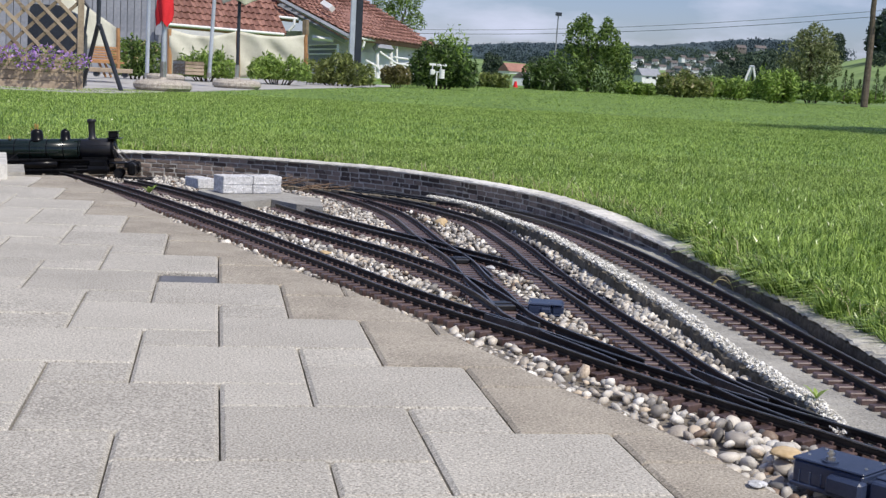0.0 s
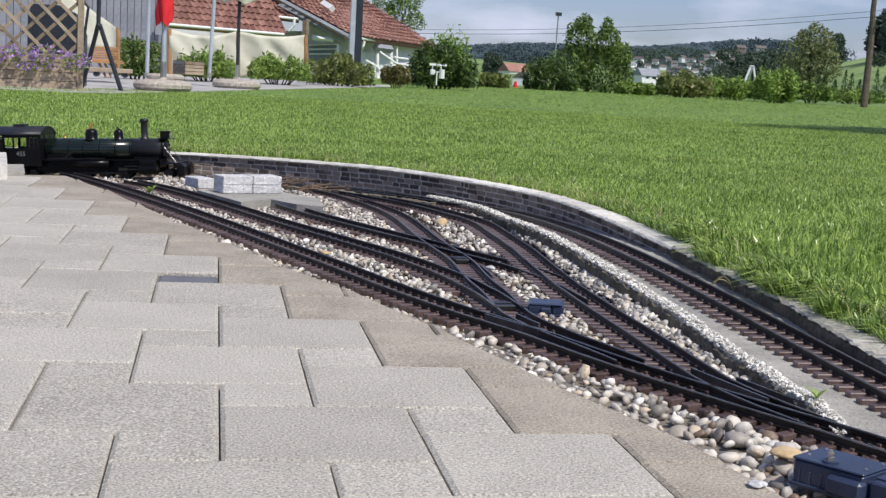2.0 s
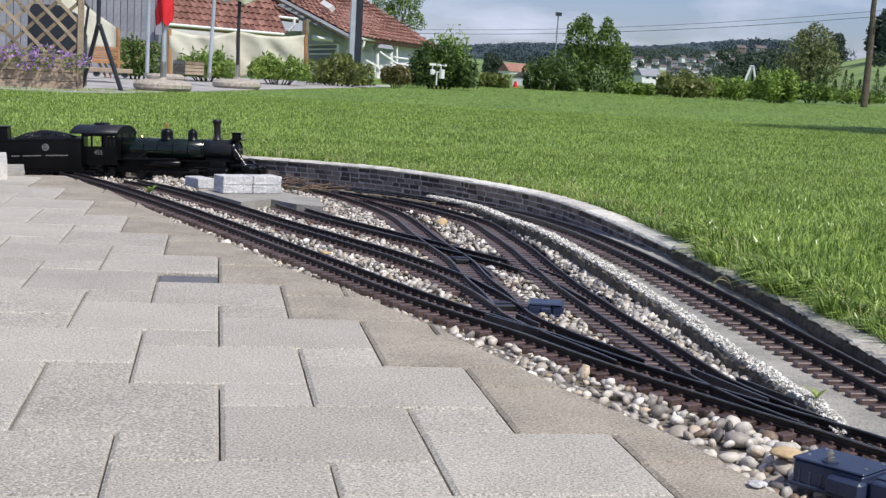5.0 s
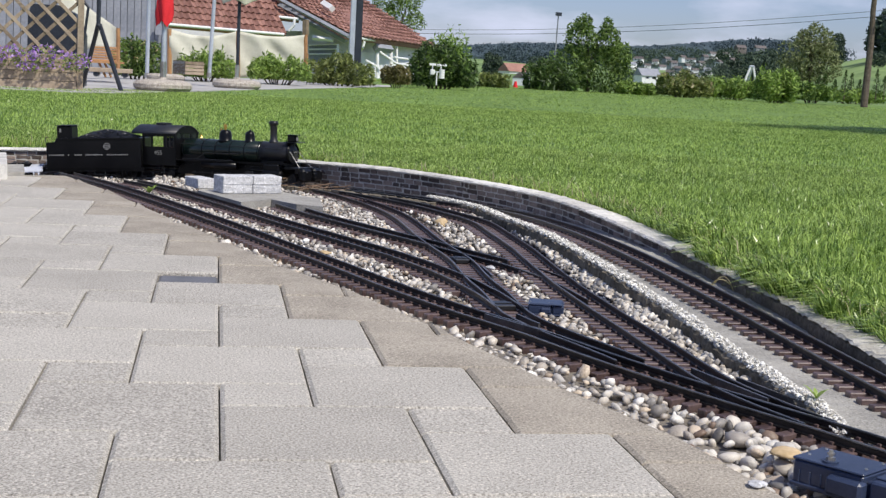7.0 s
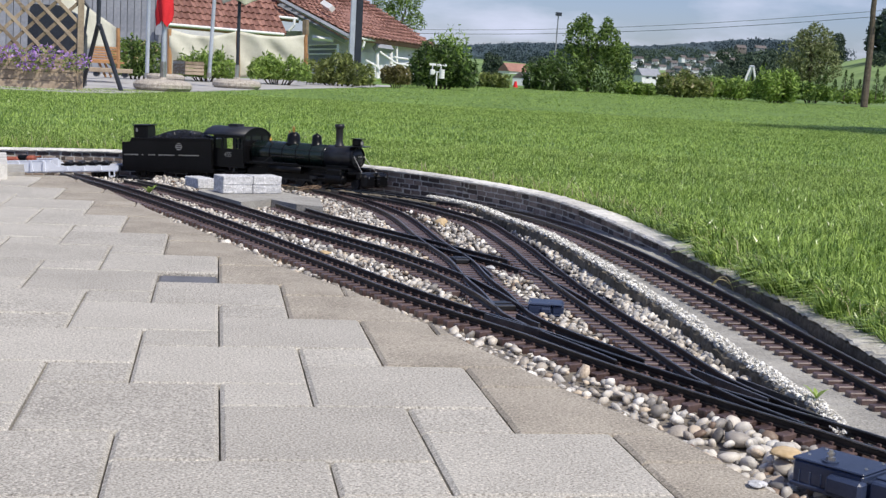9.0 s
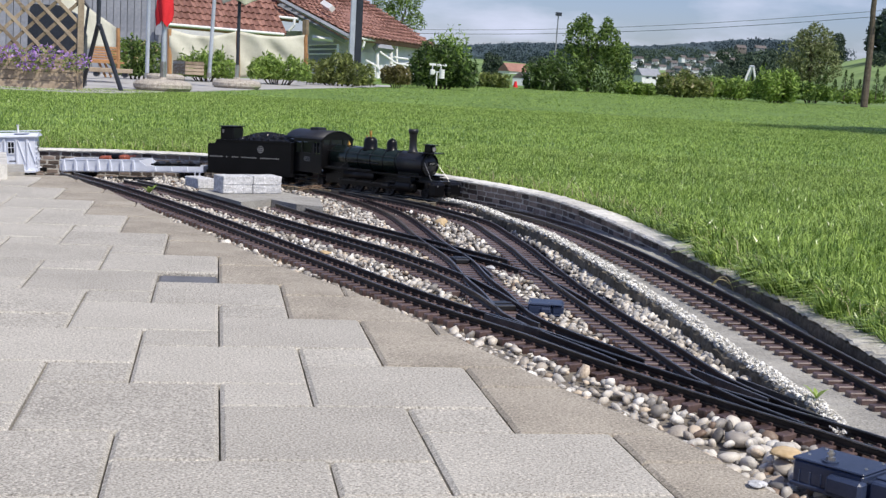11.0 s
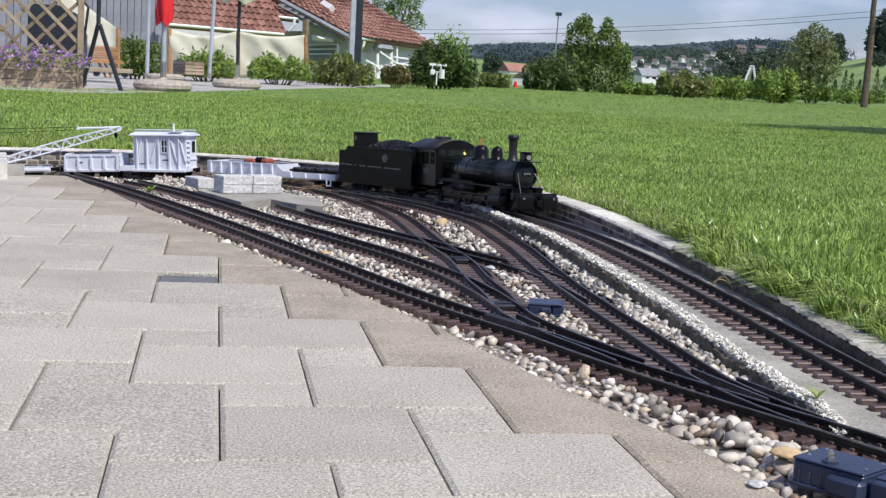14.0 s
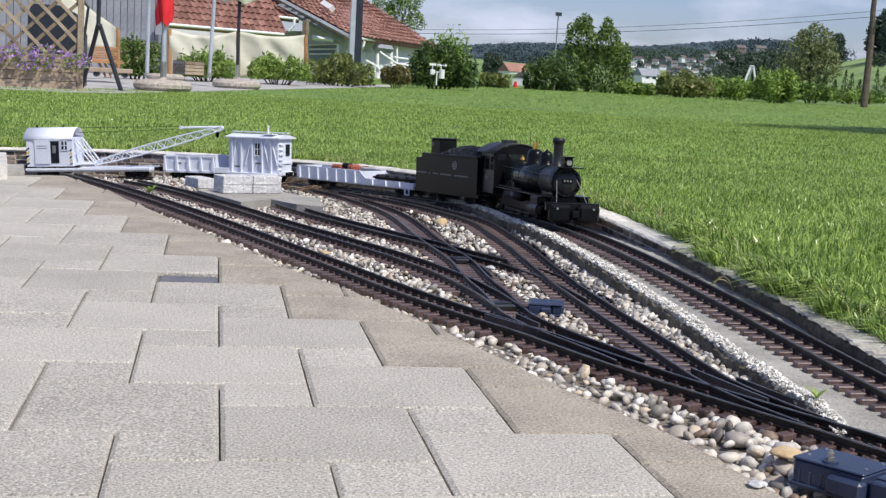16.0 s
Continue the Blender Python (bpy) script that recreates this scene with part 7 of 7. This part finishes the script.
def make_crane():
    ca = thing("crane_wagon", pose(0, 0, 0), "light grey railway crane with round-roofed house and lattice boom", "railway crane")
    car_underframe(ca, 0.209, 0.027)
    part("deck_edge", slab(-0.209, 0.209, -0.058, -0.052, 0.028, 0.036, 0.001), CAR_GREY, ca)
    part("deck_edge", slab(-0.209, 0.209, 0.052, 0.058, 0.028, 0.036, 0.001), CAR_GREY, ca)
    part("deck", slab(-0.205, 0.205, -0.0515, 0.0515, 0.030, 0.034), CAR_GREY, ca)
    b = bmesh.new()
    rod(b, (-0.09, 0, 0.033), (-0.09, 0, 0.042), 0.045, 0.045, 24)
    part("turntable", b, LOCO, ca)
    ho = part("house", slab(-0.205, -0.048, -0.052, 0.052, 0.041, 0.135, 0.001), CAR_GREY, ca)
    part("house_roof", arched_roof(-0.213, -0.046, 0.056, 0.132, 0.168, 0.004), CAR_GREY, ho, "rounded pale grey roof", True)
    for sgn in (-1, 1):
        y0, y1 = sorted((sgn * 0.052, sgn * 0.0532))
        # the house is solid: a dark panel paints the doorway's inner shade
        part("doorway", slab(-0.122, -0.094, y0, y1, 0.052, 0.124), GLASS, ho, "dark panel painted as the shaded inside of an open doorway")
        part("sliding_door", slab(-0.176, -0.124, *sorted((sgn * 0.052, sgn * 0.0555)), 0.050, 0.126, 0.0008), CAR_GREY, ho)
        part("door_rail", slab(-0.18, -0.09, *sorted((sgn * 0.052, sgn * 0.056)), 0.126, 0.1285), CAR_GREY, ho)
        part("machinery", slab(-0.116, -0.104, *sorted((sgn * 0.0533, sgn * 0.0545)), 0.085, 0.110, 0.001), STEEL, ho)
        win = part("window", slab(-0.086, -0.064, y0, y1, 0.096, 0.124), GLASS, ho)
        bm = bmesh.new()
        for a, b2, c, d in ((-0.088, -0.085, 0.094, 0.126), (-0.066, -0.062, 0.094, 0.126), (-0.0765, -0.0735, 0.096, 0.124), (-0.088, -0.062, 0.0935, 0.0965), (-0.088, -0.062, 0.1085, 0.1115), (-0.088, -0.062, 0.1235, 0.1265)):
            box(bm, a, b2, *sorted((sgn * 0.0525, sgn * 0.0548)), c, d)
        part("window_frame", bm, CAR_GREY, win)
        for k in range(5):
            part("hazard_stripe", prism([(-0.205, 0.045 + 0.012 * k), (-0.195, 0.051 + 0.012 * k), (-0.195, 0.057 + 0.012 * k), (-0.205, 0.051 + 0.012 * k)], 0.001), YELLOW if k % 2 else LOCO, ho).location.y = sgn * 0.0526
            part("hazard_stripe", prism([(-0.058, 0.045 + 0.011 * k), (-0.050, 0.050 + 0.011 * k), (-0.050, 0.055 + 0.011 * k), (-0.058, 0.050 + 0.011 * k)], 0.001), YELLOW if k % 2 else LOCO, ho).location.y = sgn * 0.0526
        part("stencil_bar", slab(-0.168, -0.134, *sorted((sgn * 0.0555, sgn * 0.0560)), 0.108, 0.110), CAR_DARK, ho)
        part("stencil_bar", slab(-0.168, -0.134, *sorted((sgn * 0.0555, sgn * 0.0560)), 0.100, 0.102), CAR_DARK, ho)
        # A-frame in front of the house
        bm = bmesh.new()
        rod(bm, (-0.046, sgn * 0.035, 0.132), (0.018, sgn * 0.028, 0.050), 0.003, None, 6)
        rod(bm, (-0.046, sgn * 0.035, 0.118), (0.004, sgn * 0.028, 0.050), 0.0022, None, 6)
        rod(bm, (-0.046, sgn * 0.035, 0.048), (0.020, sgn * 0.028, 0.048), 0.003, None, 6)
        rod(bm, (-0.046, sgn * 0.035, 0.08), (-0.018, sgn * 0.03, 0.096), 0.002, None, 6)
        part("a_frame", bm, CAR_GREY, ca)
    for x, r in ((-0.185, 0.004), (-0.095, 0.003)):
        b = bmesh.new()
        rod(b, (x, 0, 0.165), (x, 0, 0.176), r, None, 8)
        part("roof_vent", b, LOCO, ho)
    # lattice boom with jib
    p0, p1 = Vector((0.012, 0, 0.048)), Vector((0.440, 0, 0.160))
    d = (p1 - p0).normalized()
    up = Vector((-d.z, 0, d.x))

    def bp(t, y, h):
        w = 1 - 0.45 * t
        return p0 + (p1 - p0) * t + Vector((0, y * 0.022 * w, 0)) + up * (h * (0.0045 + 0.009 * math.sin(math.pi * min(1, t * 0.9 + 0.05))))
    boom = bmesh.new()
    for y in (-1, 1):
        for hh in (-1, 1):
            for k in range(12):
                rod(boom, bp(k / 12, y, hh), bp((k + 1) / 12, y, hh), 0.0021, None, 5, False)
    boom = part("boom", boom, CAR_GREY, ca, "grey lattice boom")
    for k in range(24):
        bm = bmesh.new()
        a, b2 = k / 24, (k + 1) / 24
        for y in (-1, 1):
            rod(bm, bp(a, y, -1 if k % 2 else 1), bp(b2, y, 1 if k % 2 else -1), 0.0013, None, 5, False)
        rod(bm, bp(a, -1 if k % 2 else 1, 1), bp(b2, 1 if k % 2 else -1, 1), 0.0012, None, 5, False)
        part("lattice_bar", bm, CAR_GREY, boom)
    bm = bmesh.new()
    rod(bm, (0.438, -0.012, 0.160), (0.438, 0.012, 0.160), 0.0075, 0.0075, 14)
    part("sheave", bm, CAR_GREY, boom)
    bm = bmesh.new()
    rod(bm, (0.436, 0, 0.164), (0.305, 0, 0.163), 0.004, 0.0035, 8)
    rod(bm, (0.303, -0.006, 0.163), (0.303, 0.006, 0.163), 0.006, 0.006, 12)
    part("jib_strut", bm, CAR_GREY, boom)
    bm = bmesh.new()
    for y in (-0.008, 0.008):
        rod(bm, (-0.05, y, 0.166), (0.303, y, 0.167), 0.0005, None, 4)
        rod(bm, (-0.05, y, 0.150), (0.303, y, 0.158), 0.0005, None, 4)
    part("cable", bm, LOCO, boom, "thin dark hoisting cables")
    bm = lathe([(0.003, 0.150), (0.004, 0.146), (0.0065, 0.140), (0.006, 0.134), (0.002, 0.128)], 10)
    bmesh.ops.translate(bm, verts=bm.verts, vec=(0.425, 0, 0))
    part("hook_block", bm, LOCO, boom, "black hook block")
    VEHICLES.append((ca, 2.134, 0.149, 0.149))


make_locomotive()
make_tender()
make_idler()
make_tool_car()
make_gondola()
make_crane()


# ---- things in the yard ----
def granite_blocks():
    ax, ay = 0.014, 2.545
    bx, by = 0.177, 2.608
    turn = math.degrees(math.atan2(by - ay, bx - ax))
    L = math.hypot(bx - ax, by - ay)
    rng = random.Random(3)

    def block(w, d, h):
        bm = bmesh.new()
        box(bm, 0, w, 0, d, 0, h, 0.0018)
        bmesh.ops.subdivide_edges(bm, edges=bm.edges, cuts=2, use_grid_fill=True)
        for v in bm.verts:
            v.co += Vector((rng.uniform(-1, 1), rng.uniform(-1, 1), rng.uniform(-1, 1))) * 0.0007
        return bm
    for layer in range(2):
        for k, (x, w) in enumerate(((0, L * 0.50), (L * 0.51, L * 0.49))):
            th = thing("granite_block", pose(ax, ay, -0.004 + 0.0238 * layer, 0, 0, turn) @ pose(x + 0.001 * layer, 0.002 * layer, 0), "pale speckled granite block stacked on the concrete slab", "stone block", "granite blocks")
            part("block", block(w, 0.075, 0.0235), GRANITE, th)
    th = thing("granite_block", pose(-0.056, 2.666, -0.004, 0, 0, turn + 4), "grey stone block lying beside the granite stack", "stone block", "granite blocks")
    part("block", block(0.05, 0.09, 0.028), GRANITE, th)


granite_blocks()


def poly_slab(name, pts, z, h, mat, label, category):
    bm = bmesh.new()
    top = [bm.verts.new((x, y, z)) for x, y in pts]
    low = [bm.verts.new((x, y, z - h)) for x, y in pts]
    bm.faces.new(top)
    bm.faces.new(low[::-1])
    for k in range(len(pts)):
        j = (k + 1) % len(pts)
        bm.faces.new((top[k], top[j], low[j], low[k]))
    bmesh.ops.recalc_face_normals(bm, faces=bm.faces)
    return tagged(part(name, bm, mat), label, category)


poly_slab("concrete_slab", [(-0.056, 2.625), (0.060, 2.344), (0.142, 2.447), (0.205, 2.338), (0.272, 2.305), (0.277, 2.512), (0.183, 2.671), (-0.009, 2.803)], -0.005, 0.035, CONCRETE, "thin grey concrete slab under the granite blocks", "slab")
poly_slab("edging_stone", [(-0.693, 2.704), (-0.550, 2.814), (-0.588, 3.073), (-0.742, 2.988)], 0.012, 0.04, CONCRETE, "grey edging stone on the terrace", "stone")
poly_slab("edging_stone", [(-0.679, 2.627), (-0.579, 2.682), (-0.648, 3.130), (-0.763, 3.107)], 0.042, 0.06, COPING, "pale block at the end of the terrace", "stone")


def motor(at, turn, z, L, W, h, label, stepped=True):
    """A turnout motor housing: low stepped body, lid, cable box, boss and screw. x runs along its front."""
    th = thing("turnout_motor", pose(at[0], at[1], z, 0, 0, turn), label, "turnout motor", "turnout motors")
    part("foot_plate", slab(-0.001, L + 0.001, -0.001, W + 0.001, 0.0, h * 0.16, 0.0010), BLUE_BOX, th)
    part("housing", slab(0, L * 0.64, W * 0.03, W, h * 0.10, h * 0.92, 0.0022), BLUE_BOX, th)
    part("front_step", slab(L * 0.34, L * 0.66, -W * (0.12 if stepped else 0.02), W * 0.16, h * 0.10, h * 0.74, 0.0030), BLUE_BOX, th)
    part("lid", slab(-0.0008, L * 0.645, W * 0.02, W + 0.0008, h * 0.92, h, 0.0010), BLUE_BOX, th)
    if not stepped:
        part("cover", slab(L * 0.04, L * 0.96, W * 0.06, W * 0.94, h * 0.92, h * 1.06, 0.0016), BLUE_BOX, th)
    part("cable_box", slab(L * 0.68, L, W * 0.10, W * 0.9, h * 0.10, h * (0.80 if stepped else 0.92), 0.0020), BLUE_BOX, th)
    part("cable_lid", slab(L * 0.675, L + 0.0006, W * 0.30, W * 0.92, h * 0.80, h * 0.87, 0.0008), BLUE_BOX, th)
    part("bridge", slab(L * 0.60, L * 0.70, W * 0.18, W * 0.85, h * 0.12, h * 0.72, 0.0012), BLUE_BOX, th)
    if stepped:
        for k in range(3):
            part("rib", slab(L * (0.06 + 0.10 * k), L * (0.075 + 0.10 * k), 0.0003, W * 0.05, h * 0.12, h * 0.62, 0.0005), BLUE_BOX, th)
        bm = bmesh.new()
        rod(bm, (L * 0.29, W * 0.22, h * 0.80), (L * 0.29, W * 0.22, h + 0.002), 0.0085, 0.0078, 18)
        part("boss", bm, BLUE_BOX, th)
        bm = bmesh.new()
        rod(bm, (L * 0.29, W * 0.22, h + 0.001), (L * 0.29, W * 0.22, h + 0.0125), 0.0022, 0.0022, 10)
        rod(bm, (L * 0.29, W * 0.22, h + 0.002), (L * 0.29, W * 0.22, h + 0.0055), 0.0046, 0.0046, 6)
        rod(bm, (L * 0.29, W * 0.22, h + 0.0075), (L * 0.29, W * 0.22, h + 0.0100), 0.0038, 0.0038, 6)
        part("screw", bm, STEEL, th, "bright steel screw and nut")
    for x, y in ((0.06, 0.90), (0.58, 0.90), (0.06, 0.34), (0.58, 0.34)):
        bm = bmesh.new()
        rod(bm, (L * x, W * y, h * 0.98), (L * x, W * y, h + 0.0014), 0.0018, 0.0014, 8)
        part("rivet", bm, STEEL, th)
    bm = bmesh.new()
    rod(bm, (L * 0.75, W, h * 0.2), (L * 0.85, W + 0.05 * L / 0.1, h * 0.2), 0.0012, None, 6)
    part("throw_rod", bm, STEEL, th)
    return th


motor((0.5560, 0.0060), -55.5, -0.024, 0.118, 0.058, 0.029, "dark blue plastic turnout motor with a bright screw beside the track")
motor((0.5010, 0.9160), -16.0, -0.026, 0.058, 0.060, 0.018, "small dark blue turnout motor among the pebbles", False)


def track_plate(at, turn, w, d, h=0.008, label="black plastic cover plate between the rails"):
    th = thing("cover_plate", pose(at[0], at[1], -0.0228, 0, 0, turn), label, "cover plate", "turnout cover plates")
    part("plate", slab(-w / 2, w / 2, -d / 2, d / 2, 0, h, 0.001), SMOKEBOX, th)
    part("ridge", slab(-w / 2, w / 2, -d * 0.12, d * 0.12, h, h + 0.0015), SMOKEBOX, th)


track_plate((0.491, 1.482), 5, 0.034, 0.05)
track_plate((0.464, 0.955), 8, 0.036, 0.05)
track_plate((0.664, 1.298), 0, 0.034, 0.04)
for a, b in (((0.413, 0.836), (0.490, 0.684)), ((0.622, 0.471), (0.660, 0.307)), ((0.466, 0.843), (0.484, 0.765)), ((0.666, 0.421), (0.698, 0.292)), ((0.671, 1.542), (0.672, 1.398)), ((0.511, 1.366), (0.508, 1.238))):
    th = thing("check_rail", pose(0, 0, 0), "short dark check rail inside the turnout", "rail", "check rails")
    P = np.array([(*a, -0.0228), (*(np.array(a) * 0.5 + np.array(b) * 0.5), -0.0228), (*b, -0.0228)])
    part_ob = sweep("rail", P, [(-0.0022, 0.0), (0.0022, 0.0), (0.0016, 0.0112), (-0.0016, 0.0112)], RAILHEAD, th)


def stone(at, size, squash, mat, seed, label):
    rng = random.Random(seed)
    sv, sf = pebble_shapes(rng, 1, 3)[0]
    th = thing("stone", pose(*at, 0, 0, rng.uniform(0, 180)), label, "stone", "odd stones")
    ob = raw("rock", sv * np.array([size, size, size * squash]), sf, mat, th, True)


stone((0.553, 2.090, -0.014), 0.017, 1.3, TAN, 5, "tan conical stone standing in the gravel")
stone((0.216, 1.525, -0.018), 0.016, 0.7, TAN, 6, "flat tan stone in the gravel")
stone((0.186, 1.665, -0.014), 0.011, 1.0, GRIT, 7, "white round stone between the tracks")
stone((0.485, -0.077, 0.003), 0.010, 0.6, GRANITE, 8, "small grey stone chip on the paving")
stone((0.582, 0.075, -0.012), 0.018, 0.7, TAN, 9, "ochre flat pebble beside the turnout motor")
stone((0.529, 1.363, -0.016), 0.010, 0.8, GRANITE, 10, "grey stone in the gravel")


def weed(at, n, size, seed):
    th = thing("weed", pose(*at), "small bright green weed growing in the gravel", "weed", "weeds")
    rng = np.random.default_rng(seed)
    for k in range(n):
        a = 2 * math.pi * k / n + rng.uniform(-0.3, 0.3)
        l = size * rng.uniform(0.7, 1.2)
        bm = bmesh.new()
        g = []
        for i in range(5):
            t = i / 4
            r, z = l * 0.75 * t, l * (1.1 * t - 0.45 * t * t)
            w = l * 0.16 * math.sin(math.pi * (0.12 + 0.85 * t))
            c, s = math.cos(a), math.sin(a)
            g.append((bm.verts.new((r * c - w * s, r * s + w * c, z)), bm.verts.new((r * c + w * s, r * s - w * c, z))))
        for p, q in zip(g, g[1:]):
            bm.faces.new((p[0], p[1], q[1], q[0]))
        part("leaf", bm, LEAF_LIGHT, th, "", True)


weed((-0.190, 2.645, -0.02), 7, 0.030, 1)
weed((0.709, 0.279, -0.004), 5, 0.022, 2)
weed((0.959, 2.222, 0.045), 5, 0.030, 3)


def twigs():
    rng = random.Random(12)
    for k in range(16):
        x, y = [(0.209, 3.022), (0.266, 2.932), (0.312, 2.860), (0.252, 3.139)][k % 4]
        x, y = x + rng.uniform(-0.05, 0.05), y + rng.uniform(-0.06, 0.06)
        a, L = rng.uniform(-0.9, 0.4), rng.uniform(0.05, 0.12)
        th = thing("dry_twig", pose(x, y, -0.016 + rng.uniform(0, 0.008), rng.uniform(-8, 8), rng.uniform(-12, 4), math.degrees(a)), "dry brown twig lying by the track", "twig", "dry twigs")
        bm = bmesh.new()
        p = Vector((-L / 2, 0, 0))
        for j in range(4):
            q = p + Vector((L / 4, rng.uniform(-0.008, 0.008), rng.uniform(-0.002, 0.005)))
            rod(bm, p, q, 0.0019, 0.0014, 5)
            p = q
        part("stem", bm, TWIG, th)


twigs()


def stalk(at, h, lean, mat, label):
    th = thing("grass_stalk", pose(*at), label, "grass stalk", "grass stalks")
    bm = bmesh.new()
    p = Vector((0, 0, 0))
    for k in range(6):
        t = (k + 1) / 6
        q = Vector((lean * t ** 2, 0, h * (t - 0.45 * abs(lean) / max(h, 0.01) * t ** 3))) if abs(lean) < 0.03 else Vector((lean * t, 0, h * (2.6 * t - 2.3 * t * t)))
        rod(bm, p, q, 0.0012, 0.0008, 5)
        p = q
    part("stem", bm, mat, th)
    bm = bmesh.new()
    rod(bm, p, p + Vector((lean * 0.35, 0, -0.004 if lean else 0.012)), 0.002, 0.0008, 6)
    part("ear", bm, mat, th)


stalk((1.151, 3.347, 0.045), 0.055, 0.004, LEAF_DARK, "single dark grass stalk standing out of the lawn")
stalk((1.191, 1.598, 0.03), 0.05, 0.02, LEAF_DARK, "single dark grass stalk standing out of the lawn")
stalk((0.872, 0.962, 0.015), 0.034, -0.036, STRAW, "dry bent grass stalk hanging over the kerb")
stalk((0.880, 0.985, 0.015), 0.022, -0.040, STRAW, "dry bent grass stalk hanging over the kerb")


make_pebbles()
make_grass()
make_pavement()


# ---- movement ----
# distance run by the smokestack along the main line, second by second
STACK_RUN = [(0, 1.4123), (1, 1.5069), (2, 1.5946), (3, 1.6798), (4, 1.7667), (5, 1.8592), (6, 1.9607), (7, 2.0745), (8, 2.1999), (9, 2.3385), (10, 2.4915), (11, 2.657), (12, 2.8314), (13, 3.0102), (14, 3.1912), (15, 3.3722), (16, 3.5472)]


def ride(s, front, back):
    """Pose of a vehicle whose origin is at s and whose trucks stand ahead of and behind it."""
    a, b = on_run(s - back), on_run(s + front)
    d = (b - a).normalized()
    o = a + d * back
    side = Vector((-d.y, d.x, 0)).normalized()
    up = d.cross(side)
    m = Matrix((d, side, up)).transposed().to_4x4()
    m.translation = o
    return m


def motions():
    for ob, gap, front, back in VEHICLES:
        walk(ob, [(t, ride(s - gap, front, back)) for t, s in STACK_RUN])
    ts = np.arange(0, 16.01, 0.1)
    run = np.interp(ts, [t for t, s in STACK_RUN], [s for t, s in STACK_RUN]) - STACK_RUN[0][1]
    for ob, x, z, r in AXLES:
        walk(ob, [(float(t), pose(x, 0, z, 0, math.degrees(q / r), 0)) for t, q in zip(ts, run)])
    for ob, r in RODS:
        walk(ob, [(float(t), pose(0.009 * math.sin(q / r), 0, 0.022 + 0.009 * math.cos(q / r))) for t, q in zip(ts, run)])


motions()
